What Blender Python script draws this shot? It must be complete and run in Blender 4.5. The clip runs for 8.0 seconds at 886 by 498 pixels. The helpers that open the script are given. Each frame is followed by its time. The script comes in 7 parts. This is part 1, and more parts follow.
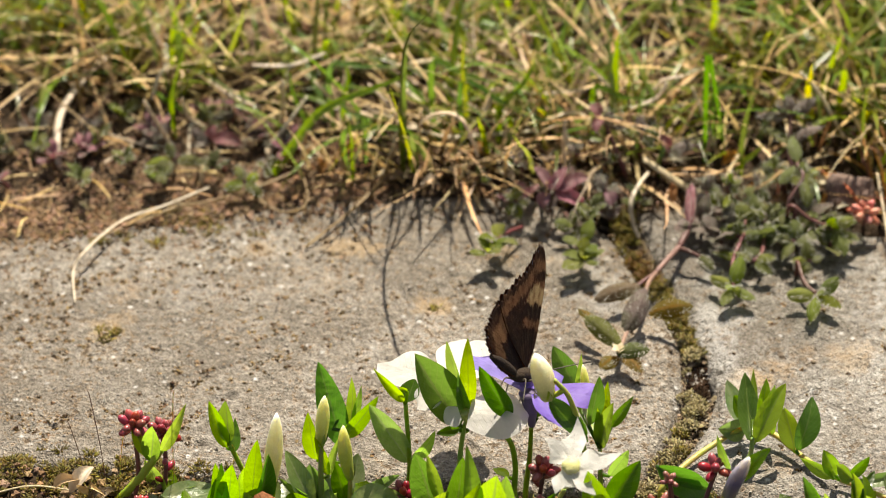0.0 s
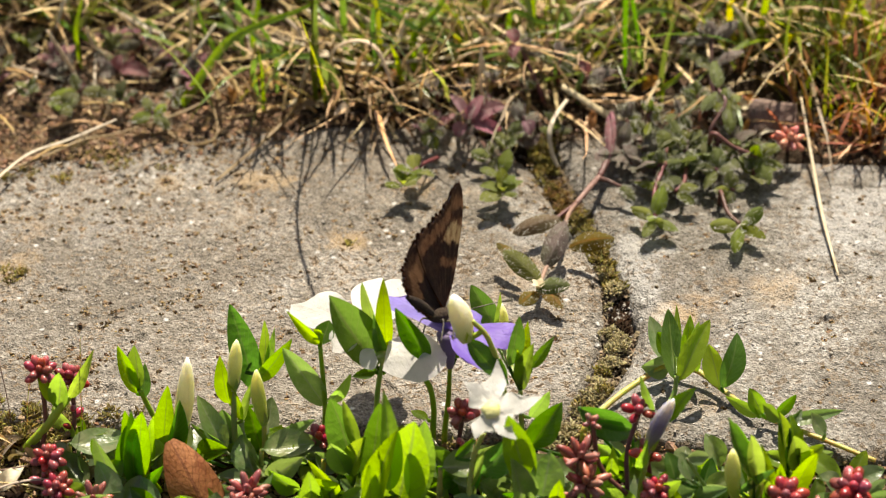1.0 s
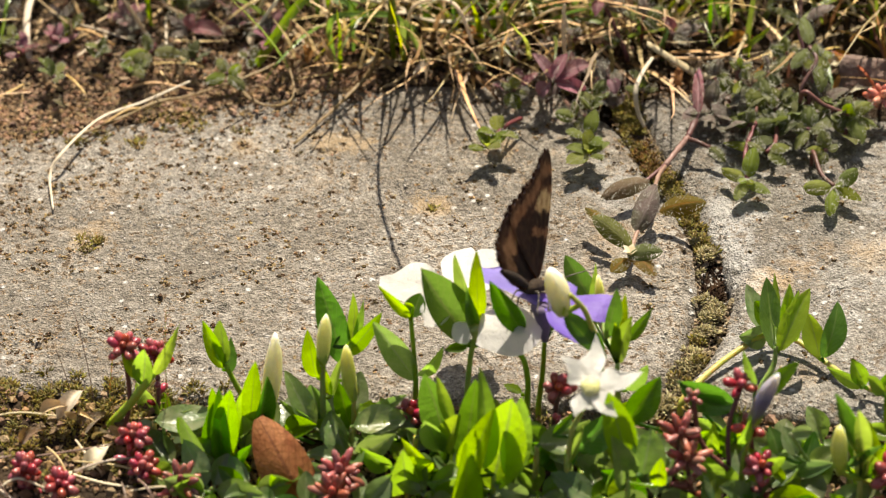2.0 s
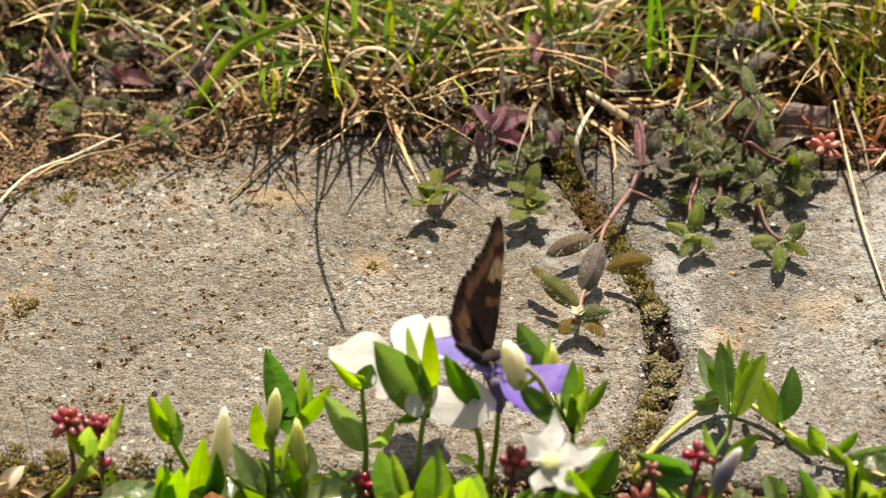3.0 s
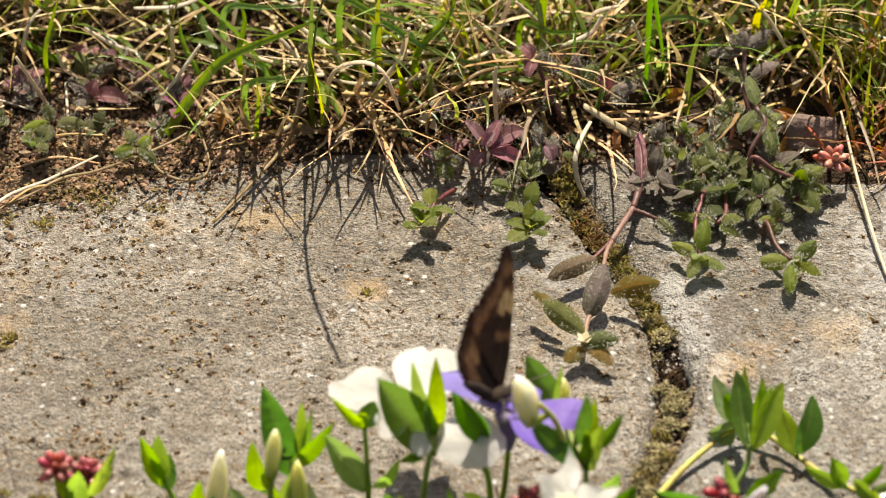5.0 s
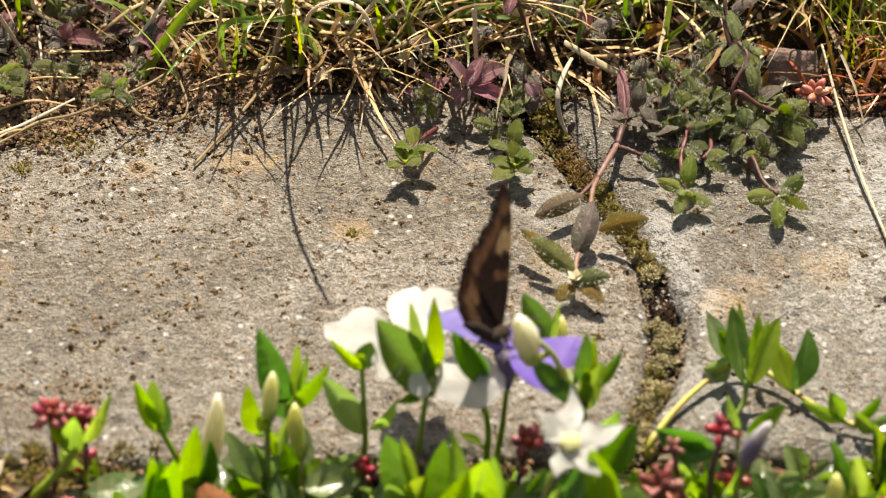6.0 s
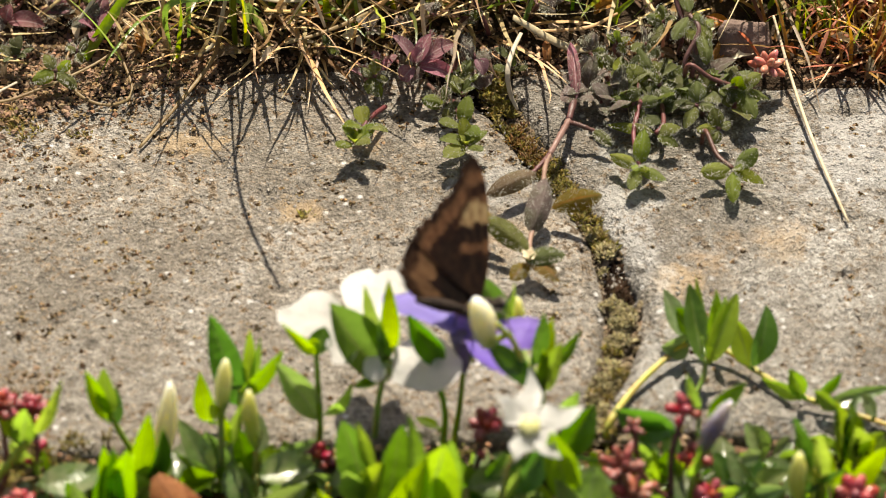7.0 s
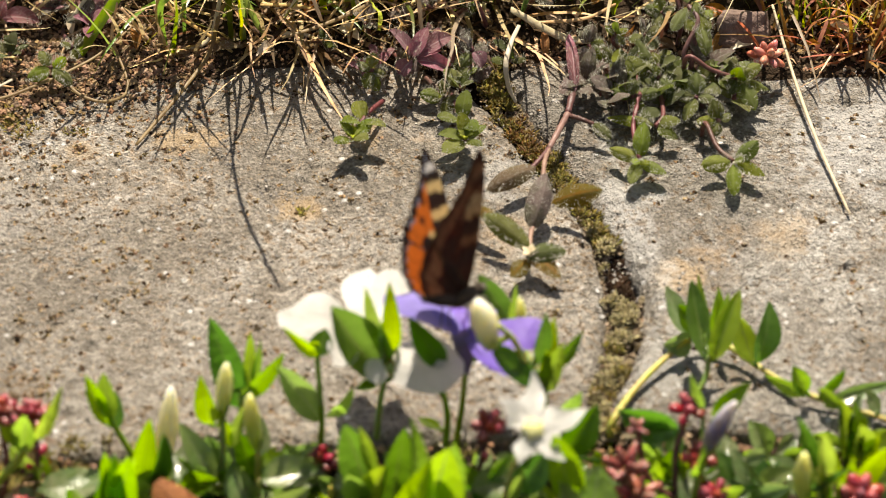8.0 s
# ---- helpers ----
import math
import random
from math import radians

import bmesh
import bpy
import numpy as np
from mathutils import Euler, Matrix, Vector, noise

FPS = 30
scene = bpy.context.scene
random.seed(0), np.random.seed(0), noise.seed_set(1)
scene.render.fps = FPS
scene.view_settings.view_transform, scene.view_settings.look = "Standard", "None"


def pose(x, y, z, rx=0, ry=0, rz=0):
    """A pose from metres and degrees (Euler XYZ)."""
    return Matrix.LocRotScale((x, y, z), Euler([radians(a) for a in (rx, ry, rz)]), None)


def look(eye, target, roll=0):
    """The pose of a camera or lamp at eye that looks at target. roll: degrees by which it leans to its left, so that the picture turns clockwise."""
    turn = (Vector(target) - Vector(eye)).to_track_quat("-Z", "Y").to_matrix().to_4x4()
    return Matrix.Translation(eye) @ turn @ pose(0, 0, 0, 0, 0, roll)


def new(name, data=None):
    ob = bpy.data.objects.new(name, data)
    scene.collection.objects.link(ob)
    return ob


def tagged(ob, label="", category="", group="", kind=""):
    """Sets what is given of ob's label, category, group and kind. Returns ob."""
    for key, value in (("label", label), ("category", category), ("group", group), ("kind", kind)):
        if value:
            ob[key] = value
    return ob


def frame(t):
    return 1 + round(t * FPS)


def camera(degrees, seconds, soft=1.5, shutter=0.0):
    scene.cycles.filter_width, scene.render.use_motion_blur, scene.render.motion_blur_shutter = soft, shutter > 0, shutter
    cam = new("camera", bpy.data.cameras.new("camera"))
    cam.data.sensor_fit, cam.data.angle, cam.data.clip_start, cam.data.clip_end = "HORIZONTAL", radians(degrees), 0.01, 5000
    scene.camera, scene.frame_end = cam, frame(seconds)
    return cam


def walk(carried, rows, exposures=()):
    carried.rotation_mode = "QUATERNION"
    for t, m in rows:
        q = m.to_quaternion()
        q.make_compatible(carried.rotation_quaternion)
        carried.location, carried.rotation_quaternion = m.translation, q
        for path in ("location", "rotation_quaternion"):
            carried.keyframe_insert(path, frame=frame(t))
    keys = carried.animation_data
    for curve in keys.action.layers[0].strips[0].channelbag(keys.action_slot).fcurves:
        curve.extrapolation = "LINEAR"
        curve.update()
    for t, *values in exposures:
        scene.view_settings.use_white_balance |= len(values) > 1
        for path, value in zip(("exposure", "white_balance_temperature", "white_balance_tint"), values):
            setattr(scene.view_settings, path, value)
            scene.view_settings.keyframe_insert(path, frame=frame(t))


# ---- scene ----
def view(x, y, z, down, right, lean):
    """A camera pose: the eye, degrees below the horizon, degrees to the right of +y, and lean."""
    return pose(x, y, z, 90 - down, 0, -right) @ pose(0, 0, 0, 0, 0, lean)


cam = camera(16.0, 8.0, soft=1.0, shutter=0.15)
cam.data.dof.use_dof = True
cam.data.dof.focus_distance = 0.56
cam.data.dof.aperture_fstop = 22.0
walk(cam, [
    (0.0, view(0.0568, -0.5066, 0.3406, 32.63, -5.98, -1.30)),
    (0.5, view(0.0592, -0.4985, 0.3386, 33.69, -6.13, -1.72)),
    (1.0, view(0.0560, -0.4889, 0.3384, 34.62, -4.26, -1.01)),
    (1.5, view(0.0482, -0.4822, 0.3367, 34.89, -4.37, -1.42)),
    (1.7, view(0.0464, -0.4792, 0.3356, 35.36, -4.79, -1.69)),
    (2.8, view(0.0269, -0.4539, 0.3491, 37.51, -2.37, -0.70)),
    (3.0, view(0.0250, -0.4528, 0.3476, 37.11, -1.36, -0.22)),
    (3.5, view(0.0205, -0.4450, 0.3450, 36.95, 0.00, 0.32)),
    (4.0, view(0.0170, -0.4383, 0.3410, 37.67, -0.46, -0.35)),
    (4.5, view(0.0151, -0.4317, 0.3400, 37.74, -0.43, -0.46)),
    (4.7, view(0.0149, -0.4293, 0.3408, 37.64, -0.22, -0.28)),
    (5.8, view(-0.0020, -0.4258, 0.3368, 38.22, 2.32, 0.64)),
    (6.0, view(-0.0031, -0.4243, 0.3365, 38.63, 2.73, 0.73)),
    (6.5, view(-0.0033, -0.4215, 0.3350, 39.05, 3.55, 0.81)),
    (7.0, view(-0.0056, -0.4170, 0.3335, 39.21, 4.26, 0.75)),
    (7.5, view(-0.0066, -0.4137, 0.3318, 39.27, 4.55, 0.64)),
    (8.0, view(-0.0069, -0.4102, 0.3370, 40.03, 4.52, 0.41)),
], exposures=[(0.0, 1.10, 6900, 11), (1.7, 1.11, 6900, 11), (2.8, 1.04, 6900, 11), (7.6, 1.05, 6900, 11), (8.0, 1.08, 6900, 12)])

# ---- light: one high sun from beyond the lawn, clear sky ----
SUN_ELEVATION, SUN_TURN = 63.0, 8.0     # degrees; turn to the right of +y
world = bpy.data.worlds.new("sky")
scene.world = world
world.use_nodes = True
wn = world.node_tree
sky = wn.nodes.new("ShaderNodeTexSky")
sky.sky_type, sky.sun_disc = "NISHITA", False
sky.sun_elevation, sky.sun_rotation = radians(SUN_ELEVATION), radians(SUN_TURN)
wn.nodes["Background"].inputs["Strength"].default_value = 0.052
haze = wn.nodes.new("ShaderNodeHueSaturation")
haze.inputs["Saturation"].default_value = 0.55
wn.links.new(sky.outputs["Color"], haze.inputs["Color"])
wn.links.new(haze.outputs["Color"], wn.nodes["Background"].inputs["Color"])
sun_data = bpy.data.lights.new("sun", "SUN")
sun_data.energy, sun_data.angle, sun_data.color = 5.0, radians(0.55), (0.97, 0.91, 0.785)
sun = new("sun", sun_data)
sun_way = Vector((math.sin(radians(SUN_TURN)) * math.cos(radians(SUN_ELEVATION)),
                  math.cos(radians(SUN_TURN)) * math.cos(radians(SUN_ELEVATION)), math.sin(radians(SUN_ELEVATION))))
sun.matrix_world = look(sun_way * 3, (0, 0, 0))

MM = 0.001
rng = random.Random(7)


# ---- materials ----
class Shader:
    """A node material built step by step."""

    def __init__(self, name):
        self.m = bpy.data.materials.new(name)
        self.m.use_nodes = True
        self.t = self.m.node_tree
        self.bsdf = self.t.nodes["Principled BSDF"]
        self.out = self.t.nodes["Material Output"]

    def node(self, kind, **values):
        n = self.t.nodes.new(kind)
        for key, value in values.items():
            n.inputs[key].default_value = value
        return n

    def link(self, a, b):
        self.t.links.new(a, b)

    def coords(self):
        return self.t.nodes.new("ShaderNodeTexCoord")

    def noise(self, scale, detail=4.0, rough=0.6, vector=None):
        n = self.node("ShaderNodeTexNoise", Scale=scale, Detail=detail, Roughness=rough)
        self.link(vector or self.coords().outputs["Object"], n.inputs["Vector"])
        return n.outputs["Fac"]

    def voronoi(self, scale, feature="F1"):
        n = self.node("ShaderNodeTexVoronoi", Scale=scale)
        n.feature = feature
        self.link(self.coords().outputs["Object"], n.inputs["Vector"])
        return n

    def ramp(self, fac, *stops):
        n = self.t.nodes.new("ShaderNodeValToRGB")
        e = n.color_ramp.elements
        while len(e) < len(stops):
            e.new(0.5)
        for el, (p, c) in zip(e, stops):
            el.position, el.color = p, (*c, 1) if len(c) == 3 else c
        self.link(fac, n.inputs["Fac"])
        return n.outputs["Color"]

    def mix(self, fac, a, b, blend="MIX"):
        n = self.t.nodes.new("ShaderNodeMix")
        n.data_type, n.blend_type = "RGBA", blend
        for value, index in ((fac, 0), (a, 6), (b, 7)):
            if isinstance(value, (int, float)):
                n.inputs[index].default_value = value
            elif isinstance(value, tuple):
                n.inputs[index].default_value = (*value, 1)
            else:
                self.link(value, n.inputs[index])
        return n.outputs[2]

    def math(self, op, a, b=0.0):
        n = self.t.nodes.new("ShaderNodeMath")
        n.operation = op
        for value, index in ((a, 0), (b, 1)):
            if isinstance(value, (int, float)):
                n.inputs[index].default_value = value
            else:
                self.link(value, n.inputs[index])
        return n.outputs[0]

    def random(self):
        return self.t.nodes.new("ShaderNodeObjectInfo").outputs["Random"]

    def island(self):
        return self.t.nodes.new("ShaderNodeNewGeometry").outputs["Random Per Island"]

    def vary(self, colour, value, hue=0.02, sat=0.15, val=0.25):
        n = self.t.nodes.new("ShaderNodeHueSaturation")
        for name, span, base in (("Hue", hue, 0.5), ("Saturation", sat, 1.0), ("Value", val, 1.0)):
            self.link(self.math("ADD", self.math("MULTIPLY", self.math("SUBTRACT", value, 0.5), 2 * span), base), n.inputs[name])
            value = self.math("FRACT", self.math("MULTIPLY", value, 7.31))
        self.link(colour, n.inputs["Color"])
        return n.outputs["Color"]

    def bump(self, height, depth, strength=1.0):
        n = self.node("ShaderNodeBump", Strength=strength, Distance=depth)
        self.link(height, n.inputs["Height"])
        self.link(n.outputs["Normal"], self.bsdf.inputs["Normal"])
        return n.outputs["Normal"]

    def done(self, colour, rough=0.6, spec=0.5, sheer=0.0, tint=None, normal=None, sub=0.0):
        """sheer: how much light the sheet lets pass, with the colour tint."""
        if isinstance(colour, tuple):
            self.bsdf.inputs["Base Color"].default_value = (*colour, 1)
        else:
            self.link(colour, self.bsdf.inputs["Base Color"])
        if isinstance(rough, (int, float)):
            self.bsdf.inputs["Roughness"].default_value = rough
        else:
            self.link(rough, self.bsdf.inputs["Roughness"])
        self.bsdf.inputs["Specular IOR Level"].default_value = spec
        if sub:
            self.bsdf.inputs["Subsurface Weight"].default_value = sub
            self.bsdf.inputs["Subsurface Radius"].default_value = (1.0, 0.35, 0.25)
            self.bsdf.inputs["Subsurface Scale"].default_value = 0.0015
        if sheer:
            tr = self.t.nodes.new("ShaderNodeBsdfTranslucent")
            if tint is None:
                tint = colour
            if isinstance(tint, tuple):
                tr.inputs["Color"].default_value = (*tint, 1)
            else:
                self.link(tint, tr.inputs["Color"])
            if normal:
                self.link(normal, tr.inputs["Normal"])
            mixer = self.node("ShaderNodeMixShader", Fac=sheer)
            self.link(self.bsdf.outputs[0], mixer.inputs[1])
            self.link(tr.outputs[0], mixer.inputs[2])
            self.link(mixer.outputs[0], self.out.inputs["Surface"])
        return self.m


def leaf_material(name, colour, rib, tint, rough=0.35, sheer=0.45, veins=0.5, blotch=None, var=0.22, down=0.0, crackle=False, spec=0.5):
    """A leaf: midrib and side veins along the blade, grain, mottling."""
    s = Shader(name)
    uv = s.coords().outputs["UV"]
    sep = s.t.nodes.new("ShaderNodeSeparateXYZ")
    s.link(uv, sep.inputs[0])
    across = s.math("ABSOLUTE", s.math("SUBTRACT", sep.outputs[0], 0.5))
    mid = s.math("LESS_THAN", across, 0.035)
    slant = s.math("SUBTRACT", s.math("MULTIPLY", sep.outputs[1], 9.0), s.math("MULTIPLY", across, 6.0))
    side = s.math("LESS_THAN", s.math("ABSOLUTE", s.math("SUBTRACT", s.math("FRACT", slant), 0.5)), 0.07)
    line = s.math("MAXIMUM", mid, s.math("MULTIPLY", side, 0.45))
    grain = s.noise(900, 3)
    large = s.noise(160, 3)
    base = s.mix(s.ramp(large, (0.35, (0, 0, 0)), (0.7, (1, 1, 1))), colour, tuple(c * 0.66 for c in colour))
    if blotch:
        base = s.mix(s.ramp(s.noise(120, 4, 0.7), (0.45, (0, 0, 0)), (0.6, (1, 1, 1))), base, blotch)
    base = s.mix(s.math("MULTIPLY", line, veins), base, rib)
    base = s.mix(0.12, base, s.ramp(grain, (0.3, (0.3, 0.3, 0.3)), (0.7, (1.0, 1.0, 1.0))), "MULTIPLY")
    if crackle:
        cells = s.voronoi(900, "DISTANCE_TO_EDGE")
        base = s.mix(0.7, base, s.ramp(cells.outputs["Distance"], (0.0, (0.4, 0.36, 0.33)), (0.12, (1.1, 1.1, 1.1))), "MULTIPLY")
    if down:
        fluff = s.ramp(s.noise(2300, 2, 0.7), (0.56, (0, 0, 0)), (0.66, (1, 1, 1)))
        base = s.mix(s.math("MULTIPLY", fluff, down), base, (0.42, 0.42, 0.36))
    base = s.vary(base, s.random(), 0.018, 0.12, var)
    thr = s.vary(s.mix(s.math("MULTIPLY", line, veins), tint, rib), s.random(), 0.015, 0.1, var)
    height = s.math("ADD", s.math("SUBTRACT", s.math("MULTIPLY", grain, 0.18), s.math("MULTIPLY", line, 0.8)), s.math("MULTIPLY", s.noise(300, 2, 0.5), 0.5))
    nrm = s.bump(height, 0.0009)
    if down:
        s.bsdf.inputs["Sheen Weight"].default_value = 0.10
        s.bsdf.inputs["Sheen Roughness"].default_value = 0.4
        return s.done(base, 0.85, 0.12, sheer, thr, nrm)
    if rough < 0.32:
        s.bsdf.inputs["Coat Weight"].default_value = 0.4
        s.bsdf.inputs["Coat Roughness"].default_value = 0.12
    return s.done(base, s.ramp(large, (0.3, (rough, rough, rough)), (0.8, (rough + 0.2,) * 3)), spec, sheer, thr, nrm)


def plain(name, c1, c2, scale=300, rough=0.6, spec=0.4, sheer=0.0, tint=None, bump=0.0002, island=False, var=0.2, sub=0.0, hue=0.02):
    s = Shader(name)
    n = s.noise(scale, 5, 0.65)
    col = s.mix(s.ramp(n, (0.32, (0, 0, 0)), (0.68, (1, 1, 1))), c1, c2)
    col = s.vary(col, s.island() if island else s.random(), hue, 0.15, var)
    nrm = s.bump(s.noise(scale * 4, 3), bump)
    thr = col if tint is None else s.vary(s.mix(n, tint, tuple(c * 0.7 for c in tint)), s.island() if island else s.random(), hue, 0.15, var)
    return s.done(col, rough, spec, sheer, thr, nrm, sub)


def stone_material(name, low, middle, high, stains, pitting=1.0):
    """Worn concrete: sand, quartz flecks, pits with humus in them, stains as (x, y, rx, ry) in millimetres, strength, colour."""
    s = Shader(name)
    sand = s.math("ADD", s.math("MULTIPLY", s.noise(1500, 2, 0.5), 0.55), s.math("MULTIPLY", s.noise(3300, 2, 0.5), 0.45))
    tone = s.ramp(s.noise(16, 6, 0.70), (0.36, low), (0.52, middle), (0.66, high))
    tone = s.mix(0.9, tone, s.ramp(s.noise(75, 5, 0.68), (0.36, (0.80, 0.75, 0.69)), (0.52, (1.0, 0.99, 0.97)), (0.64, (1.16, 1.17, 1.18))), "MULTIPLY")
    # Sand grain with painted micro-shadow: low spots darkened, grain tops brightened.
    tone = s.mix(0.85, tone, s.ramp(sand, (0.37, (0.40, 0.38, 0.35)), (0.46, (0.84, 0.83, 0.81)), (0.54, (1.06, 1.05, 1.04)), (0.62, (1.6, 1.58, 1.55))), "MULTIPLY")
    tone = s.mix(0.9, tone, s.ramp(s.noise(420, 4, 0.7), (0.38, (0.62, 0.59, 0.55)), (0.60, (1.18, 1.18, 1.17))), "MULTIPLY")
    # Pale quartz chips, their colour also lifted to paint sunlit glints.
    chips = s.voronoi(520)
    pale = s.math("MULTIPLY", s.ramp(chips.outputs["Color"], (0.74, (0, 0, 0)), (0.86, (1, 1, 1))), s.ramp(chips.outputs["Distance"], (0.14, (1, 1, 1)), (0.34, (0, 0, 0))))
    tone = s.mix(s.math("MULTIPLY", pale, 0.8), tone, (0.72, 0.71, 0.69))
    rusty = s.ramp(s.noise(40, 6, 0.75), (0.57, (0, 0, 0)), (0.68, (1, 1, 1)))
    tone = s.mix(s.math("MULTIPLY", rusty, 0.42), tone, (0.40, 0.27, 0.15))
    place = s.coords().outputs["Object"]
    ragged = s.node("ShaderNodeTexNoise", Scale=170.0, Detail=5.0, Roughness=0.7)
    s.link(place, ragged.inputs["Vector"])
    for x, y, rx, ry, strength, stain in stains:
        shift = s.node("ShaderNodeMapping", Location=(-x / rx, -y / ry, 0), Scale=(1000 / rx, 1000 / ry, 0))
        s.link(place, shift.inputs["Vector"])
        far = s.node("ShaderNodeVectorMath")
        far.operation = "LENGTH"
        s.link(shift.outputs[0], far.inputs[0])
        reach = s.math("ADD", far.outputs["Value"], s.math("MULTIPLY", s.math("SUBTRACT", ragged.outputs["Fac"], 0.5), 4.0))
        tone = s.mix(s.math("MULTIPLY", s.ramp(reach, (0.45, (1, 1, 1)), (1.2, (0, 0, 0))), strength), tone, stain)
    cluster = s.math("MULTIPLY", s.math("SUBTRACT", s.noise(60, 4, 0.65), 0.5), 0.55)
    hole = s.math("ADD", s.noise(620, 4, 0.65), cluster)
    halo = s.ramp(hole, (0.57, (0, 0, 0)), (0.625, (1, 1, 1)))
    deep = s.ramp(hole, (0.625, (0, 0, 0)), (0.65, (1, 1, 1)))
    tone = s.mix(s.math("MULTIPLY", halo, 0.45 * pitting), tone, (0.47, 0.30, 0.15))
    tone = s.mix(s.math("MULTIPLY", deep, 0.85 * pitting), tone, (0.06, 0.038, 0.018))
    height = s.math("ADD", s.math("MULTIPLY", sand, 0.9), s.math("MULTIPLY", s.noise(330, 4, 0.65), 1.3))
    height = s.math("SUBTRACT", height, s.math("MULTIPLY", deep, 1.2 * pitting))
    s.bump(height, 0.0017)
    return s.done(tone, s.ramp(pale, (0.0, (0.75, 0.75, 0.75)), (1.0, (0.3, 0.3, 0.3))), 0.4)


STAIN_OCHRE, STAIN_PALE = (0.50, 0.34, 0.17), (0.46, 0.45, 0.43)
STONE = stone_material("weathered_concrete", (0.165, 0.145, 0.120), (0.232, 0.210, 0.182), (0.325, 0.306, 0.280),
                       ((1, 1.5, 4.5, 5, 0.4, STAIN_OCHRE), (-17, 22, 10, 4, 0.4, STAIN_OCHRE), (-36, 21, 4, 3, 0.3, STAIN_OCHRE), (-60, -10, 5, 6, 0.35, STAIN_OCHRE), (12, 22, 4, 4, 0.3, STAIN_OCHRE),
                        (35, 8, 8, 10, 0.35, STAIN_PALE), (-46, 4, 7, 6, 0.2, STAIN_PALE), (34, -40, 9, 8, 0.3, STAIN_PALE)))
STONE_PALE = stone_material("pale_weathered_concrete", (0.138, 0.125, 0.107), (0.196, 0.181, 0.160), (0.315, 0.304, 0.285),
                            ((64, -19, 6, 5, 0.45, STAIN_OCHRE), (82, -10, 5, 6, 0.25, STAIN_OCHRE), (57, -4, 6, 24, 0.5, STAIN_PALE), (100, 14, 20, 18, 0.5, STAIN_PALE), (60, -40, 8, 12, 0.4, STAIN_PALE)), 0.6)
SOIL = plain("dry_soil", (0.05, 0.029, 0.016), (0.024, 0.015, 0.009), 180, 0.95, 0.1, bump=0.002)
CRUMB = plain("soil_crumbs", (0.31, 0.20, 0.12), (0.13, 0.085, 0.05), 400, 0.95, 0.1, bump=0.0006, island=True, var=0.4)
MOSS_RUST = plain("rusty_moss", (0.27, 0.155, 0.05), (0.17, 0.11, 0.035), 150, 0.8, 0.2, 0.3, bump=0.0002, island=True, var=0.5, hue=0.03)
MOSS_PALE = plain("pale_moss", (0.42, 0.36, 0.20), (0.25, 0.21, 0.10), 150, 0.85, 0.2, 0.25, bump=0.0002, island=True, var=0.5, hue=0.02)
MOSS = plain("olive_moss", (0.33, 0.26, 0.075), (0.17, 0.14, 0.04), 120, 0.8, 0.2, 0.3, bump=0.0002, island=True, var=0.5, hue=0.03)
# Near-black brown that paints the shade down in the joint's hollow.
HOLLOW_SHADE = plain("hollow_painted_shade", (0.06, 0.035, 0.02), (0.025, 0.015, 0.01), 250, 0.9, 0.1, island=True, var=0.3)
GRASS = plain("green_grass", (0.075, 0.14, 0.012), (0.16, 0.20, 0.022), 120, 0.32, 0.5, 0.42, (0.44, 0.48, 0.02), island=True, var=0.5, hue=0.04)
BLADE = plain("green_grass_blade", (0.075, 0.145, 0.02), (0.12, 0.19, 0.03), 160, 0.3, 0.5, 0.42, (0.27, 0.44, 0.03), var=0.3, hue=0.03)
STRAW = plain("dry_straw", (0.64, 0.48, 0.26), (0.31, 0.18, 0.075), 130, 0.5, 0.4, 0.25, (0.66, 0.46, 0.20), island=True, var=0.6)
STRAW_GOLD = plain("golden_straw", (0.62, 0.45, 0.22), (0.45, 0.28, 0.11), 200, 0.5, 0.4, 0.15)
# Dark brown that paints the shade in the gaps between grass blades.
GAP_SHADE = plain("grass_gap_shade", (0.11, 0.06, 0.028), (0.05, 0.03, 0.015), 200, 0.8, 0.2, 0.1, island=True, var=0.5)
STRAW_PALE = plain("bleached_straw", (0.68, 0.59, 0.43), (0.48, 0.38, 0.24), 220, 0.5, 0.4, 0.15)
LAWN_FAR = plain("distant_lawn", (0.085, 0.10, 0.025), (0.17, 0.135, 0.06), 14, 0.9, 0.1, bump=0.004)
RUST = plain("rust_red_stems", (0.40, 0.185, 0.07), (0.22, 0.10, 0.04), 200, 0.6, 0.3, 0.3, (0.55, 0.25, 0.07), island=True, var=0.55, hue=0.035)
LEAF_DARK = leaf_material("glossy_periwinkle_leaf", (0.046, 0.098, 0.010), (0.16, 0.25, 0.035), (0.15, 0.36, 0.004), 0.26, 0.48, 0.75, spec=0.28)
LEAF_YOUNG = leaf_material("young_periwinkle_leaf", (0.115, 0.190, 0.012), (0.22, 0.31, 0.05), (0.38, 0.60, 0.010), 0.30, 0.55, 0.7, spec=0.28)
LEAF_PALE = leaf_material("old_periwinkle_leaf", (0.10, 0.165, 0.055), (0.24, 0.29, 0.13), (0.30, 0.45, 0.09), 0.24, 0.42, 0.7, (0.21, 0.23, 0.11))
HAIRY = leaf_material("downy_weed_leaf", (0.125, 0.142, 0.038), (0.19, 0.21, 0.08), (0.26, 0.32, 0.035), 0.55, 0.30, 0.6, (0.09, 0.09, 0.035), down=0.2)
# Darker copy of the downy leaf: the shade inside the weeds is in its colour.
HAIRY_SHADE = leaf_material("weed_leaf_painted_shade", (0.080, 0.088, 0.030), (0.12, 0.13, 0.05), (0.17, 0.20, 0.03), 0.55, 0.3, 0.4, down=0.10)
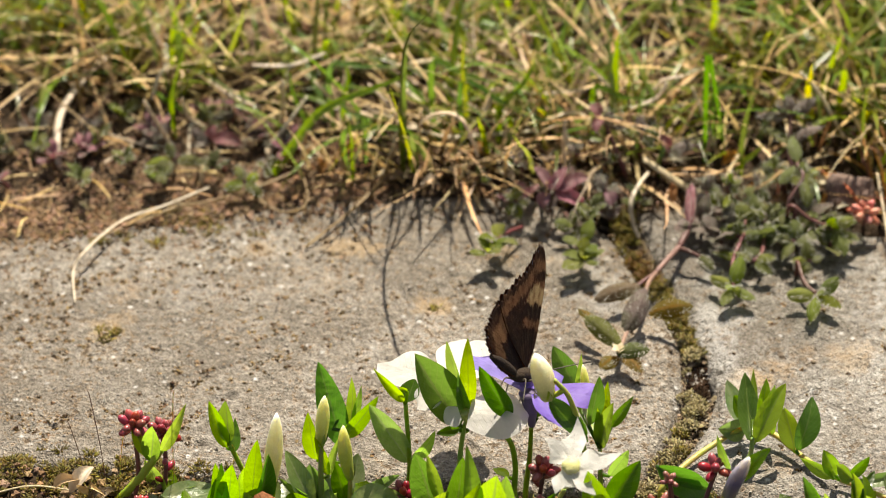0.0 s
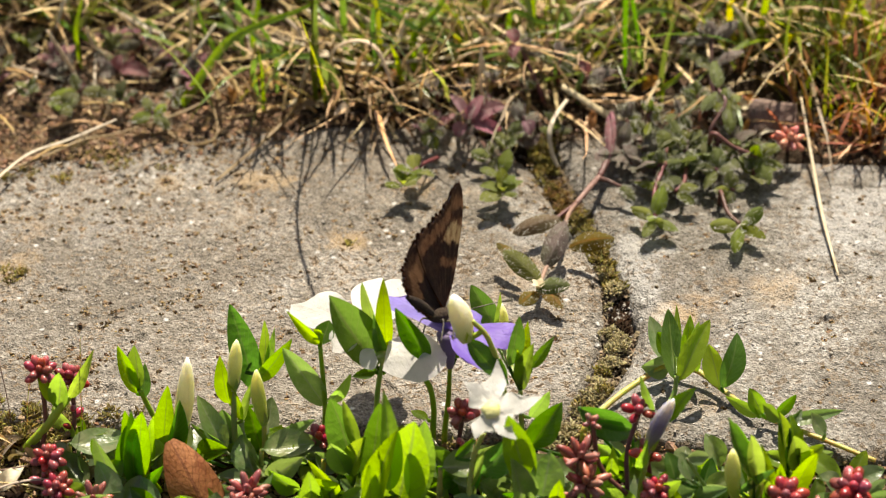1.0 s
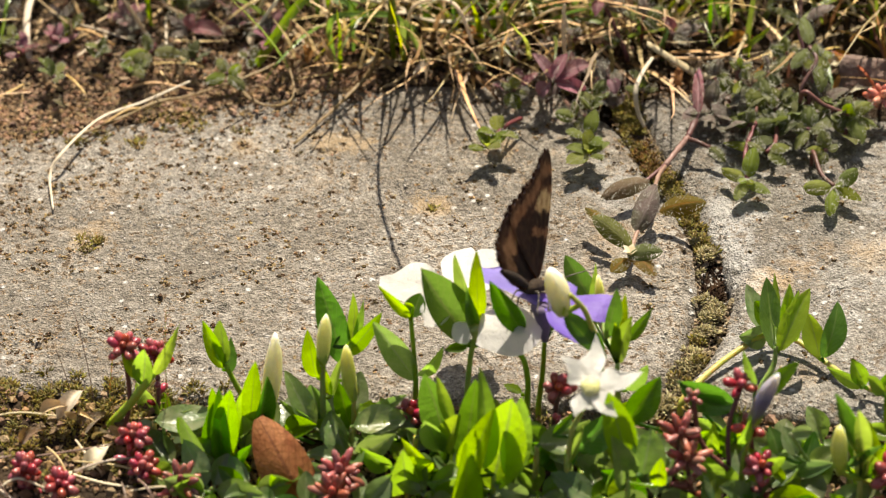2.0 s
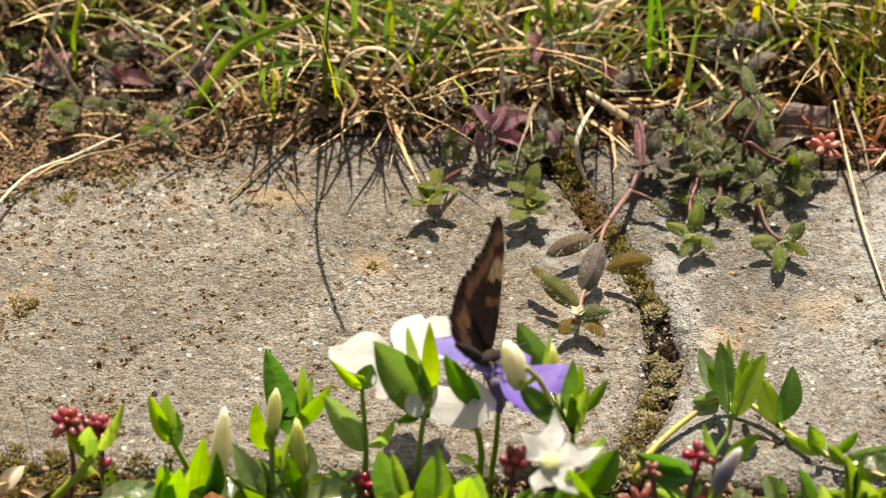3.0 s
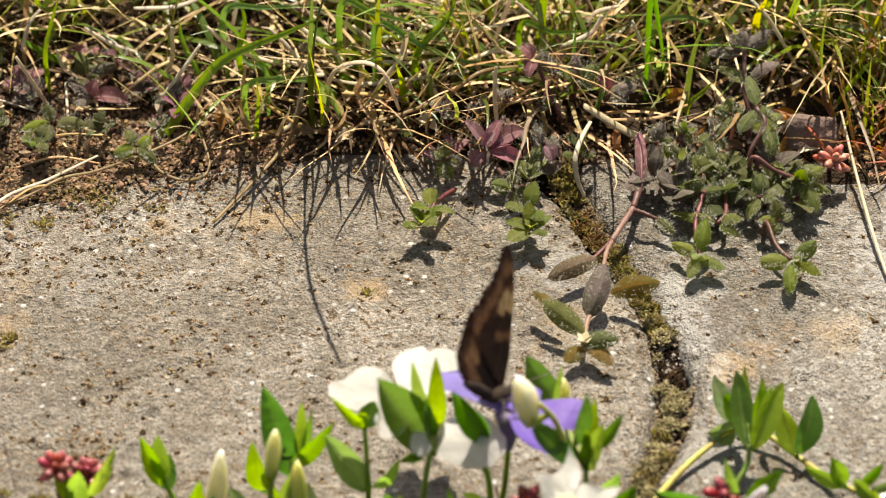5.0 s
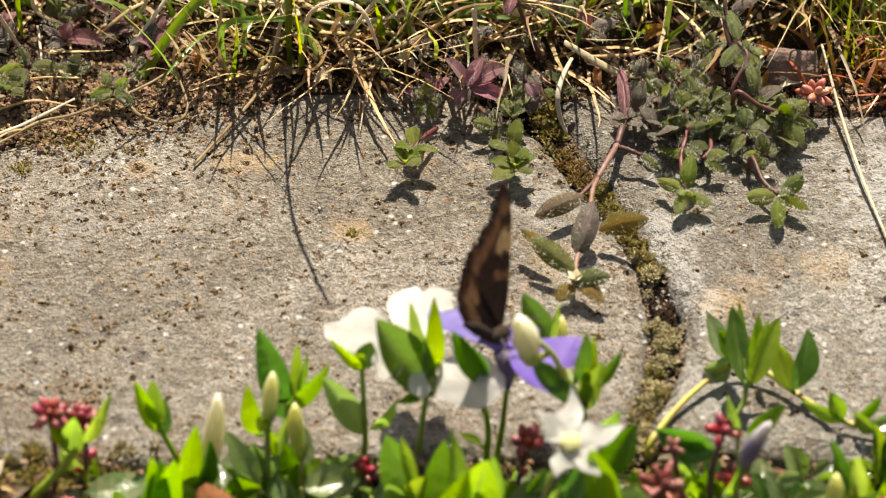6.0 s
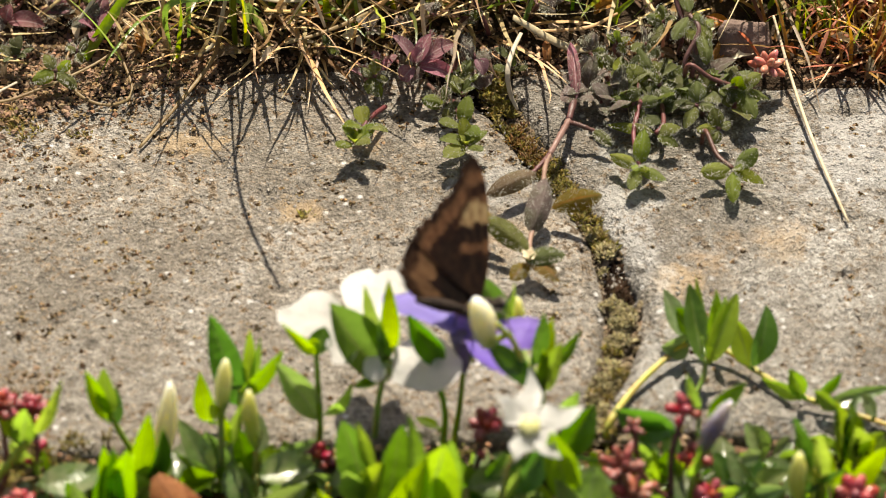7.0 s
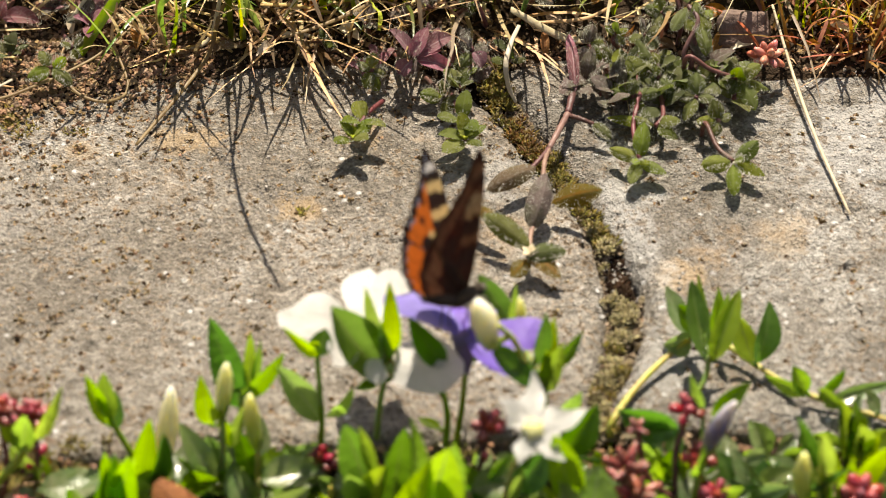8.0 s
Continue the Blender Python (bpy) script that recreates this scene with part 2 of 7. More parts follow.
HAIRY_GREEN = leaf_material("fresh_weed_leaf", (0.145, 0.17, 0.032), (0.21, 0.23, 0.07), (0.30, 0.38, 0.03), 0.5, 0.38, 0.5, down=0.14)
HAIRY_YELLOW = leaf_material("yellow_green_weed_leaf", (0.24, 0.29, 0.04), (0.32, 0.36, 0.09), (0.50, 0.58, 0.05), 0.5, 0.45, 0.4, down=0.08)
HAIRY_GREY = leaf_material("dusky_weed_leaf", (0.15, 0.115, 0.10), (0.24, 0.19, 0.17), (0.26, 0.18, 0.11), 0.6, 0.22, 0.5, (0.10, 0.10, 0.06), down=0.4)
PURPLE = leaf_material("purple_weed_leaf", (0.28, 0.12, 0.145), (0.40, 0.26, 0.26), (0.50, 0.16, 0.18), 0.45, 0.28, 0.7, (0.16, 0.085, 0.08), down=0.3)
WITHERED = leaf_material("withering_weed_leaf", (0.17, 0.115, 0.07), (0.25, 0.18, 0.12), (0.30, 0.20, 0.07), 0.6, 0.25, 0.6, (0.10, 0.095, 0.04), down=0.35)
OLIVE = leaf_material("olive_brown_weed_leaf", (0.17, 0.125, 0.03), (0.30, 0.15, 0.045), (0.34, 0.24, 0.04), 0.5, 0.3, 0.7, (0.10, 0.10, 0.03), down=0.12)
DEAD = leaf_material("brown_dead_leaf", (0.50, 0.23, 0.08), (0.24, 0.10, 0.04), (0.70, 0.30, 0.07), 0.55, 0.4, 0.7, (0.32, 0.12, 0.04), crackle=True, spec=0.12)
STEM = plain("green_stem", (0.19, 0.29, 0.035), (0.25, 0.31, 0.06), 200, 0.4, 0.4, sub=0.35)
STEM_RED = plain("reddish_stem", (0.15, 0.05, 0.046), (0.085, 0.036, 0.028), 250, 0.5, 0.4)
STEM_PINK = plain("pinkish_tan_stem", (0.24, 0.145, 0.105), (0.12, 0.062, 0.048), 250, 0.5, 0.4)
STEM_PALE = plain("pale_runner", (0.31, 0.36, 0.08), (0.36, 0.29, 0.10), 200, 0.45, 0.4, sub=0.3)
HAIR = plain("white_plant_hair", (0.50, 0.49, 0.40), (0.36, 0.35, 0.27), 400, 0.5, 0.4, 0.4, (0.8, 0.8, 0.7))
SEDUM = plain("red_stonecrop", (0.33, 0.05, 0.052), (0.17, 0.028, 0.032), 300, 0.3, 0.5, bump=0.0001, var=0.3, sub=0.35)
SEDUM_PINK = plain("salmon_stonecrop", (0.50, 0.19, 0.14), (0.36, 0.12, 0.09), 300, 0.4, 0.4, bump=0.0001, var=0.2, sub=0.3)
SEDUM_RUST = plain("russet_stonecrop", (0.33, 0.11, 0.085), (0.19, 0.055, 0.045), 300, 0.4, 0.5, bump=0.0001, var=0.3, sub=0.35)
PETAL_WHITE = leaf_material("white_petal", (0.86, 0.84, 0.80), (0.78, 0.77, 0.71), (0.88, 0.86, 0.78), 0.55, 0.5, 0.35, var=0.03)
PETAL_BLUE = leaf_material("violet_blue_petal", (0.20, 0.15, 0.58), (0.27, 0.22, 0.66), (0.34, 0.26, 0.80), 0.5, 0.40, 0.4, var=0.08)
EYE = plain("yellow_green_throat", (0.62, 0.62, 0.22), (0.70, 0.70, 0.34), 300, 0.5, 0.3)
TUBE_BLUE = plain("purple_flower_tube", (0.16, 0.11, 0.22), (0.10, 0.08, 0.12), 250, 0.5, 0.4, 0.2, (0.3, 0.2, 0.4))
def bud_material(name, foot, body, tip, var=0.06):
    """A furled bud: greenish at the foot, its own colour towards the tip, fine streaks along it."""
    s = Shader(name)
    sep = s.t.nodes.new("ShaderNodeSeparateXYZ")
    s.link(s.coords().outputs["Generated"], sep.inputs[0])
    col = s.ramp(s.math("ADD", sep.outputs[2], s.math("MULTIPLY", s.math("SUBTRACT", s.noise(300, 3), 0.5), 0.3)), (0.08, foot), (0.5, body), (0.95, tip))
    col = s.mix(0.3, col, s.ramp(s.noise(700, 4, 0.7), (0.35, (0.75, 0.75, 0.70)), (0.65, (1, 1, 1))), "MULTIPLY")
    col = s.vary(col, s.random(), 0.01, 0.1, var)
    s.bump(s.noise(900, 3), 0.0003)
    s.bsdf.inputs["Subsurface Radius"].default_value = (1.0, 0.9, 0.6)
    m = s.done(col, 0.45, 0.4)
    s.bsdf.inputs["Subsurface Weight"].default_value = 1.0
    s.bsdf.inputs["Subsurface Scale"].default_value = 0.005
    return m


BUD_IVORY = bud_material("ivory_bud", (0.42, 0.46, 0.15), (0.72, 0.67, 0.40), (0.84, 0.79, 0.60))
BUD_CREAM = bud_material("cream_green_bud", (0.26, 0.34, 0.07), (0.44, 0.48, 0.16), (0.62, 0.62, 0.34))
BUD_GREEN = bud_material("pale_green_bud", (0.22, 0.31, 0.06), (0.34, 0.41, 0.11), (0.54, 0.56, 0.26))
BUD_PURPLE = bud_material("slate_purple_bud", (0.17, 0.19, 0.13), (0.12, 0.11, 0.20), (0.40, 0.38, 0.46))
PEBBLE = plain("brown_stone_chip", (0.26, 0.18, 0.125), (0.15, 0.105, 0.075), 160, 0.8, 0.3, bump=0.0008)
FUR = plain("dark_brown_fur", (0.05, 0.035, 0.024), (0.025, 0.018, 0.013), 700, 0.8, 0.2, bump=0.0004)
ANTENNA = plain("banded_antenna", (0.05, 0.04, 0.03), (0.20, 0.17, 0.13), 1500, 0.5, 0.4)


def wing_material():
    s = Shader("butterfly_wing_scales")
    a = s.t.nodes.new("ShaderNodeVertexColor")
    a.layer_name = "scales"
    col = s.mix(0.45, a.outputs["Color"], s.ramp(s.noise(2600, 3, 0.7), (0.3, (0.45, 0.45, 0.45)), (0.7, (1.2, 1.2, 1.2))), "MULTIPLY")
    nrm = s.bump(s.noise(3000, 2), 0.0001)
    return s.done(col, 0.75, 0.15, 0.42, s.mix(0.4, a.outputs["Color"], (0.45, 0.13, 0.025)), nrm)


WING = wing_material()


# ---- mesh helpers; plan numbers are millimetres ----
def thing(name, label, category, base, group="", kind=""):
    ob = new(name)
    ob.empty_display_size = 0.005
    ob.location = Vector(base) * MM
    bpy.context.view_layer.update()
    return tagged(ob, label, category, group, kind)


def part(name, bm, material, parent, label="", smooth=True):
    """Links a bmesh in millimetres of the place as one mesh under a thing or a part."""
    origin = Vector((0, 0, 0))
    p = parent
    while p:
        origin += p.location
        p = p.parent
    me = bpy.data.meshes.new(name)
    bmesh.ops.transform(bm, matrix=Matrix.Translation(-origin) @ Matrix.Scale(MM, 4), verts=bm.verts)
    bm.to_mesh(me)
    bm.free()
    if smooth:
        me.polygons.foreach_set("use_smooth", [True] * len(me.polygons))
    for m in (material if isinstance(material, (list, tuple)) else [material]):
        me.materials.append(m)
    ob = new(name, me)
    ob.parent = parent
    return tagged(ob, label)


def curve(points, n=10):
    """A smooth line through points."""
    pts = [Vector(p) for p in points]
    if len(pts) == 2:
        return [pts[0].lerp(pts[1], i / n) for i in range(n + 1)]
    ext = [pts[0] * 2 - pts[1]] + pts + [pts[-1] * 2 - pts[-2]]
    out = []
    for i in range(1, len(ext) - 2):
        a, b, c, d = ext[i - 1:i + 3]
        for k in range(n):
            t = k / n
            out.append(0.5 * ((2 * b) + (c - a) * t + (2 * a - 5 * b + 4 * c - d) * t * t + (3 * b - a - 3 * c + d) * t ** 3))
    return out + [pts[-1]]


def tube(bm, line, radii, sides=7, ribs=0.0, turn=0.0):
    """A round tube along a line; ribs and turn give furled buds their twisted ridges."""
    line = [Vector(p) for p in line]
    rings = []
    ref = Vector((0.31, 0.93, 0.17))
    for i, p in enumerate(line):
        ahead = (line[min(i + 1, len(line) - 1)] - line[max(i - 1, 0)]).normalized()
        u = ahead.cross(ref).normalized()
        v = ahead.cross(u)
        r = radii[i] if isinstance(radii, (list, tuple)) else radii
        ring = []
        for k in range(sides):
            a = 2 * math.pi * k / sides
            q = r * (1 + ribs * math.sin(5 * a + turn * i))
            ring.append(bm.verts.new(p + (u * math.cos(a) + v * math.sin(a)) * q))
        rings.append(ring)
    for a, b in zip(rings, rings[1:]):
        for k in range(sides):
            bm.faces.new((a[k], a[(k + 1) % sides], b[(k + 1) % sides], b[k]))
    bm.faces.new(list(reversed(rings[0])))
    bm.faces.new(rings[-1])


def blade(bm, base, tip, width, face, shape, curl=0.12, fold=0.25, nu=4, nv=8, wave=0.0, twist=0.0, skew=0.0):
    """A leaf or petal from base to tip; shape(t) is its half width, curl bows it, fold lifts the margins, skew slants the end."""
    base, tip = Vector(base), Vector(tip)
    a = tip - base
    length = a.length
    side = a.cross(Vector(face))
    if side.length < 1e-5:
        side = a.cross(Vector((1, 0.2, 0.1)))
    side.normalize()
    up = side.cross(a).normalized()
    uv = bm.loops.layers.uv.verify()
    rows = []
    ph = rng.uniform(0, 6.28)
    for j in range(nv + 1):
        t = j / nv
        hw = 0.5 * width * shape(t)
        c = base + a * t + up * (curl * length * 4 * t * (1 - t))
        ang = twist * t
        s2 = side * math.cos(ang) + up * math.sin(ang)
        row = []
        for i in range(nu + 1):
            s = 2 * i / nu - 1
            w = wave * width * math.sin(7 * t + ph + s) * abs(s)
            row.append((bm.verts.new(c + a * (skew * s * t * t) + s2 * (s * hw) + up * (fold * hw * abs(s) ** 1.3 + w)), (s * 0.5 + 0.5, t)))
        rows.append(row)
    for p, q in zip(rows, rows[1:]):
        for i in range(nu):
            quad = (p[i], p[i + 1], q[i + 1], q[i])
            f = bm.faces.new([v for v, _ in quad])
            for loop, (_, c) in zip(f.loops, quad):
                loop[uv].uv = c


def ovate(t):
    return max(0.02, math.sin(math.pi * min(1, t ** 0.85)) ** 0.75)


def oval(t):
    return max(0.05, math.sin(math.pi * min(1, t ** 0.9)) ** 0.55)


def lance(t):
    return max(0.02, math.sin(math.pi * t ** 0.7) ** 0.9)


def petal_shape(t):
    return max(0.06, 0.22 + 0.78 * math.sin(1.5708 * t / 0.66) ** 1.2 if t < 0.66 else math.sqrt(max(0.0, 1 - ((t - 0.66) / 0.345) ** 2.6)))


def broad_shape(t):
    return max(0.06, math.sin(math.pi * (0.16 + 0.82 * t)) ** 0.55)


def star_shape(t):
    return max(0.04, 0.34 + 0.66 * (t / 0.55) ** 0.8 if t < 0.55 else 1 - 0.78 * ((t - 0.55) / 0.45) ** 1.5)


TONES = {"d": (LEAF_DARK, "dark glossy leaf"), "y": (LEAF_YOUNG, "bright young leaf"), "p": (LEAF_PALE, "pale mottled old leaf"), "l": (LEAF_PALE, "pale old leaf lying flat")}
BUDS = {"ivory": BUD_IVORY, "cream": BUD_CREAM, "green": BUD_GREEN, "purple": BUD_PURPLE}
TOWARD = Vector((0.05, -0.84, 0.50))
BED = -5.0


def shoot(label, stem, leaves, buds=(), flowers=()):
    """A periwinkle shoot: stem, leaves as (base, tip, width, tone), buds and flowers."""
    base = Vector(stem[0])
    if base.z > BED and base.y < -52:
        stem = [(base.x, base.y + 1.5, BED - 2)] + list(stem)
    base = Vector(stem[0])
    ob = thing("periwinkle_shoot", label, "periwinkle", base, "periwinkle shoots in the bed")
    line = curve(stem, 8)
    bm = bmesh.new()
    n = len(line)
    girth = 1.5 if "thick" in label else 1.0
    tube(bm, line, [(0.62 - 0.22 * i / n) * girth for i in range(n)], 8)
    part("stem", bm, STEM_PALE if "pale" in label else STEM, ob)
    for b, t, w, tone in leaves:
        material, text = TONES[tone]
        b, t = Vector(b), Vector(t)
        near = min(line, key=lambda p: (p - b).length)
        face = TOWARD + Vector((rng.uniform(-0.5, 0.5), rng.uniform(-0.3, 0.3), rng.uniform(-0.3, 0.4)))
        if tone == "l":
            face = Vector((rng.uniform(-0.15, 0.15), -0.35, 0.92))
        bm = bmesh.new()
        if (near - b).length > 0.4:
            tube(bm, curve([near, near.lerp(b, 0.5) + Vector((0, 0, -0.2)), b], 4), 0.32, 6)
        blade(bm, b, t, w * rng.uniform(0.95, 1.08), face, ovate if w > 2.2 else lance, rng.uniform(-0.12, 0.12), rng.uniform(0.25, 0.75), 8, 16, 0.03, rng.uniform(-0.5, 0.5))
        part("leaf", bm, material, ob, text)
    for b, t, w, tone in buds:
        bm = bmesh.new()
        b, t = Vector(b), Vector(t)
        near = min(line, key=lambda p: (p - b).length)
        side = (t - b).cross(TOWARD).normalized() * rng.uniform(-0.4, 0.4)
        pts = [b.lerp(t, k / 14) + side * math.sin(math.pi * k / 14) for k in range(15)]
        prof = [w * 0.44 * (0.30 + 0.70 * math.sin(math.pi * (0.10 + 0.74 * k / 14)) ** 0.9) * math.sqrt(max(0.03, 1 - (k / 14) ** 5)) for k in range(15)]
        tube(bm, pts, prof, 30, 0.06, 0.28)
        bud = part("bud", bm, BUDS[tone], ob, {"ivory": "ivory closed bud", "cream": "cream-green closed bud", "green": "pale green closed bud", "purple": "slate-purple furled bud"}[tone])
        bm = bmesh.new()
        tube(bm, curve([near, b.lerp(near, 0.4), b + (t - b) * 0.06], 5), 0.5, 8)
        for k in range(4):
            a = k * 1.57 + 0.5
            off = Vector((math.cos(a), math.sin(a), 0)) * w * 0.30
            blade(bm, b + off * 0.6, b.lerp(t, 0.30) + off * 1.35, w * 0.28, off + Vector((0, 0, 0.3)), lance, 0.05, 0.2, 2, 4)
        part("calyx", bm, STEM, bud, "green calyx")
    for centre, tone, foot, petals in flowers:
        c, f = Vector(centre), Vector(foot)
        normal = Vector((0, 0, 0))
        tips = [Vector(p) - c for p, _ in petals]
        for a in tips:
            for b in tips:
                x = a.cross(b)
                normal += x if x.dot(Vector((0, -0.35, 1.0) if tone != "star" else (0, -1, 0.6))) > 0 else -x
        normal.normalize()
        if tone == "side":
            normal = Vector((-0.05, -0.34, 0.94))
        if tone == "white":
            normal = Vector((0.05, -0.50, 0.86))
        material = PETAL_BLUE if tone == "blue" else PETAL_WHITE
        bm = bmesh.new()
        pts = curve([f, f.lerp(c, 0.5), c - normal * 0.4], 5)
        k = len(pts)
        tube(bm, pts, [0.6 + {"side": 0.5, "blue": 1.6}.get(tone, 1.25) * (i / k) ** 1.1 for i in range(k)], 12)
        flower = part("flower", bm, TUBE_BLUE if tone == "blue" else (STEM if tone == "side" else BUD_IVORY), ob, {"blue": "violet-blue open flower", "white": "white open flower", "side": "white flower with a broad drooping petal", "star": "white star-shaped flower"}[tone])
        for p, w in petals:
            bm = bmesh.new()
            p = Vector(p)
            rim = (p - c).normalized()
            blade(bm, c + rim * 0.9, p, w, normal, star_shape if tone == "star" else (broad_shape if tone == "side" else petal_shape), 0.04 if tone != "star" else -0.03,
                  rng.uniform(-0.16, 0.16), 10, 14, 0.05 if tone != "star" else 0.07, rng.uniform(-0.3, 0.3), 0.0 if tone == "side" else (0.28 if tone == "star" else -0.10))
            part("petal", bm, material, flower)
        if tone != "star":
            continue
        bm = bmesh.new()
        ring = [c + normal * (0.1 + 0.28 * j) for j in range(5)]
        tube(bm, ring, [1.45, 1.6, 1.5, 1.15, 0.5], 15, 0.08)
        part("throat", bm, EYE, flower, "yellow-green throat")
    return ob


# ---- ground: one sheet to the horizon ----
def back_edge(x):
    """Where the stones end towards the lawn."""
    if x < -26:
        return 40 + (x + 26) * 0.30
    if x < 0:
        return 40 + (x + 26) * 0.16
    if x < 41:
        return 44
    return 40 - max(0, x - 60) * 0.16


def front_edge(x):
    return -55 if x < 45 else -57 - max(0, x - 90) * 0.1


def ground_height(x, y):
    n = noise.noise(Vector((x * 0.05, y * 0.05, 0.3))) * 2.0 + noise.noise(Vector((x * 0.2, y * 0.2, 5.0))) * 0.8
    edge = back_edge(x)
    if y > edge - 3.5:
        return 0.4 + 4.0 * min(1, max(0, (y - edge) / 40)) + n * 0.8
    if y < front_edge(x):
        near = max(0, 1 - (front_edge(x) - y) / 10)
        return BED + n * 0.8 + near * 3.0 + 2.2 * min(1, max(0, (-30 - x) / 12))
    return -4.8


def make_ground():
    axis_x = [-500000, -60000, -8000, -1500, -500] + [-240 + 6 * i for i in range(81)] + [500, 1500, 8000, 60000, 500000]
    axis_y = [-500000, -60000, -8000, -1500, -500, -250] + [-130 + 3 * i for i in range(27)] + [-46, 0] + [12 + 3 * i for i in range(60)] + [194 + 8 * i for i in range(20)] + [400, 700, 1500, 8000, 60000, 500000]
    verts = [(x, y, ground_height(x, y) if abs(x) < 600 and abs(y) < 600 else (4.0 if y > 0 else BED)) for y in axis_y for x in axis_x]
    nx = len(axis_x)
    bm = bmesh.new()
    vs = [bm.verts.new(v) for v in verts]
    for j in range(len(axis_y) - 1):
        for i in range(nx - 1):
            bm.faces.new((vs[j * nx + i], vs[j * nx + i + 1], vs[(j + 1) * nx + i + 1], vs[(j + 1) * nx + i]))
    for f in bm.faces:
        c = f.calc_center_median()
        if c.y > 345 or (c.y > 60 and abs(c.x) > 300):
            f.material_index = 1
    ob = part("ground", bm, [SOIL, LAWN_FAR], None)
    return tagged(ob, "brown crumbly garden soil under lawn and flower bed", "soil", kind="structure")


make_ground()


def inside(poly, x, y):
    hit = False
    for (ax, ay), (bx, by) in zip(poly, poly[1:] + poly[:1]):
        if (ay > y) != (by > y) and x < ax + (bx - ax) * (y - ay) / (by - ay):
            hit = not hit
    return hit


def smooth_outline(points, n=8):
    """A closed smooth outline."""
    pts = [Vector((*p, 0)) for p in points]
    out = []
    k = len(pts)
    for i in range(k):
        a, b, c, d = pts[i - 1], pts[i], pts[(i + 1) % k], pts[(i + 2) % k]
        for j in range(n):
            t = j / n
            out.append(0.5 * ((2 * b) + (c - a) * t + (2 * a - 5 * b + 4 * c - d) * t * t + (3 * b - a - 3 * c + d) * t ** 3))
    return [(p.x, p.y) for p in out]


def stone_relief(x, y):
    h = 0.55 * noise.noise(Vector((x * 0.03, y * 0.03, 1.0))) + 0.22 * noise.noise(Vector((x * 0.18, y * 0.18, 2.0))) + 0.16 * noise.noise(Vector((x * 0.6, y * 0.6, 3.0)))
    pit = noise.noise(Vector((x * 0.34, y * 0.34, 9.0)))
    if pit > 0.38:
        h -= (pit - 0.38) * 3.2
    return h


def paving_stone(label, outline, centre, material):
    """A worn concrete block: relief on top, rounded broken arris, sides down into the soil."""
    poly = smooth_outline(outline, 26)
    cx, cy = centre
    rings = 74
    bm = bmesh.new()
    loops = []
    for j in range(rings + 1):
        r = (j / rings) ** 0.72
        loop = []
        for i, (px, py) in enumerate(poly):
            wob = 0.7 * noise.noise(Vector((px * 0.12, py * 0.12, 4.0))) + 0.35 * noise.noise(Vector((px * 0.5, py * 0.5, 6.0)))
            d = Vector((px - cx, py - cy))
            edge = d.length
            q = d * (r * (edge + wob) / edge)
            x, y = cx + q.x, cy + q.y
            inset = edge * (1 - r)
            drop = 0.0 if inset > 4 else -1.6 * (1 - inset / 4) ** 2.2
            loop.append(bm.verts.new((x, y, stone_relief(x, y) + drop)) if j else None)
        loops.append(loop)
    mid = bm.verts.new((cx, cy, stone_relief(cx, cy)))
    k = len(poly)
    for i in range(k):
        bm.faces.new((mid, loops[1][i], loops[1][(i + 1) % k]))
    for a, b in zip(loops[1:], loops[2:]):
        for i in range(k):
            bm.faces.new((a[i], b[i], b[(i + 1) % k], a[(i + 1) % k]))
    rim = loops[-1]
    for dz, grow in ((-2.0, 0.5), (-6.0, 0.7), (-60.0, 0.7)):
        low = []
        for i, v in enumerate(loops[-1]):
            d = Vector((v.co.x - cx, v.co.y - cy)).normalized() * grow
            low.append(bm.verts.new((v.co.x + d.x, v.co.y + d.y, v.co.z + dz)))
        for i in range(k):
            bm.faces.new((rim[i], low[i], low[(i + 1) % k], rim[(i + 1) % k]))
        rim = low
    bm.faces.new(list(reversed(rim)))
    ob = part("paving_stone", bm, material, None)
    return tagged(ob, label, "paving stone", "edging stones of the bed")


LEFT_STONE = [(-150, -48), (-100, -52), (-60, -54), (-30, -55), (0, -55), (25, -55), (41, -53), (46, -43), (49.6, -29), (50, -14), (47.8, -1),
              (41.4, 13), (35.4, 29), (20, 44), (0, 46), (-26, 40), (-46, 34), (-62, 28), (-100, 18), (-140, 6), (-156, -20)]
RIGHT_STONE = [(50.5, -52), (53, -40), (56.3, -28), (56, -14), (51.6, 0), (47.4, 14), (42.3, 28), (40, 39), (48, 42), (70, 39), (86, 36), (103, 34), (140, 26),
               (190, 10), (208, -20), (196, -70), (150, -62), (110, -59), (80, -58)]
paving_stone("worn grey concrete paving stone with ochre lichen specks", LEFT_STONE, (-40, -8), STONE)
paving_stone("pale weathered concrete paving stone beside a mossy joint", RIGHT_STONE, (118, -12), STONE_PALE)


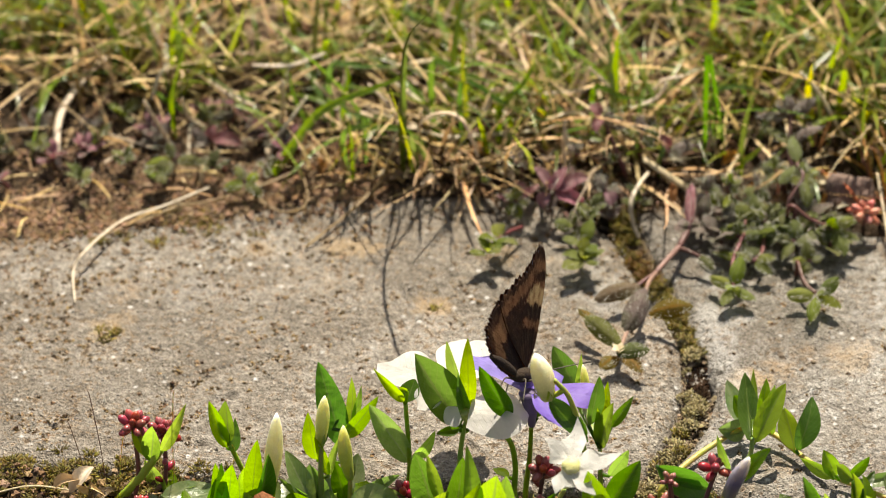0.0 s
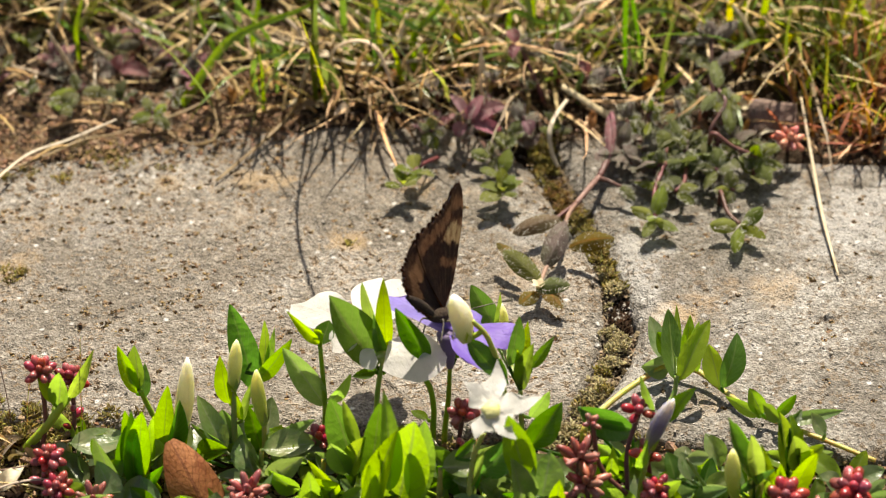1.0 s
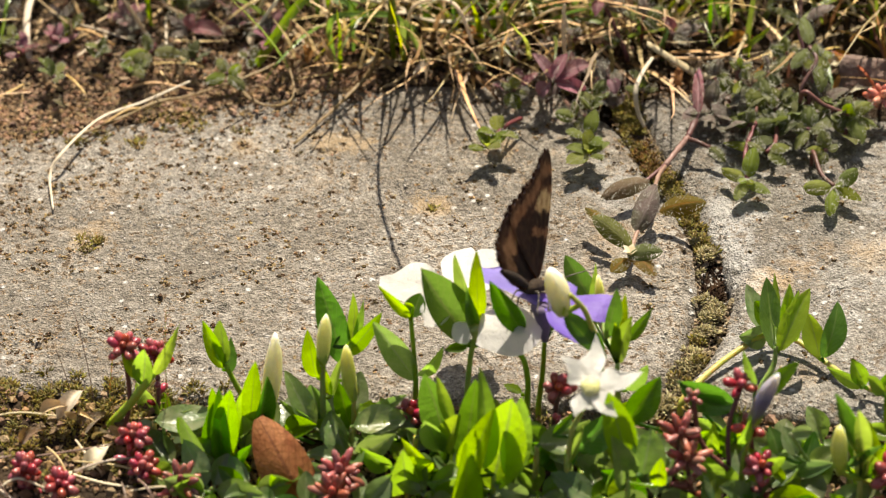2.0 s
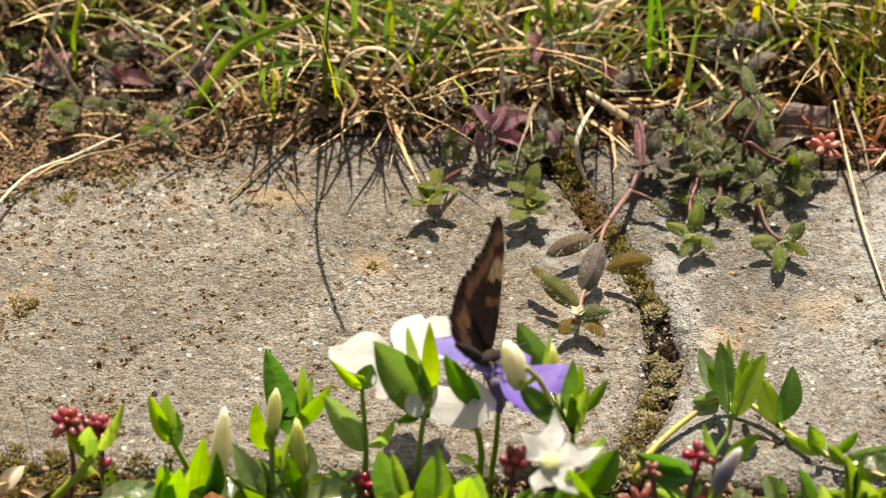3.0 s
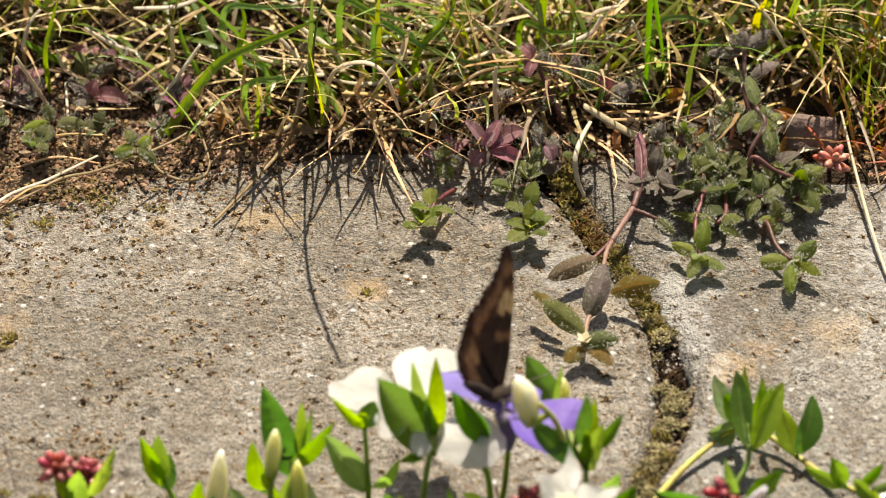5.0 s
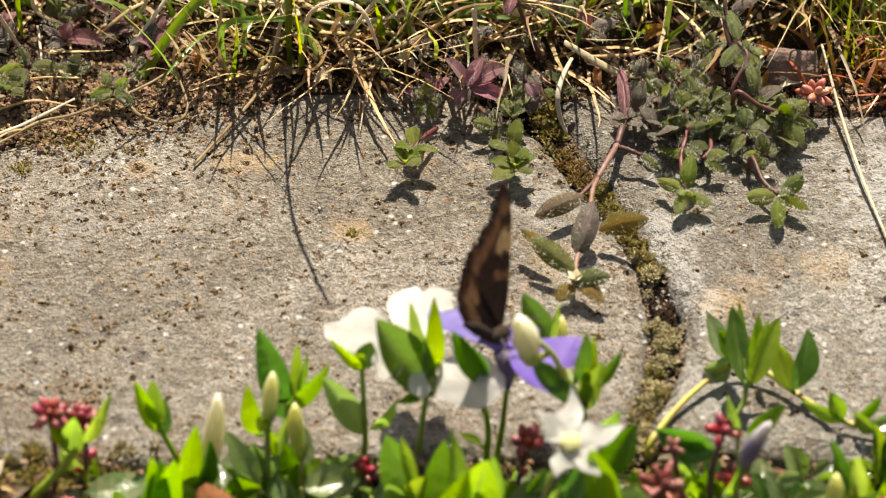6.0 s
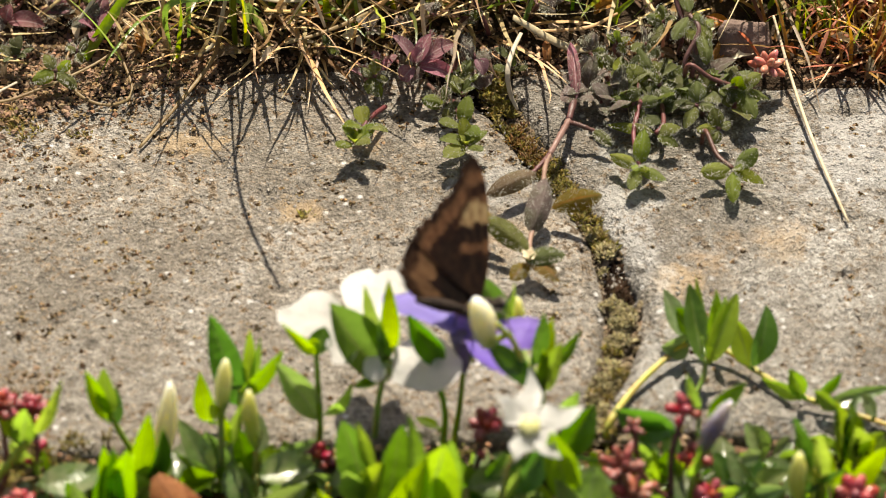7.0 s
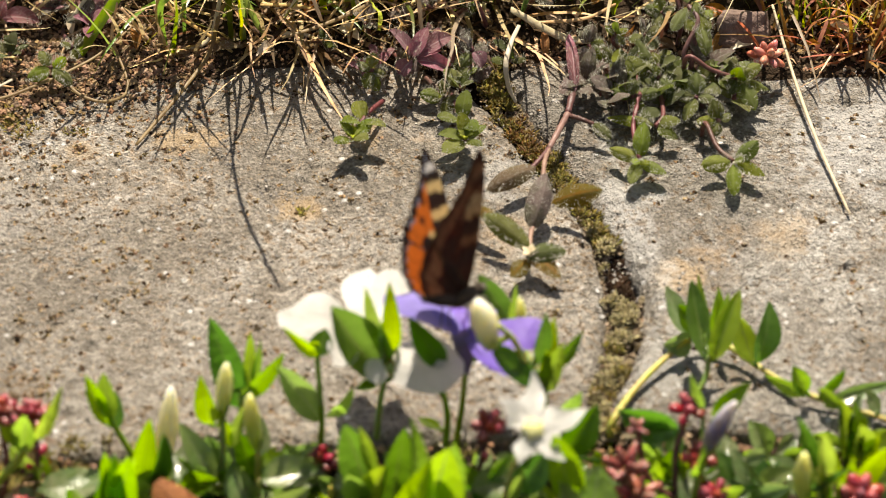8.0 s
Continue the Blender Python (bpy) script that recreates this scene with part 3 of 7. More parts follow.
# ---- grit, soil crumbs, moss, litter ----
GRIT = plain("mineral_grit", (0.34, 0.312, 0.272), (0.24, 0.215, 0.185), 900, 0.6, 0.5, bump=0.0002, island=True, var=0.38)
def lumps(name, label, category, material, places, sizes, squash=0.75):
    """Many small uneven lumps joined into one mesh."""
    verts, faces = [], []
    shape = [(1, 0, 0), (-1, 0, 0), (0, 1, 0), (0, -1, 0), (0, 0, 1), (0, 0, -1)]
    tri = [(0, 2, 4), (2, 1, 4), (1, 3, 4), (3, 0, 4), (2, 0, 5), (1, 2, 5), (3, 1, 5), (0, 3, 5)]
    for (x, y, z), s in zip(places, sizes):
        k = len(verts)
        turn = Euler((rng.uniform(0, 6), rng.uniform(0, 6), rng.uniform(0, 6))).to_matrix()
        for v in shape:
            q = turn @ (Vector(v) * s * rng.uniform(0.65, 1.25))
            verts.append(((x + q.x) * MM, (y + q.y) * MM, (z + q.z * squash) * MM))
        faces += [(k + a, k + b, k + c) for a, b, c in tri]
    me = bpy.data.meshes.new(name)
    me.from_pydata(verts, [], faces)
    me.materials.append(material)
    return tagged(new(name, me), label, category, kind="stuff")


def scatter_grit():
    """Sand grains standing proud of the worn concrete."""
    places, sizes = [], []
    left, right = [(x, y) for x, y in LEFT_STONE], [(x, y) for x, y in RIGHT_STONE]
    while len(places) < 11000:
        x, y = rng.uniform(-90, 120), rng.uniform(-58, 46)
        if not (inside(left, x, y) or inside(right, x, y)):
            continue
        if noise.noise(Vector((x * 0.12, y * 0.12, 7))) < rng.uniform(-0.7, 0.3):
            continue
        s = 0.11 + abs(rng.gauss(0, 0.12))
        places.append((x, y, stone_relief(x, y) + s * 0.2))
        sizes.append(s)
    for i in range(700):
        y = rng.uniform(-54, 42)
        x = 52.5 - max(0, y + 14) ** 1.35 * 0.075 + rng.gauss(0, 2.4) - max(0, -28 - y) * 0.25
        s = abs(rng.gauss(0, 0.28)) + 0.16
        places.append((x, y, -3.6 + s * 0.4))
        sizes.append(s)
    lumps("stone_grit", "grey and ochre sand grains set in the worn concrete", "grit", GRIT, places, sizes, 0.85)


scatter_grit()
HUMUS = plain("brown_humus_specks", (0.085, 0.055, 0.026), (0.035, 0.022, 0.012), 500, 0.95, 0.1, bump=0.0004, island=True, var=0.5, hue=0.03)
OCHRE = plain("ochre_crust", (0.36, 0.25, 0.14), (0.20, 0.13, 0.065), 500, 0.9, 0.2, bump=0.0004, island=True, var=0.35)


def scatter_specks():
    """Clusters of humus and lichen crust sitting in the pits of the concrete."""
    dark, dark_sizes, warm, warm_sizes = [], [], [], []
    spots = [(1.2, 0.6, 1.0), (-17, 21.5, 1.0), (-36, 21, 1.2), (-58.7, 14.5, 1.5), (-60, -11, 2.2), (-61, -13, 1.8), (-47, 24, 1.0), (-43, 21, 1.2), (-22, 24, 0.9), (-29, 3, 1.0), (-13, -6, 0.9)]
    while len(spots) < 640:
        x, y = rng.uniform(-90, 46), rng.uniform(-48, 38)
        if y > back_edge(x) - 3 or rng.random() > 0.25 + 0.5 * max(0, min(1, -x / 60)) + 0.25 * max(0, y / 40):
            continue
        if noise.noise(Vector((x * 0.06, y * 0.06, 13))) < rng.uniform(-0.3, 0.35):
            continue
        spots.append((x, y, abs(rng.gauss(0, 0.40)) + 0.22))
    for _ in range(90):
        spots.append((rng.uniform(60, 118), rng.uniform(-48, 22), abs(rng.gauss(0, 0.3)) + 0.2))
    for x, y, r in spots:
        for _ in range(int(6 + 13 * r)):
            px, py = x + rng.gauss(0, r * 0.55), y + rng.gauss(0, r * 0.55)
            size = abs(rng.gauss(0, 0.13)) + 0.13
            near = math.hypot(px - x, py - y) < r * 0.75
            (dark if near else warm).append((px, py, stone_relief(px, py) + size * 0.15))
            (dark_sizes if near else warm_sizes).append(size)
    lumps("humus_specks", "dark brown humus specks in the pits of the concrete", "humus", HUMUS, dark, dark_sizes)
    lumps("ochre_crust", "ochre crumbs of lichen crust round the pits", "lichen", OCHRE, warm, warm_sizes)


scatter_specks()


JOINT = plain("joint_crumbs", (0.24, 0.185, 0.125), (0.11, 0.082, 0.052), 400, 0.95, 0.1, bump=0.0005, island=True, var=0.45)


def scatter_soil():
    places, sizes = [], []
    for i in range(19000):
        x = rng.uniform(-125, 130) if rng.random() < 0.5 else rng.uniform(-90, -12)
        y = back_edge(x) + (abs(rng.gauss(0, 14)) if rng.random() < 0.8 else -abs(rng.gauss(0, 5))) if rng.random() < 0.75 else rng.uniform(40, 110)
        edge = back_edge(x)
        if y < edge - (abs(rng.gauss(0, 6.5)) if x < -14 else 1.5):
            continue
        if x > -20 and y > edge + 7:
            continue
        s = abs(rng.gauss(0, 0.28)) + 0.17
        places.append((x, y, (ground_height(x, y) if y > edge - 1 else 0.3) + s * 0.4))
        sizes.append(s)
    for i in range(2600):
        x, y = rng.uniform(-95, -8), 44 - abs(rng.gauss(0, 15))
        if y > back_edge(x) or noise.noise(Vector((x * 0.16, y * 0.16, 4))) < rng.uniform(-0.1, 0.5):
            continue
        s = abs(rng.gauss(0, 0.26)) + 0.14
        places.append((x, y, stone_relief(x, y) + s * 0.3))
        sizes.append(s)
    lumps("soil_crumbs", "loose reddish-brown soil crumbs along the lawn edge", "soil", CRUMB, places, sizes)
    places, sizes = [], []
    for i in range(7000):
        x, y = rng.uniform(-110, 130), rng.uniform(-100, -56)
        s = abs(rng.gauss(0, 0.4)) + 0.22
        places.append((x, y, ground_height(x, y) + s * 0.4))
        sizes.append(s)
    lumps("bed_crumbs", "dark loose soil crumbs between the bed plants", "soil", CRUMB, places, sizes)


scatter_soil()


def fill_joint():
    """Weathered crumbs that fill the joint between the stones, but for one hollow."""
    places, sizes = [], []
    for i in range(3800):
        y = rng.uniform(-56, 42)
        x = (39.5 + (42 - y) * 0.12 if y > 30 else 53.2 - max(0, y + 14) ** 1.35 * 0.078 - max(0, -30 - y) * 0.24) + rng.uniform(-4.2, 4.2)
        if (x - 54.2) ** 2 / 12 + (y + 17.5) ** 2 / 50 < 1:
            continue
        s = abs(rng.gauss(0, 0.3)) + 0.25
        places.append((x, y, -2.7 + rng.uniform(-0.5, 0.7)))
        sizes.append(s)
    lumps("joint_crumbs", "weathered brown crumbs filling the joint between the stones", "soil", JOINT, places, sizes)


fill_joint()


def tufts(name, label, material, places, tall=1.5, fat=0.24):
    """Moss: many short pointed shoots joined into one mesh, each with its own lean."""
    verts, faces = [], []
    for x, y, z, lx, ly in places:
        k = len(verts)
        h, r = tall * rng.uniform(0.5, 1.3), fat * rng.uniform(0.6, 1.3)
        lx, ly = lx + rng.gauss(0, 0.45), ly + rng.gauss(0, 0.45)
        for a in range(4):
            c, s = math.cos(a * 1.57 + x), math.sin(a * 1.57 + x)
            verts.append(((x + c * r * 0.5) * MM, (y + s * r * 0.5) * MM, z * MM))
            verts.append(((x + lx * 0.5 * h + c * r) * MM, (y + ly * 0.5 * h + s * r) * MM, (z + h * 0.55) * MM))
        verts.append(((x + lx * h) * MM, (y + ly * h) * MM, (z + h) * MM))
        for a in range(4):
            b = (a + 1) % 4
            faces.append((k + 2 * a, k + 2 * b, k + 2 * b + 1, k + 2 * a + 1))
            faces.append((k + 2 * a + 1, k + 2 * b + 1, k + 8))
    me = bpy.data.meshes.new(name)
    me.from_pydata(verts, [], faces)
    me.materials.append(material)
    return tagged(new(name, me), label, "moss", kind="stuff")


def cushion(x, y, z, r, h, dense=26):
    """Places on a small dome of moss."""
    out = []
    for _ in range(int(dense * r * r) + 4):
        a, q = rng.uniform(0, 6.283), math.sqrt(rng.random())
        out.append((x + math.cos(a) * q * r, y + math.sin(a) * q * r, z + h * (1 - q * q), math.cos(a) * q * 0.9, math.sin(a) * q * 0.9))
    return out


def grow_moss():
    joint = curve([(36.5, 40, 0), (38, 29, 0), (42.3, 16.5, 0), (46.8, 7, 0), (49.7, -2, 0), (52.2, -11, 0), (52.9, -19, 0), (52.6, -28, 0), (50, -39, 0), (47, -48, 0), (44, -57, 0)], 16)
    wide = [2.8, 2.6, 2.3, 1.6, 1.5, 2.2, 2.6, 2.8, 3.0, 3.2, 3.4]
    rusty, golden, pale, dark = [], [], [], []
    for i, p in enumerate(joint):
        w = wide[min(10, i // 16)]
        for _ in range(3):
            x, y, r = p.x + rng.gauss(0, w * 0.42), p.y + rng.gauss(0, 0.8), rng.uniform(0.5, 1.35)
            if noise.noise(Vector((x * 0.25, y * 0.25, 11))) < (rng.uniform(-0.5, 0.05) if y > -24 else rng.uniform(-0.3, 0.25)):
                continue
            z, h = -2.3 + rng.uniform(0, 1.0), r * rng.uniform(0.5, 1.1)
            # Inside the hollow: sunken tufts in the dark colour stand for its shade.
            if (x - 54.2) ** 2 / 11 + (y + 17.5) ** 2 / 48 < 1:
                dark += cushion(x, y, z - 2.6, r, h * 0.6)
            elif 14 < y < 27 and noise.noise(Vector((x * 0.3, y * 0.3, 3))) > -0.1:
                rusty += cushion(x, y, z, r, h)
            elif y > -4 or noise.noise(Vector((x * 0.3, y * 0.3, 6))) > 0.25:
                golden += cushion(x, y, z, r, h)
            else:
                pale += cushion(x, y, z, r, h)
    for cx, cy, s, n in ((-47.5, 28.5, 3.2, 12), (-55, 31, 3.6, 14), (-38, 26, 1.8, 3), (-66, 23, 4, 8), (-57, 20, 2, 3), (1.1, 0.8, 0.7, 2), (-61, -11, 2.0, 6), (30, 41, 5, 16), (35, 40, 3, 12),
                         (-58, -57, 9, 60), (-42, -58, 10, 60), (-56, -70, 12, 60), (-48, -64, 10, 50), (-66, -62, 8, 20), (-30, -60, 9, 16), (-75, -57, 9, 14), (-15, -57, 7, 8), (-38, -66, 10, 16), (-70, -66, 10, 14), (5, -60, 10, 8), (45, -60, 6, 12)):
        for _ in range(n):
            x, y, r = cx + rng.gauss(0, s), cy + rng.gauss(0, s * 0.35), rng.uniform(0.5, 1.3)
            on_stone = front_edge(x) < y < back_edge(x)
            golden += cushion(x, y, (stone_relief(x, y) if on_stone else ground_height(x, y)) - 0.4, r, r * (0.35 if on_stone else 0.7), 22)
    tufts("moss", "golden-olive moss cushions in the joint and on the stones", MOSS, golden, 0.75, 0.2)
    tufts("rusty_moss", "rusty brown moss cushion in the upper joint", MOSS_RUST, rusty, 0.8, 0.18)
    tufts("pale_moss", "pale grey-olive moss in the lower joint", MOSS_PALE, pale, 0.6, 0.22)
    tufts("dead_moss", "dark brown sunken tufts painting the shade in a hollow of the joint", HOLLOW_SHADE, dark, 1.0, 0.22)


grow_moss()


# ---- lawn ----
def grass(name, label, material, roots, kind_of, toward=None):
    """Bent ribbon blades with a folded midrib, joined into one mesh. kind_of gives length, width, lean."""
    verts, faces = [], []
    for x, y in roots:
        length, width, lean, droop = kind_of(x, y)
        a = rng.uniform(0, 6.283) if toward is None else rng.gauss(toward, 0.55)
        way = Vector((math.cos(a), math.sin(a) - 0.25, 0)).normalized()
        side = Vector((-way.y, way.x, 0))
        z = ground_height(x, y) - 1
        k = len(verts)
        p = Vector((x, y, z))
        ang = lean
        seg = 7
        for i in range(seg + 1):
            t = i / seg
            hw = width * 0.5 * (1 - t ** 2.2) * (0.6 + 0.4 * min(1, t * 5)) + 0.02
            d = way * math.sin(ang) + Vector((0, 0, math.cos(ang)))
            nrm = side.cross(d)
            for s, lift in ((-1, 0.25), (0, 0), (1, 0.25)):
                v = (p + side * (s * hw) + nrm * (lift * hw)) * MM
                verts.append((v.x, v.y, v.z))
            p = p + d * (length / seg)
            ang += droop / seg
            way = (way + side * rng.gauss(0, 0.10)).normalized()
            if p.z < ground_height(p.x, max(p.y, 44)) * 0 + 1.0:
                p.z = 1.0 + rng.random()
        for i in range(seg):
            b = k + i * 3
            faces += [(b, b + 1, b + 4, b + 3), (b + 1, b + 2, b + 5, b + 4)]
    me = bpy.data.meshes.new(name)
    me.from_pydata(verts, [], faces)
    me.polygons.foreach_set("use_smooth", [True] * len(me.polygons))
    me.materials.append(material)
    return tagged(new(name, me), label, "grass", kind="stuff")


def grow_lawn():
    def roots(n, edge, bare, rusty, lush=0.0):
        out = []
        while len(out) < n:
            x = rng.uniform(-150, 170)
            y = edge + abs(rng.gauss(0, 1)) * 55 if rng.random() < 0.75 else rng.uniform(edge, 330)
            if x < -14 and y < 72 - (x + 14 > -14) * 12 and rng.random() < bare:
                continue
            if 46 < x < 100 and y < 64 and rng.random() < 0.85:
                continue
            if x > 20 and y > 105 and rng.random() < lush:
                continue
            if x > 100 and y < 105 and rng.random() < rusty:
                continue
            if noise.noise(Vector((x * 0.035, y * 0.035, 2))) < rng.uniform(-0.5, 0.15):
                continue
            out.append((x, y))
        return out
    grass("lawn_grass", "green lawn grass blades growing up to the stone edge", GRASS, roots(1300, 54, 0.97, 0.9),
          lambda x, y: (rng.uniform(14, 44) * (0.7 if y < 58 else 1), rng.uniform(0.8, 2.0), rng.uniform(0.1, 1.1), rng.uniform(0.1, 1.7)))
    grass("dry_grass", "tangled dry straw-coloured grass in the lawn", STRAW, roots(1600, 48, 0.90, 0.8, 0.6),
          lambda x, y: (rng.uniform(16, 50) * (0.65 if y < 56 else 1), rng.uniform(0.45, 1.2), rng.uniform(0.5, 1.5), rng.uniform(-0.4, 1.5)))
    grass("grass_clump", "bright green grass clump in the lawn", GRASS, [(rng.gauss(92, 30), rng.gauss(152, 26)) for _ in range(900)],
          lambda x, y: (rng.uniform(18, 46), rng.uniform(1.0, 2.2), rng.uniform(0.1, 0.9), rng.uniform(0.1, 1.5)))
    # Added underlayer of short dark blades: shade between the grass put into colour.
    grass("dark_thatch", "dark brown blades under the lawn grass, painting the shade in its gaps", GAP_SHADE, roots(2900, 47, 0.85, 0.5),
          lambda x, y: (rng.uniform(8, 22), rng.uniform(0.5, 1.2), rng.uniform(0.6, 1.5), rng.uniform(-0.2, 0.9)))
    grass("edge_grass", "thin green grass blades leaning over the paving stone", GRASS, [(rng.uniform(-34, 20), rng.uniform(45, 52)) for _ in range(7)],
          lambda x, y: (rng.uniform(26, 48), rng.uniform(0.5, 1.0), rng.uniform(0.4, 0.8), rng.uniform(-0.1, 0.5)), -1.57)
    grass("edge_straw", "dry stalks leaning over the paving stone", STRAW, [(rng.uniform(-32, 30), rng.uniform(45, 52)) for _ in range(30)],
          lambda x, y: (rng.uniform(16, 40), rng.uniform(0.4, 0.8), rng.uniform(0.4, 0.9), rng.uniform(0.0, 0.8)), -1.57)
    grass("rusty_stems", "rust-red thin dead stems at the lawn edge", RUST, [(rng.gauss(124, 14), 36 + abs(rng.gauss(0, 30))) for _ in range(1900)],
          lambda x, y: (rng.uniform(6, 20), rng.uniform(0.5, 1.0), rng.uniform(0.0, 1.2), rng.uniform(0.0, 1.6)))
    grass("fine_olive_stems", "fine olive grass sprigs beside the rusty stems", GRASS, [(rng.gauss(97, 6), rng.uniform(40, 75)) for _ in range(110)],
          lambda x, y: (rng.uniform(8, 22), rng.uniform(0.4, 0.8), rng.uniform(0.0, 0.6), rng.uniform(0.0, 0.8)))


grow_lawn()


def strand(name, label, category, points, width, material, flat=0.35, group=""):
    """A single straw, stick or broad grass blade lying along a curve."""
    line = curve(points, 9)
    bm = bmesh.new()
    n = len(line)
    ref = Vector((0, -0.5, 0.85))
    rings = []
    for i, p in enumerate(line):
        t = i / (n - 1)
        ahead = (line[min(i + 1, n - 1)] - line[max(i - 1, 0)]).normalized()
        u = ahead.cross(ref).normalized()
        v = u.cross(ahead)
        w = width * 0.5 * (0.35 + 0.65 * math.sin(math.pi * (0.12 + 0.80 * t)) ** 0.6)
        rings.append([bm.verts.new(p + u * (math.cos(a) * w) + v * (math.sin(a) * w * flat)) for a in [k * math.pi / 4 for k in range(8)]])
    for a, b in zip(rings, rings[1:]):
        for k in range(8):
            bm.faces.new((a[k], a[(k + 1) % 8], b[(k + 1) % 8], b[k]))
    bm.faces.new(list(reversed(rings[0])))
    bm.faces.new(rings[-1])
    ob = part(name, bm, material, None)
    return tagged(ob, label, category, group)


STRAWS = "single straws on the stone edge"
strand("straw", "long bleached straw bent over the paving stone", "straw", [(-47.3, 33.5, 6.0), (-56.0, 29.0, 4.0), (-64.0, 24.3, 3.0), (-68.9, 11.2, 4.0), (-70.6, 6.9, 2.0), (-68.6, -2.6, 0.8)], 0.62, STRAW_PALE, group=STRAWS)
strand("dry_stick", "thin bleached stick lying on the pale paving stone", "stick", [(87.8, 44.0, 8.0), (89.8, 29.6, 2.6), (91.3, 11.8, 1.4), (93.6, -6.8, 0.8)], 0.65, STRAW_PALE, 0.8)
strand("straw", "curled white straw hanging over the mossy joint", "straw", [(41.7, 38.1, 10.0), (39.8, 33.4, 9.5), (38.6, 29.3, 8.0), (39.1, 28.3, 4.0), (40.4, 27.7, 0.9)], 0.95, STRAW_PALE, group=STRAWS)
strand("straw", "arched pale straw curling out of the lawn", "straw", [(-6.4, 52.0, 2), (-6.4, 50.0, 5.5), (-5.0, 47.0, 14.7), (-0.1, 44.0, 19.0), (4.2, 42.0, 18.1), (7.1, 41.0, 10.5)], 0.9, STRAW_PALE, group=STRAWS)
strand("straw", "forked pale straw above the purple weed", "straw", [(-0.1, 40.0, 7.9), (7.3, 42.0, 8.9), (15.7, 45.0, 11.0), (22.1, 48.0, 14.2), (30, 56, 10)], 0.8, STRAW, group=STRAWS)
strand("straw", "short upright bleached straw behind the purple weed", "straw", [(24.6, 44, 18.0), (24.4, 43, 12.0), (25.1, 42.1, 4.0)], 0.8, STRAW_PALE, group=STRAWS)
strand("straw", "slanted thin straw leaning onto the grey stone", "straw", [(-26.1, 20.5, 0.6), (-18.0, 34.0, 1.7), (-13.0, 42.0, 3.9), (-10.6, 50.0, 7.4), (-8, 56, 5)], 0.8, STRAW, group=STRAWS)
strand("straw", "brown straw lying flat on the soil spill", "straw", [(-70, 20, 1), (-61.4, 26.0, 1.5), (-54, 32, 2.0), (-47, 34, 2.5), (-34, 41, 4.0), (-26, 50, 5)], 0.6, STRAW, group=STRAWS)
strand("straw", "looped thin straw touching the stone", "straw", [(-39.0, 42.0, 3.8), (-37.0, 34.5, 2.5), (-31.6, 32.0, 1.5), (-27.4, 34.0, 2.9), (-30.3, 46.0, 4.9)], 0.6, STRAW, group=STRAWS)
strand("straw", "thick bleached straw rising out of the dark grass", "straw", [(-80.5, 44, 2), (-81.7, 47.8, 6.0), (-82.6, 59.4, 8.0), (-79.8, 76.6, 8.0), (-74.6, 85.7, 8.0), (-69.1, 93.7, 8.0)], 1.6, STRAW_PALE, group=STRAWS)
strand("grass_blade", "upright green grass stalk casting a long shadow", "grass", [(-9.0, 47, 2), (-8.8, 43.0, 18), (-5.5, 27.0, 44), (1.5, 12, 60)], 1.2, GRASS, 0.3)


# ---- downy weeds hanging over the stones ----
def hairs(bm, at, way, face, length, width, count, curl=0.08):
    """Fine white hairs standing off a leaf."""
    side = way.cross(face).normalized()
    up = side.cross(way).normalized()
    for _ in range(count):
        t, s = rng.uniform(0.05, 1), rng.choice((-1, 1)) * rng.uniform(0.1, 1) ** 0.6
        p = at + way * (length * t) + side * (s * width * 0.5 * oval(t)) + up * (curl * length * 4 * t * (1 - t))
        d = (side * s * 1.1 + up * rng.uniform(0.1, 0.9) + way * rng.uniform(-0.2, 0.7)).normalized() * rng.uniform(0.35, 1.0)
        w = d.cross(Vector((0.3, 0.5, 0.8))).normalized() * 0.042
        bm.faces.new([bm.verts.new(q) for q in (p + w, p - w, p + d)])


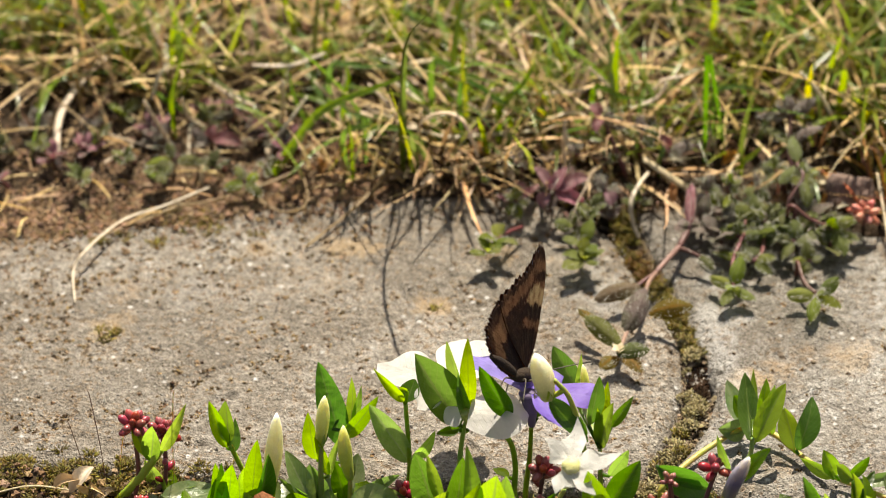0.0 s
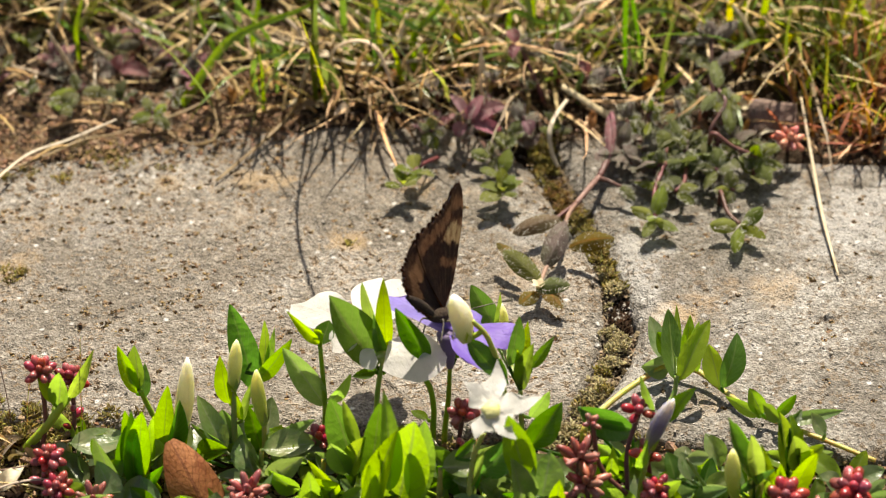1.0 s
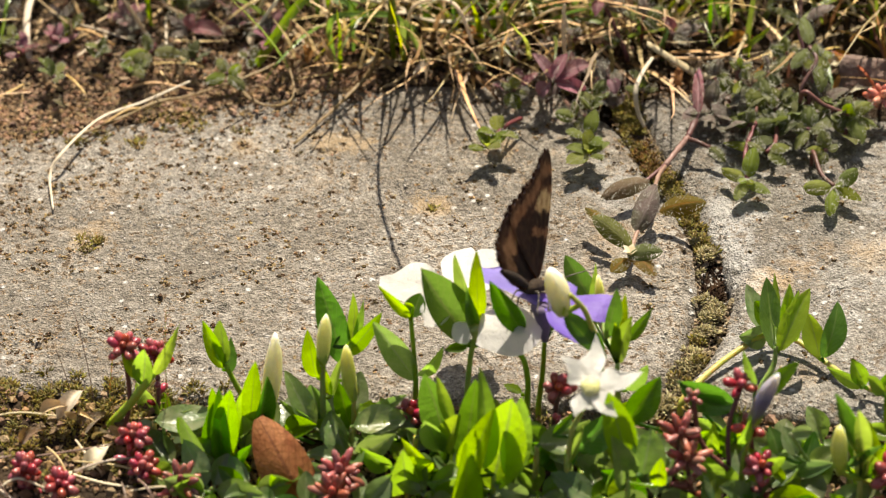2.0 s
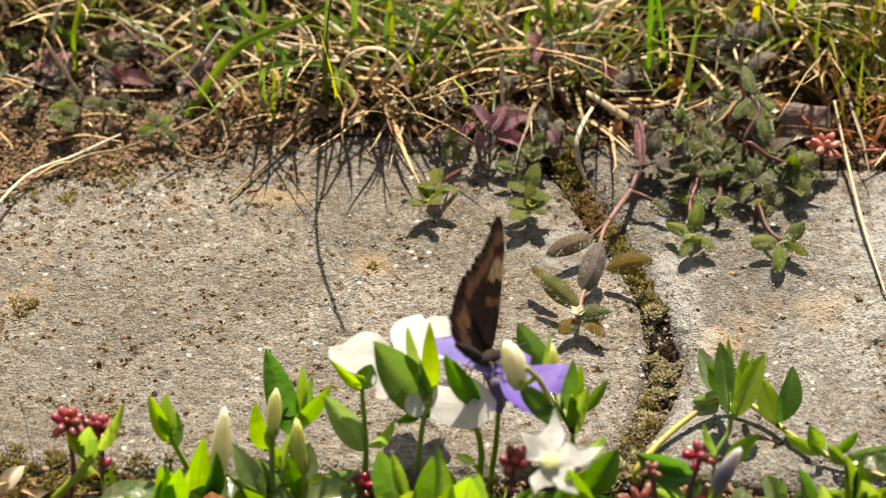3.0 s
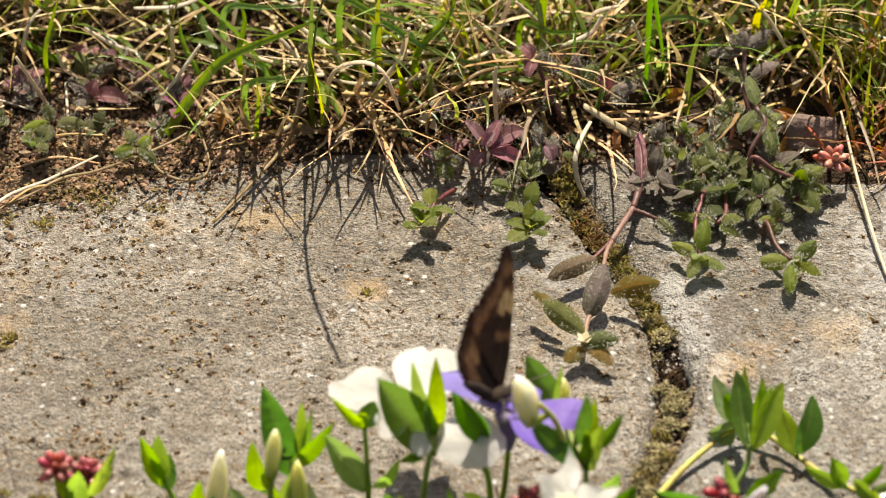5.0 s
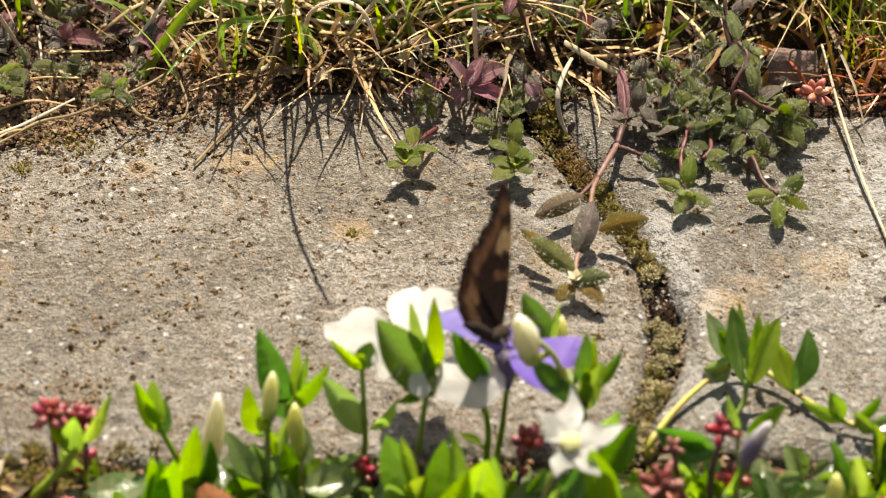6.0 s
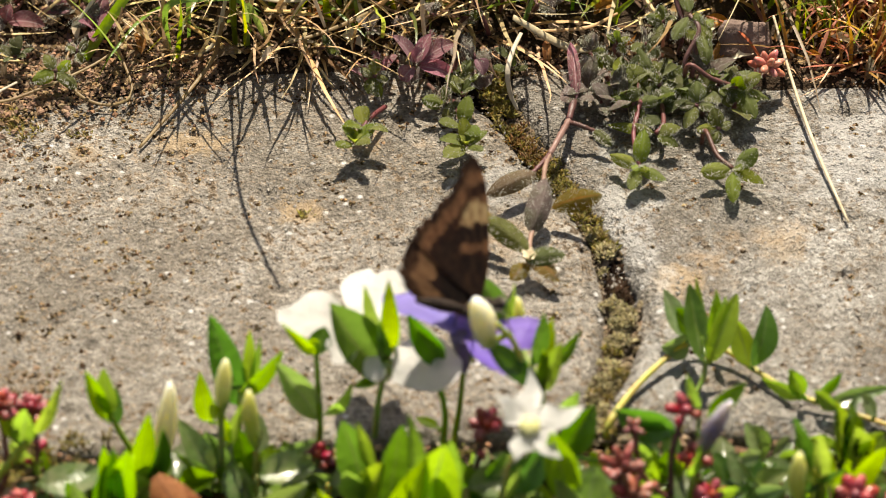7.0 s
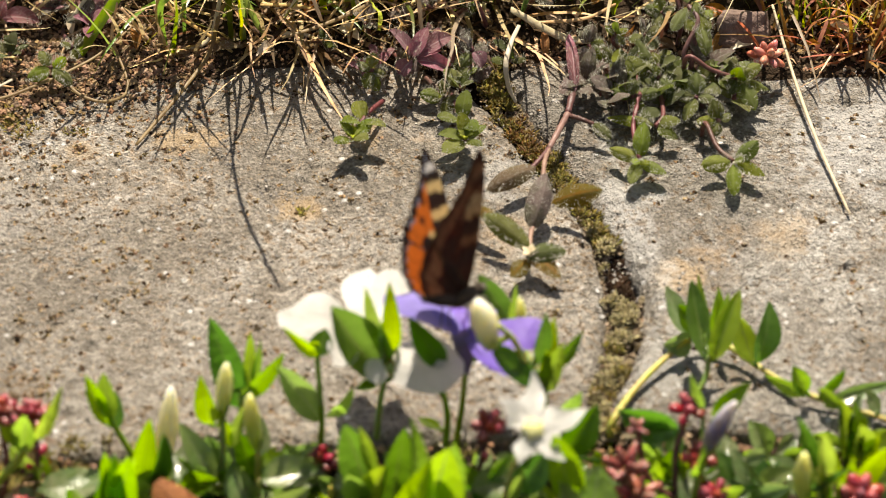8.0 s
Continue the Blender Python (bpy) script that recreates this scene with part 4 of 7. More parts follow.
def weed(label, base, material, size=6.0, leaves=5, tilt=0.6, turn=0.0, pairs=1, root=None, core=None):
    """A downy weed tip: a rosette of folded leaves on a trailing stem, with hairs."""
    base = Vector(base)
    root = Vector(root) if root else base + Vector((rng.uniform(-4, 4), rng.uniform(6, 14), -base.z))
    ob = thing("downy_weed", label, "weed", base, "downy weeds along the lawn edge")
    bm = bmesh.new()
    stem = curve([root, root.lerp(base, 0.55) + Vector((0, 0, 1.5)), base], 6)
    tube(bm, stem, 0.45, 6)
    part("stem", bm, STEM_RED, ob, "reddish trailing stem")
    fuzz = bmesh.new()
    for level in range(pairs):
        spot = base if level == 0 else stem[max(0, len(stem) - 1 - 4 * level)]
        count = leaves if level == 0 else 2 + level % 2
        for i in range(count):
            a = turn + 6.283 * i / count + level * 0.9 + rng.uniform(-0.25, 0.25)
            el = tilt * rng.uniform(0.2, 2.0)
            way = Vector((math.cos(a) * math.cos(el), math.sin(a) * math.cos(el), math.sin(el)))
            ln = size * rng.uniform(0.6, 1.05)
            w = ln * rng.uniform(0.46, 0.60)
            face = Vector((-way.x * 0.6, -way.y * 0.6 - 0.15, 1.0))
            tip = spot + way * ln
            if tip.z < 1.2:
                tip.z = 1.2
            way = (tip - spot).normalized()
            bm = bmesh.new()
            blade(bm, spot + way * 0.4, tip, w, face, oval, rng.uniform(0.06, 0.2), rng.uniform(-0.5, 0.3), 6, 9, 0.03, rng.uniform(-0.4, 0.4))
            part("leaf", bm, material, ob)
            hairs(fuzz, spot, way, face, ln, w, 90 if core else 46)
        if level == 0 and core:
            for i in range(4):
                a = turn + 0.6 + 1.57 * i
                bm = bmesh.new()
                blade(bm, spot, spot + Vector((math.cos(a) * 1.6, math.sin(a) * 1.6, 2.0)), 1.5, Vector((-math.cos(a), -math.sin(a), 0.6)), ovate, 0.1, 0.3, 2, 5)
                part("leaf", bm, core, ob, "fresh inner leaf")
    tagged(part("hairs", fuzz, HAIR, ob, "fine white hairs", False), kind="stuff")
    return ob


def sprig(label, stem, leaves):
    """A downy weed sprig: trailing stem and ovate hairy leaves as (tip, width, material) from its end."""
    stem = [Vector(p) for p in stem]
    first = stem[0]
    deep = ground_height(first.x, first.y + 3) if first.y + 3 > back_edge(first.x) else 0.3
    stem = [Vector((first.x, first.y + 3, deep - 0.6))] + stem
    base = stem[-1]
    ob = thing("downy_weed", label, "weed", stem[0], "downy weeds along the lawn edge")
    bm = bmesh.new()
    tube(bm, curve(stem, 6), 0.42, 7)
    part("stem", bm, STEM_RED, ob, "reddish trailing stem")
    fuzz = bmesh.new()
    for tip, width, material in leaves:
        tip = Vector(tip)
        way = tip - base
        face = Vector((-way.x, -way.y, 0)) * (0.5 / max(0.1, way.length)) + Vector((rng.uniform(-0.3, 0.3), -0.35, 0.9))
        start = base + way * 0.08
        width = min(width * 1.12, way.length * 0.72) * rng.uniform(0.92, 1.1) * (1.1 if material is PURPLE else 1.0)
        bm = bmesh.new()
        curl = rng.uniform(0.10, 0.22)
        blade(bm, start, tip, width, face, oval, curl, rng.uniform(0.3, 0.7) if material is PURPLE else rng.uniform(-0.95, -0.3), 6, 9, 0.03, rng.uniform(-0.5, 0.5))
        part("leaf", bm, material, ob)
        hairs(fuzz, start, way.normalized(), face, way.length, width, 120, curl)
    tagged(part("hairs", fuzz, HAIR, ob, "fine white hairs", False), kind="stuff")
    return ob


def ribbon(label, points, width):
    """A single grass blade: a long folded ribbon tapering to its tip."""
    first = Vector(points[0])
    line = curve([Vector((first.x, first.y + 2, min(first.z - 1, ground_height(first.x, first.y + 2) - 0.5)))] + [Vector(p) for p in points], 8)
    bm = bmesh.new()
    n = len(line)
    rows = []
    for i, p in enumerate(line):
        t = i / (n - 1)
        ahead = (line[min(i + 1, n - 1)] - line[max(i - 1, 0)]).normalized()
        u = ahead.cross(Vector((0.2, -0.75, 0.6))).normalized()
        v = u.cross(ahead)
        w = width * 0.5 * min(1, 0.55 + t * 2) * (1 - t ** 3) + 0.03
        rows.append([bm.verts.new(p + u * (s * w) + v * (abs(s) * 0.35 * w)) for s in (-1, -0.5, 0, 0.5, 1)])
    for a, c in zip(rows, rows[1:]):
        for k in range(4):
            bm.faces.new((a[k], a[k + 1], c[k + 1], c[k]))
    return tagged(part("grass_blade", bm, BLADE, None), label, "grass", "single grass blades at the edge")


weed("green downy weed rosette over the stone edge", (11.1, 15.3, 4.0), HAIRY_GREEN, 5.4, 4, 0.45, 0.9, 2, (17, 27, 3), HAIRY_YELLOW)
weed("green downy weed rosette beside the mossy joint", (30.3, 13.7, 4.0), HAIRY_GREEN, 5.8, 5, 0.45, 0.3, 2, (29, 28, 3), HAIRY_YELLOW)
weed("dark downy weed tip near the joint", (30.5, 27.0, 5.0), HAIRY, 4.6, 4, 0.5, 0.8, 2)
sprig('bright downy weed rosette hanging onto the pale stone', [(61.5, 22.5, 6.0), (59.3, 14.3, 5.0), (59.5, 6.9, 3.5)], [((54.8, 10.6, 3.5), 2.6, HAIRY_GREEN), ((60.9, 12.8, 7.0), 2.8, HAIRY_GREEN), ((63.8, 3.4, 3.0), 2.5, HAIRY_GREEN), ((57.4, 1.1, 3.0), 2.2, HAIRY_GREEN), ((60.7, 3.8, 5.0), 1.5, HAIRY_YELLOW), ((58.0, 4.1, 5.0), 1.3, HAIRY_YELLOW)])
sprig('downy weed rosette with upturned leaves on the pale stone', [(71.8, 14.4, 5.0), (73.1, 8.9, 4.0), (75.4, 5.4, 3.5)], [((69.7, 4.2, 4.0), 3.0, HAIRY_GREEN), ((79.6, 6.3, 7.0), 2.9, HAIRY_GREEN), ((80.3, 1.6, 3.0), 2.5, HAIRY_GREEN), ((74.5, -2.7, 2.5), 2.4, HAIRY_GREEN), ((76.9, 3.9, 5.0), 1.6, HAIRY_YELLOW)])
sprig('downy weed tip at the end of a red stem', [(70.0, 26.8, 10.0), (74.0, 25.7, 8.0), (78.8, 25.3, 6.0)], [((82.7, 25.1, 9.0), 2.6, HAIRY_GREEN), ((79.0, 23.0, 10.0), 3.0, HAIRY_GREEN), ((81.2, 18.6, 4.0), 2.9, HAIRY_GREEN), ((84.3, 22.9, 5.0), 1.9, HAIRY_GREEN), ((77.0, 22.3, 5.0), 2.0, HAIRY)])
sprig('upright downy weed with a yellowish leaf pair', [(71.3, 28.0, 4.0), (69.8, 29.1, 9.0), (72.6, 33.0, 13.0), (71.3, 36.5, 14.0)], [((70.2, 42.4, 17.0), 2.9, HAIRY), ((74.8, 31.9, 12.0), 2.7, HAIRY), ((67.9, 31.9, 12.0), 2.4, HAIRY)])
sprig('yellow-green downy weed tip beside a stone chip', [(71.2, 28.8, 6.0), (72.0, 31.3, 10.0), (72.9, 33.8, 13.0)], [((70.3, 32.4, 12.0), 2.0, HAIRY_YELLOW), ((75.7, 35.8, 13.0), 1.8, HAIRY_YELLOW), ((73.9, 30.5, 11.0), 2.2, HAIRY_GREEN), ((72.4, 36.0, 15.0), 2.4, HAIRY), ((73.6, 28.2, 9.0), 2.4, HAIRY)])
sprig('grey downy weed crown standing in the lawn', [(71.1, 43.3, 10.0), (69.9, 45.3, 15.0), (69.9, 48.8, 18.0)], [((69.3, 49.7, 22.0), 3.0, HAIRY_GREY), ((75.0, 52.8, 20.0), 2.7, HAIRY_GREY), ((63.1, 48.4, 18.0), 2.7, HAIRY_GREY), ((66.9, 48.5, 21.0), 2.0, HAIRY_GREY)])
sprig('grey-green leaf pair on a dark red weed stem', [(71.0, 40.6, 8.0), (69.7, 43.6, 13.0), (70.6, 45.7, 14.0)], [((76.4, 48.1, 16.0), 2.5, HAIRY_GREY), ((64.2, 47.0, 16.0), 2.4, HAIRY), ((67.1, 44.2, 15.0), 2.0, HAIRY)])
sprig('curled downy weed leaf pair in the dense patch', [(59.6, 25.3, 4.0), (58.5, 27.0, 7.0), (57.7, 28.4, 8.0)], [((63.0, 26.3, 8.0), 2.9, HAIRY), ((55.6, 29.2, 11.0), 2.0, HAIRY), ((58.3, 27.5, 12.0), 2.0, HAIRY_GREEN)])
sprig('downy weed tip with a rounded upright leaf', [(62.3, 34.8, 3.0), (60.7, 23.4, 6.0), (60.0, 21.3, 6.0)], [((60.3, 22.4, 9.0), 3.0, HAIRY), ((65.2, 22.7, 6.0), 2.2, HAIRY), ((56.6, 23.7, 6.0), 2.2, HAIRY), ((61.4, 19.1, 4.0), 2.2, HAIRY)])
sprig('grey-purple hairy weed tip in the dense patch', [(56.9, 32.9, 3.0), (54.6, 31.8, 7.0), (53.5, 33.1, 9.0)], [((54.3, 35.0, 12.0), 2.4, HAIRY_GREY), ((51.9, 34.6, 11.0), 2.0, HAIRY_GREY), ((56.4, 33.1, 9.0), 2.0, HAIRY_GREEN), ((52.5, 31.8, 7.0), 2.0, HAIRY), ((55.6, 30.9, 7.0), 1.8, HAIRY_GREEN)])
sprig('downy weed with small fresh tip leaves', [(60.1, 35.2, 4.0), (57.9, 33.2, 9.0), (58.3, 34.6, 10.0)], [((58.6, 33.6, 13.0), 2.0, HAIRY_GREEN), ((56.4, 34.0, 12.0), 1.6, HAIRY_GREEN), ((60.6, 34.3, 11.0), 1.8, HAIRY_GREEN), ((59.6, 32.4, 9.0), 1.8, HAIRY)])
sprig('dark downy weed leaf pair in the dense patch', [(67.5, 35.2, 4.0), (65.7, 30.6, 6.0), (64.9, 25.2, 7.0)], [((64.1, 26.4, 9.0), 2.2, HAIRY), ((67.3, 22.6, 6.0), 2.4, HAIRY), ((62.2, 25.2, 6.0), 2.0, HAIRY)])
sprig('dark downy weed with a broad leaf', [(71.0, 21.9, 2.0), (70.9, 21.0, 5.0), (71.1, 20.7, 6.0)], [((71.3, 23.6, 9.0), 3.2, HAIRY), ((68.6, 17.8, 3.0), 2.4, HAIRY), ((74.3, 19.7, 6.0), 2.3, HAIRY), ((67.6, 21.4, 6.0), 2.0, HAIRY)])
sprig('dark downy weed tip above the pale stone', [(73.0, 22.7, 4.0), (73.6, 17.0, 5.0), (74.2, 14.8, 5.0)], [((73.4, 16.9, 8.0), 2.6, HAIRY), ((76.4, 17.0, 5.0), 2.2, HAIRY), ((73.0, 13.0, 3.0), 2.2, HAIRY), ((70.5, 16.4, 4.0), 2.0, HAIRY_GREEN)])
sprig('dark downy weed tip above the pale stone', [(65.3, 24.4, 4.0), (64.8, 16.9, 5.0), (63.2, 14.7, 4.5)], [((67.6, 15.7, 5.0), 2.4, HAIRY_GREEN), ((67.0, 12.8, 3.0), 2.3, HAIRY), ((59.6, 16.0, 6.0), 2.3, HAIRY), ((55.2, 18.4, 4.0), 2.2, HAIRY_GREEN)])
sprig('dark downy weed under the stems', [(69.6, 32.6, 2.0), (67.3, 28.8, 5.0)], [((69.3, 29.6, 8.0), 2.4, HAIRY), ((70.2, 25.8, 5.0), 2.2, HAIRY), ((64.5, 31.4, 8.0), 2.2, HAIRY)])
sprig('dark downy weed with pale hairy tips', [(63.6, 40.7, 4.0), (63.8, 36.5, 8.0)], [((62.8, 36.2, 12.0), 2.2, HAIRY_GREY), ((66.4, 35.8, 10.0), 2.4, HAIRY), ((61.0, 34.6, 8.0), 2.2, HAIRY), ((65.7, 33.7, 7.0), 2.2, HAIRY)])
sprig('dark downy weed with pale hairy tips', [(69.1, 44.5, 4.0), (67.3, 40.3, 10.0)], [((66.6, 41.1, 13.0), 2.4, HAIRY), ((69.6, 40.3, 11.0), 2.2, HAIRY), ((64.3, 40.8, 11.0), 2.2, HAIRY), ((65.8, 37.3, 9.0), 2.2, HAIRY)])
sprig('purple downy weed rosette at the lawn edge', [(26.4, 45.0, 2.0), (23.7, 34.2, 8.0), (22.6, 32.1, 8.0)], [((18.5, 35.8, 12.0), 2.6, PURPLE), ((29.7, 36.9, 9.0), 2.5, PURPLE), ((29.3, 32.0, 5.0), 2.4, PURPLE), ((25.4, 35.9, 12.0), 2.2, PURPLE), ((27.6, 34.3, 8.0), 2.4, PURPLE), ((20.2, 31.6, 5.0), 2.4, PURPLE), ((24.0, 31.6, 12.0), 2.0, PURPLE)])
sprig('greyish downy weed tip beside the purple one', [(17.9, 39.8, 3.0), (15.3, 31.9, 6.0)], [((12.9, 33.2, 7.0), 2.4, HAIRY), ((15.6, 33.1, 9.0), 2.4, HAIRY), ((17.9, 32.3, 5.0), 2.3, HAIRY), ((14.0, 29.6, 4.0), 2.4, HAIRY), ((16.4, 29.8, 3.0), 2.2, HAIRY_GREEN)])
sprig('dark downy weed tip below the purple one', [(25.3, 34.0, 2.0), (27.4, 25.8, 4.0)], [((23.4, 26.2, 5.0), 2.4, HAIRY), ((26.9, 25.3, 8.0), 2.4, HAIRY), ((30.5, 23.8, 4.0), 2.5, HAIRY), ((28.0, 21.6, 3.0), 2.2, HAIRY)])
sprig('small green weed at the stone edge', [(-40.6, 45.1, 1.5), (-40.8, 37.9, 5.0)], [((-44.9, 36.5, 4.0), 2.6, HAIRY_GREEN), ((-42.7, 40.2, 7.0), 2.2, HAIRY), ((-38.1, 39.4, 6.0), 2.6, HAIRY_YELLOW), ((-37.1, 35.4, 3.0), 2.2, HAIRY)])
sprig('small green weed in the loose soil', [(-57.1, 54.4, 1.5), (-56.3, 43.7, 6.0)], [((-62.3, 43.1, 5.0), 2.8, HAIRY_YELLOW), ((-50.2, 42.7, 6.0), 2.6, HAIRY), ((-58.2, 38.0, 4.0), 2.0, HAIRY), ((-57.8, 45.4, 9.0), 2.0, HAIRY)])
sprig('purple-grey weed in the loose soil', [(-48.0, 62.0, 3.0), (-50.1, 52.1, 6.0)], [((-43.0, 50.3, 6.0), 2.6, PURPLE), ((-53.1, 49.8, 6.0), 2.4, HAIRY_GREY), ((-54.0, 52.6, 9.0), 2.4, HAIRY_GREY), ((-48.9, 53.1, 9.0), 2.0, PURPLE)])
sprig('purple-grey weed in the loose soil', [(-37.0, 62.1, 3.0), (-34.8, 51.9, 6.0)], [((-38.3, 49.9, 6.0), 2.2, HAIRY_GREY), ((-31.7, 52.0, 7.0), 2.4, PURPLE), ((-33.6, 52.8, 9.0), 2.2, HAIRY_GREY)])
sprig('dusky weed with thin purple stems', [(-49.3, 63.4, 2.0), (-45.1, 58.9, 9.0)], [((-50.3, 55.9, 9.0), 2.2, HAIRY_GREY), ((-42.1, 55.1, 9.0), 2.2, PURPLE), ((-43.2, 58.7, 12.0), 2.2, HAIRY_GREY), ((-48.0, 57.3, 12.0), 2.0, PURPLE)])
sprig('green-grey weed tip near the broad grass blade', [(-39.0, 51.9, 2.0), (-37.1, 43.5, 5.0)], [((-35.2, 43.8, 7.0), 2.0, HAIRY), ((-38.9, 43.9, 6.0), 2.0, HAIRY), ((-36.2, 41.6, 4.0), 2.0, HAIRY_GREEN)])
sprig('tall purple weed stem in the dry grass', [(36.6, 47.9, 4.0), (33.3, 49.4, 12.0), (31.6, 49.2, 16.0)], [((29.3, 50.9, 18.0), 2.2, PURPLE), ((34.3, 49.6, 17.0), 2.2, HAIRY_GREY), ((36.4, 48.4, 14.0), 2.4, HAIRY_GREY), ((30.5, 46.4, 14.0), 2.0, PURPLE)])
sprig('olive downy weed beside the tall purple stem', [(39.4, 53.6, 4.0), (39.8, 52.5, 10.0)], [((44.0, 52.4, 12.0), 3.0, HAIRY), ((36.0, 51.4, 12.0), 2.4, HAIRY), ((39.2, 53.8, 14.0), 2.4, HAIRY_GREY), ((42.4, 50.1, 9.0), 2.2, HAIRY)])
sprig('purple-grey weed with toothed leaf', [(44.8, 51.8, 4.0), (45.6, 48.3, 9.0)], [((50.7, 49.7, 10.0), 3.0, HAIRY_GREY), ((43.4, 49.5, 12.0), 2.0, PURPLE), ((48.8, 46.9, 8.0), 2.4, HAIRY_GREY)])
sprig('dusky hairy weed at the joint', [(32.9, 47.4, 3.0), (33.2, 35.2, 7.0)], [((31.0, 35.5, 10.0), 2.2, HAIRY_GREY), ((36.3, 35.8, 7.0), 2.4, HAIRY_GREY), ((34.7, 32.6, 5.0), 2.4, PURPLE), ((31.0, 32.1, 6.0), 2.0, HAIRY)])
strand("straw", "pale dry straw tangled at the lawn edge", "straw", [(-20.3, 46.0, 0.8), (-21.9, 47.5, 7.8), (-21.0, 49.0, 15.1)], 0.7, STRAW_GOLD, group=STRAWS)
strand("straw", "pale dry straw tangled at the lawn edge", "straw", [(-20.0, 46.0, 0.8), (-13.3, 47.5, 2.4), (-10.9, 49.0, 9.4), (-9.9, 50.5, 14.8)], 0.8, STRAW_PALE, group=STRAWS)
strand("straw", "pale dry straw tangled at the lawn edge", "straw", [(-21.8, 47.0, 0.8), (-25.5, 48.5, 5.1), (-28.3, 50.0, 8.6)], 0.7, STRAW_GOLD, group=STRAWS)
strand("straw", "pale dry straw tangled at the lawn edge", "straw", [(-28.4, 44.0, 0.8), (-30.1, 45.5, 5.2), (-28.8, 47.0, 11.9)], 0.6, STRAW_GOLD, group=STRAWS)
strand("straw", "pale dry straw tangled at the lawn edge", "straw", [(-8.9, 46.0, 0.8), (-13.3, 47.5, 3.9), (-18.6, 49.0, 7.4), (-20.7, 50.5, 10.9)], 0.7, STRAW_GOLD, group=STRAWS)
strand("straw", "pale dry straw tangled at the lawn edge", "straw", [(-6.5, 54.0, 1.5), (-12.3, 55.5, 12.8), (-17.0, 57.0, 17.9)], 0.8, STRAW_PALE, group=STRAWS)
strand("straw", "pale dry straw tangled at the lawn edge", "straw", [(-3.2, 54.0, 12.3), (-6.9, 55.5, 15.4), (-11.4, 57.0, 18.2)], 1.0, STRAW_PALE, group=STRAWS)
strand("straw", "pale dry straw tangled at the lawn edge", "straw", [(15.9, 48.0, 0.8), (14.4, 49.5, 6.0), (11.4, 51.0, 14.4)], 0.8, STRAW_PALE, group=STRAWS)
strand("straw", "pale dry straw tangled at the lawn edge", "straw", [(0.8, 50.0, 5.2), (4.9, 51.5, 11.4), (8.4, 53.0, 14.8)], 0.8, STRAW_PALE, group=STRAWS)
strand("straw", "pale dry straw tangled at the lawn edge", "straw", [(7.0, 56.0, 11.0), (8.9, 57.5, 17.5)], 1.0, STRAW_PALE, group=STRAWS)
strand("straw", "pale dry straw tangled at the lawn edge", "straw", [(-37.2, 52.0, 5.6), (-32.5, 53.5, 11.7), (-29.6, 55.0, 15.6)], 0.8, STRAW_PALE, group=STRAWS)
strand("straw", "pale dry straw tangled at the lawn edge", "straw", [(-44.3, 54.0, 5.5), (-38.3, 55.5, 9.8), (-34.6, 57.0, 11.0)], 0.7, STRAW_GOLD, group=STRAWS)
strand("straw", "pale dry straw tangled at the lawn edge", "straw", [(-56.2, 56.0, 13.7), (-55.2, 57.5, 8.3), (-51.7, 59.0, 5.0)], 0.8, STRAW_PALE, group=STRAWS)
strand("straw", "pale dry straw tangled at the lawn edge", "straw", [(-63.0, 50.0, 16.3), (-59.4, 51.5, 7.1), (-58.0, 53.0, 2.5)], 0.8, STRAW_PALE, group=STRAWS)
strand("straw", "pale dry straw tangled at the lawn edge", "straw", [(-63.3, 60.0, 10.8), (-61.8, 61.5, 15.6), (-59.6, 63.0, 18.1)], 0.8, STRAW_PALE, group=STRAWS)
strand("straw", "pale dry straw tangled at the lawn edge", "straw", [(-42.6, 66.0, 16.3), (-34.6, 67.5, 15.8), (-27.5, 69.0, 18.1)], 0.9, STRAW_PALE, group=STRAWS)
strand("straw", "pale dry straw tangled at the lawn edge", "straw", [(-11.3, 54.0, 9.3), (-7.1, 55.5, 8.8), (-17.6, 57.0, 11.7)], 0.9, STRAW_PALE, group=STRAWS)
strand("straw", "pale dry straw tangled at the lawn edge", "straw", [(19.9, 58.0, 9.8), (25.3, 59.5, 11.0), (29.9, 61.0, 7.8)], 0.8, STRAW_PALE, group=STRAWS)
strand("straw", "pale dry straw tangled at the lawn edge", "straw", [(-6.4, 52.0, 10.0), (0.5, 53.5, 7.7), (11.3, 55.0, 8.1), (19.9, 56.5, 8.4)], 0.8, STRAW_PALE, group=STRAWS)
strand("straw", "pale dry straw tangled at the lawn edge", "straw", [(-3.6, 50.0, 8.1), (2.7, 51.5, 6.5), (11.3, 53.0, 2.9)], 0.7, STRAW_GOLD, group=STRAWS)
strand("straw", "pale dry straw tangled at the lawn edge", "straw", [(24.2, 48.0, 14.2), (25.5, 49.5, 5.4), (24.5, 51.0, 0.8)], 0.9, STRAW_PALE, group=STRAWS)
strand("straw", "pale dry straw tangled at the lawn edge", "straw", [(42.0, 62.0, 15.3), (43.7, 63.5, 16.9), (48.0, 65.0, 17.3)], 0.9, STRAW_PALE, group=STRAWS)
strand("straw", "pale dry straw tangled at the lawn edge", "straw", [(37.1, 58.0, 13.0), (42.5, 59.5, 15.0), (44.6, 61.0, 17.9)], 0.9, STRAW_PALE, group=STRAWS)
strand("straw", "pale dry straw tangled at the lawn edge", "straw", [(44.5, 44.0, 6.1), (54.2, 45.5, 5.5), (60.0, 47.0, 7.4)], 0.7, STRAW_GOLD, group=STRAWS)
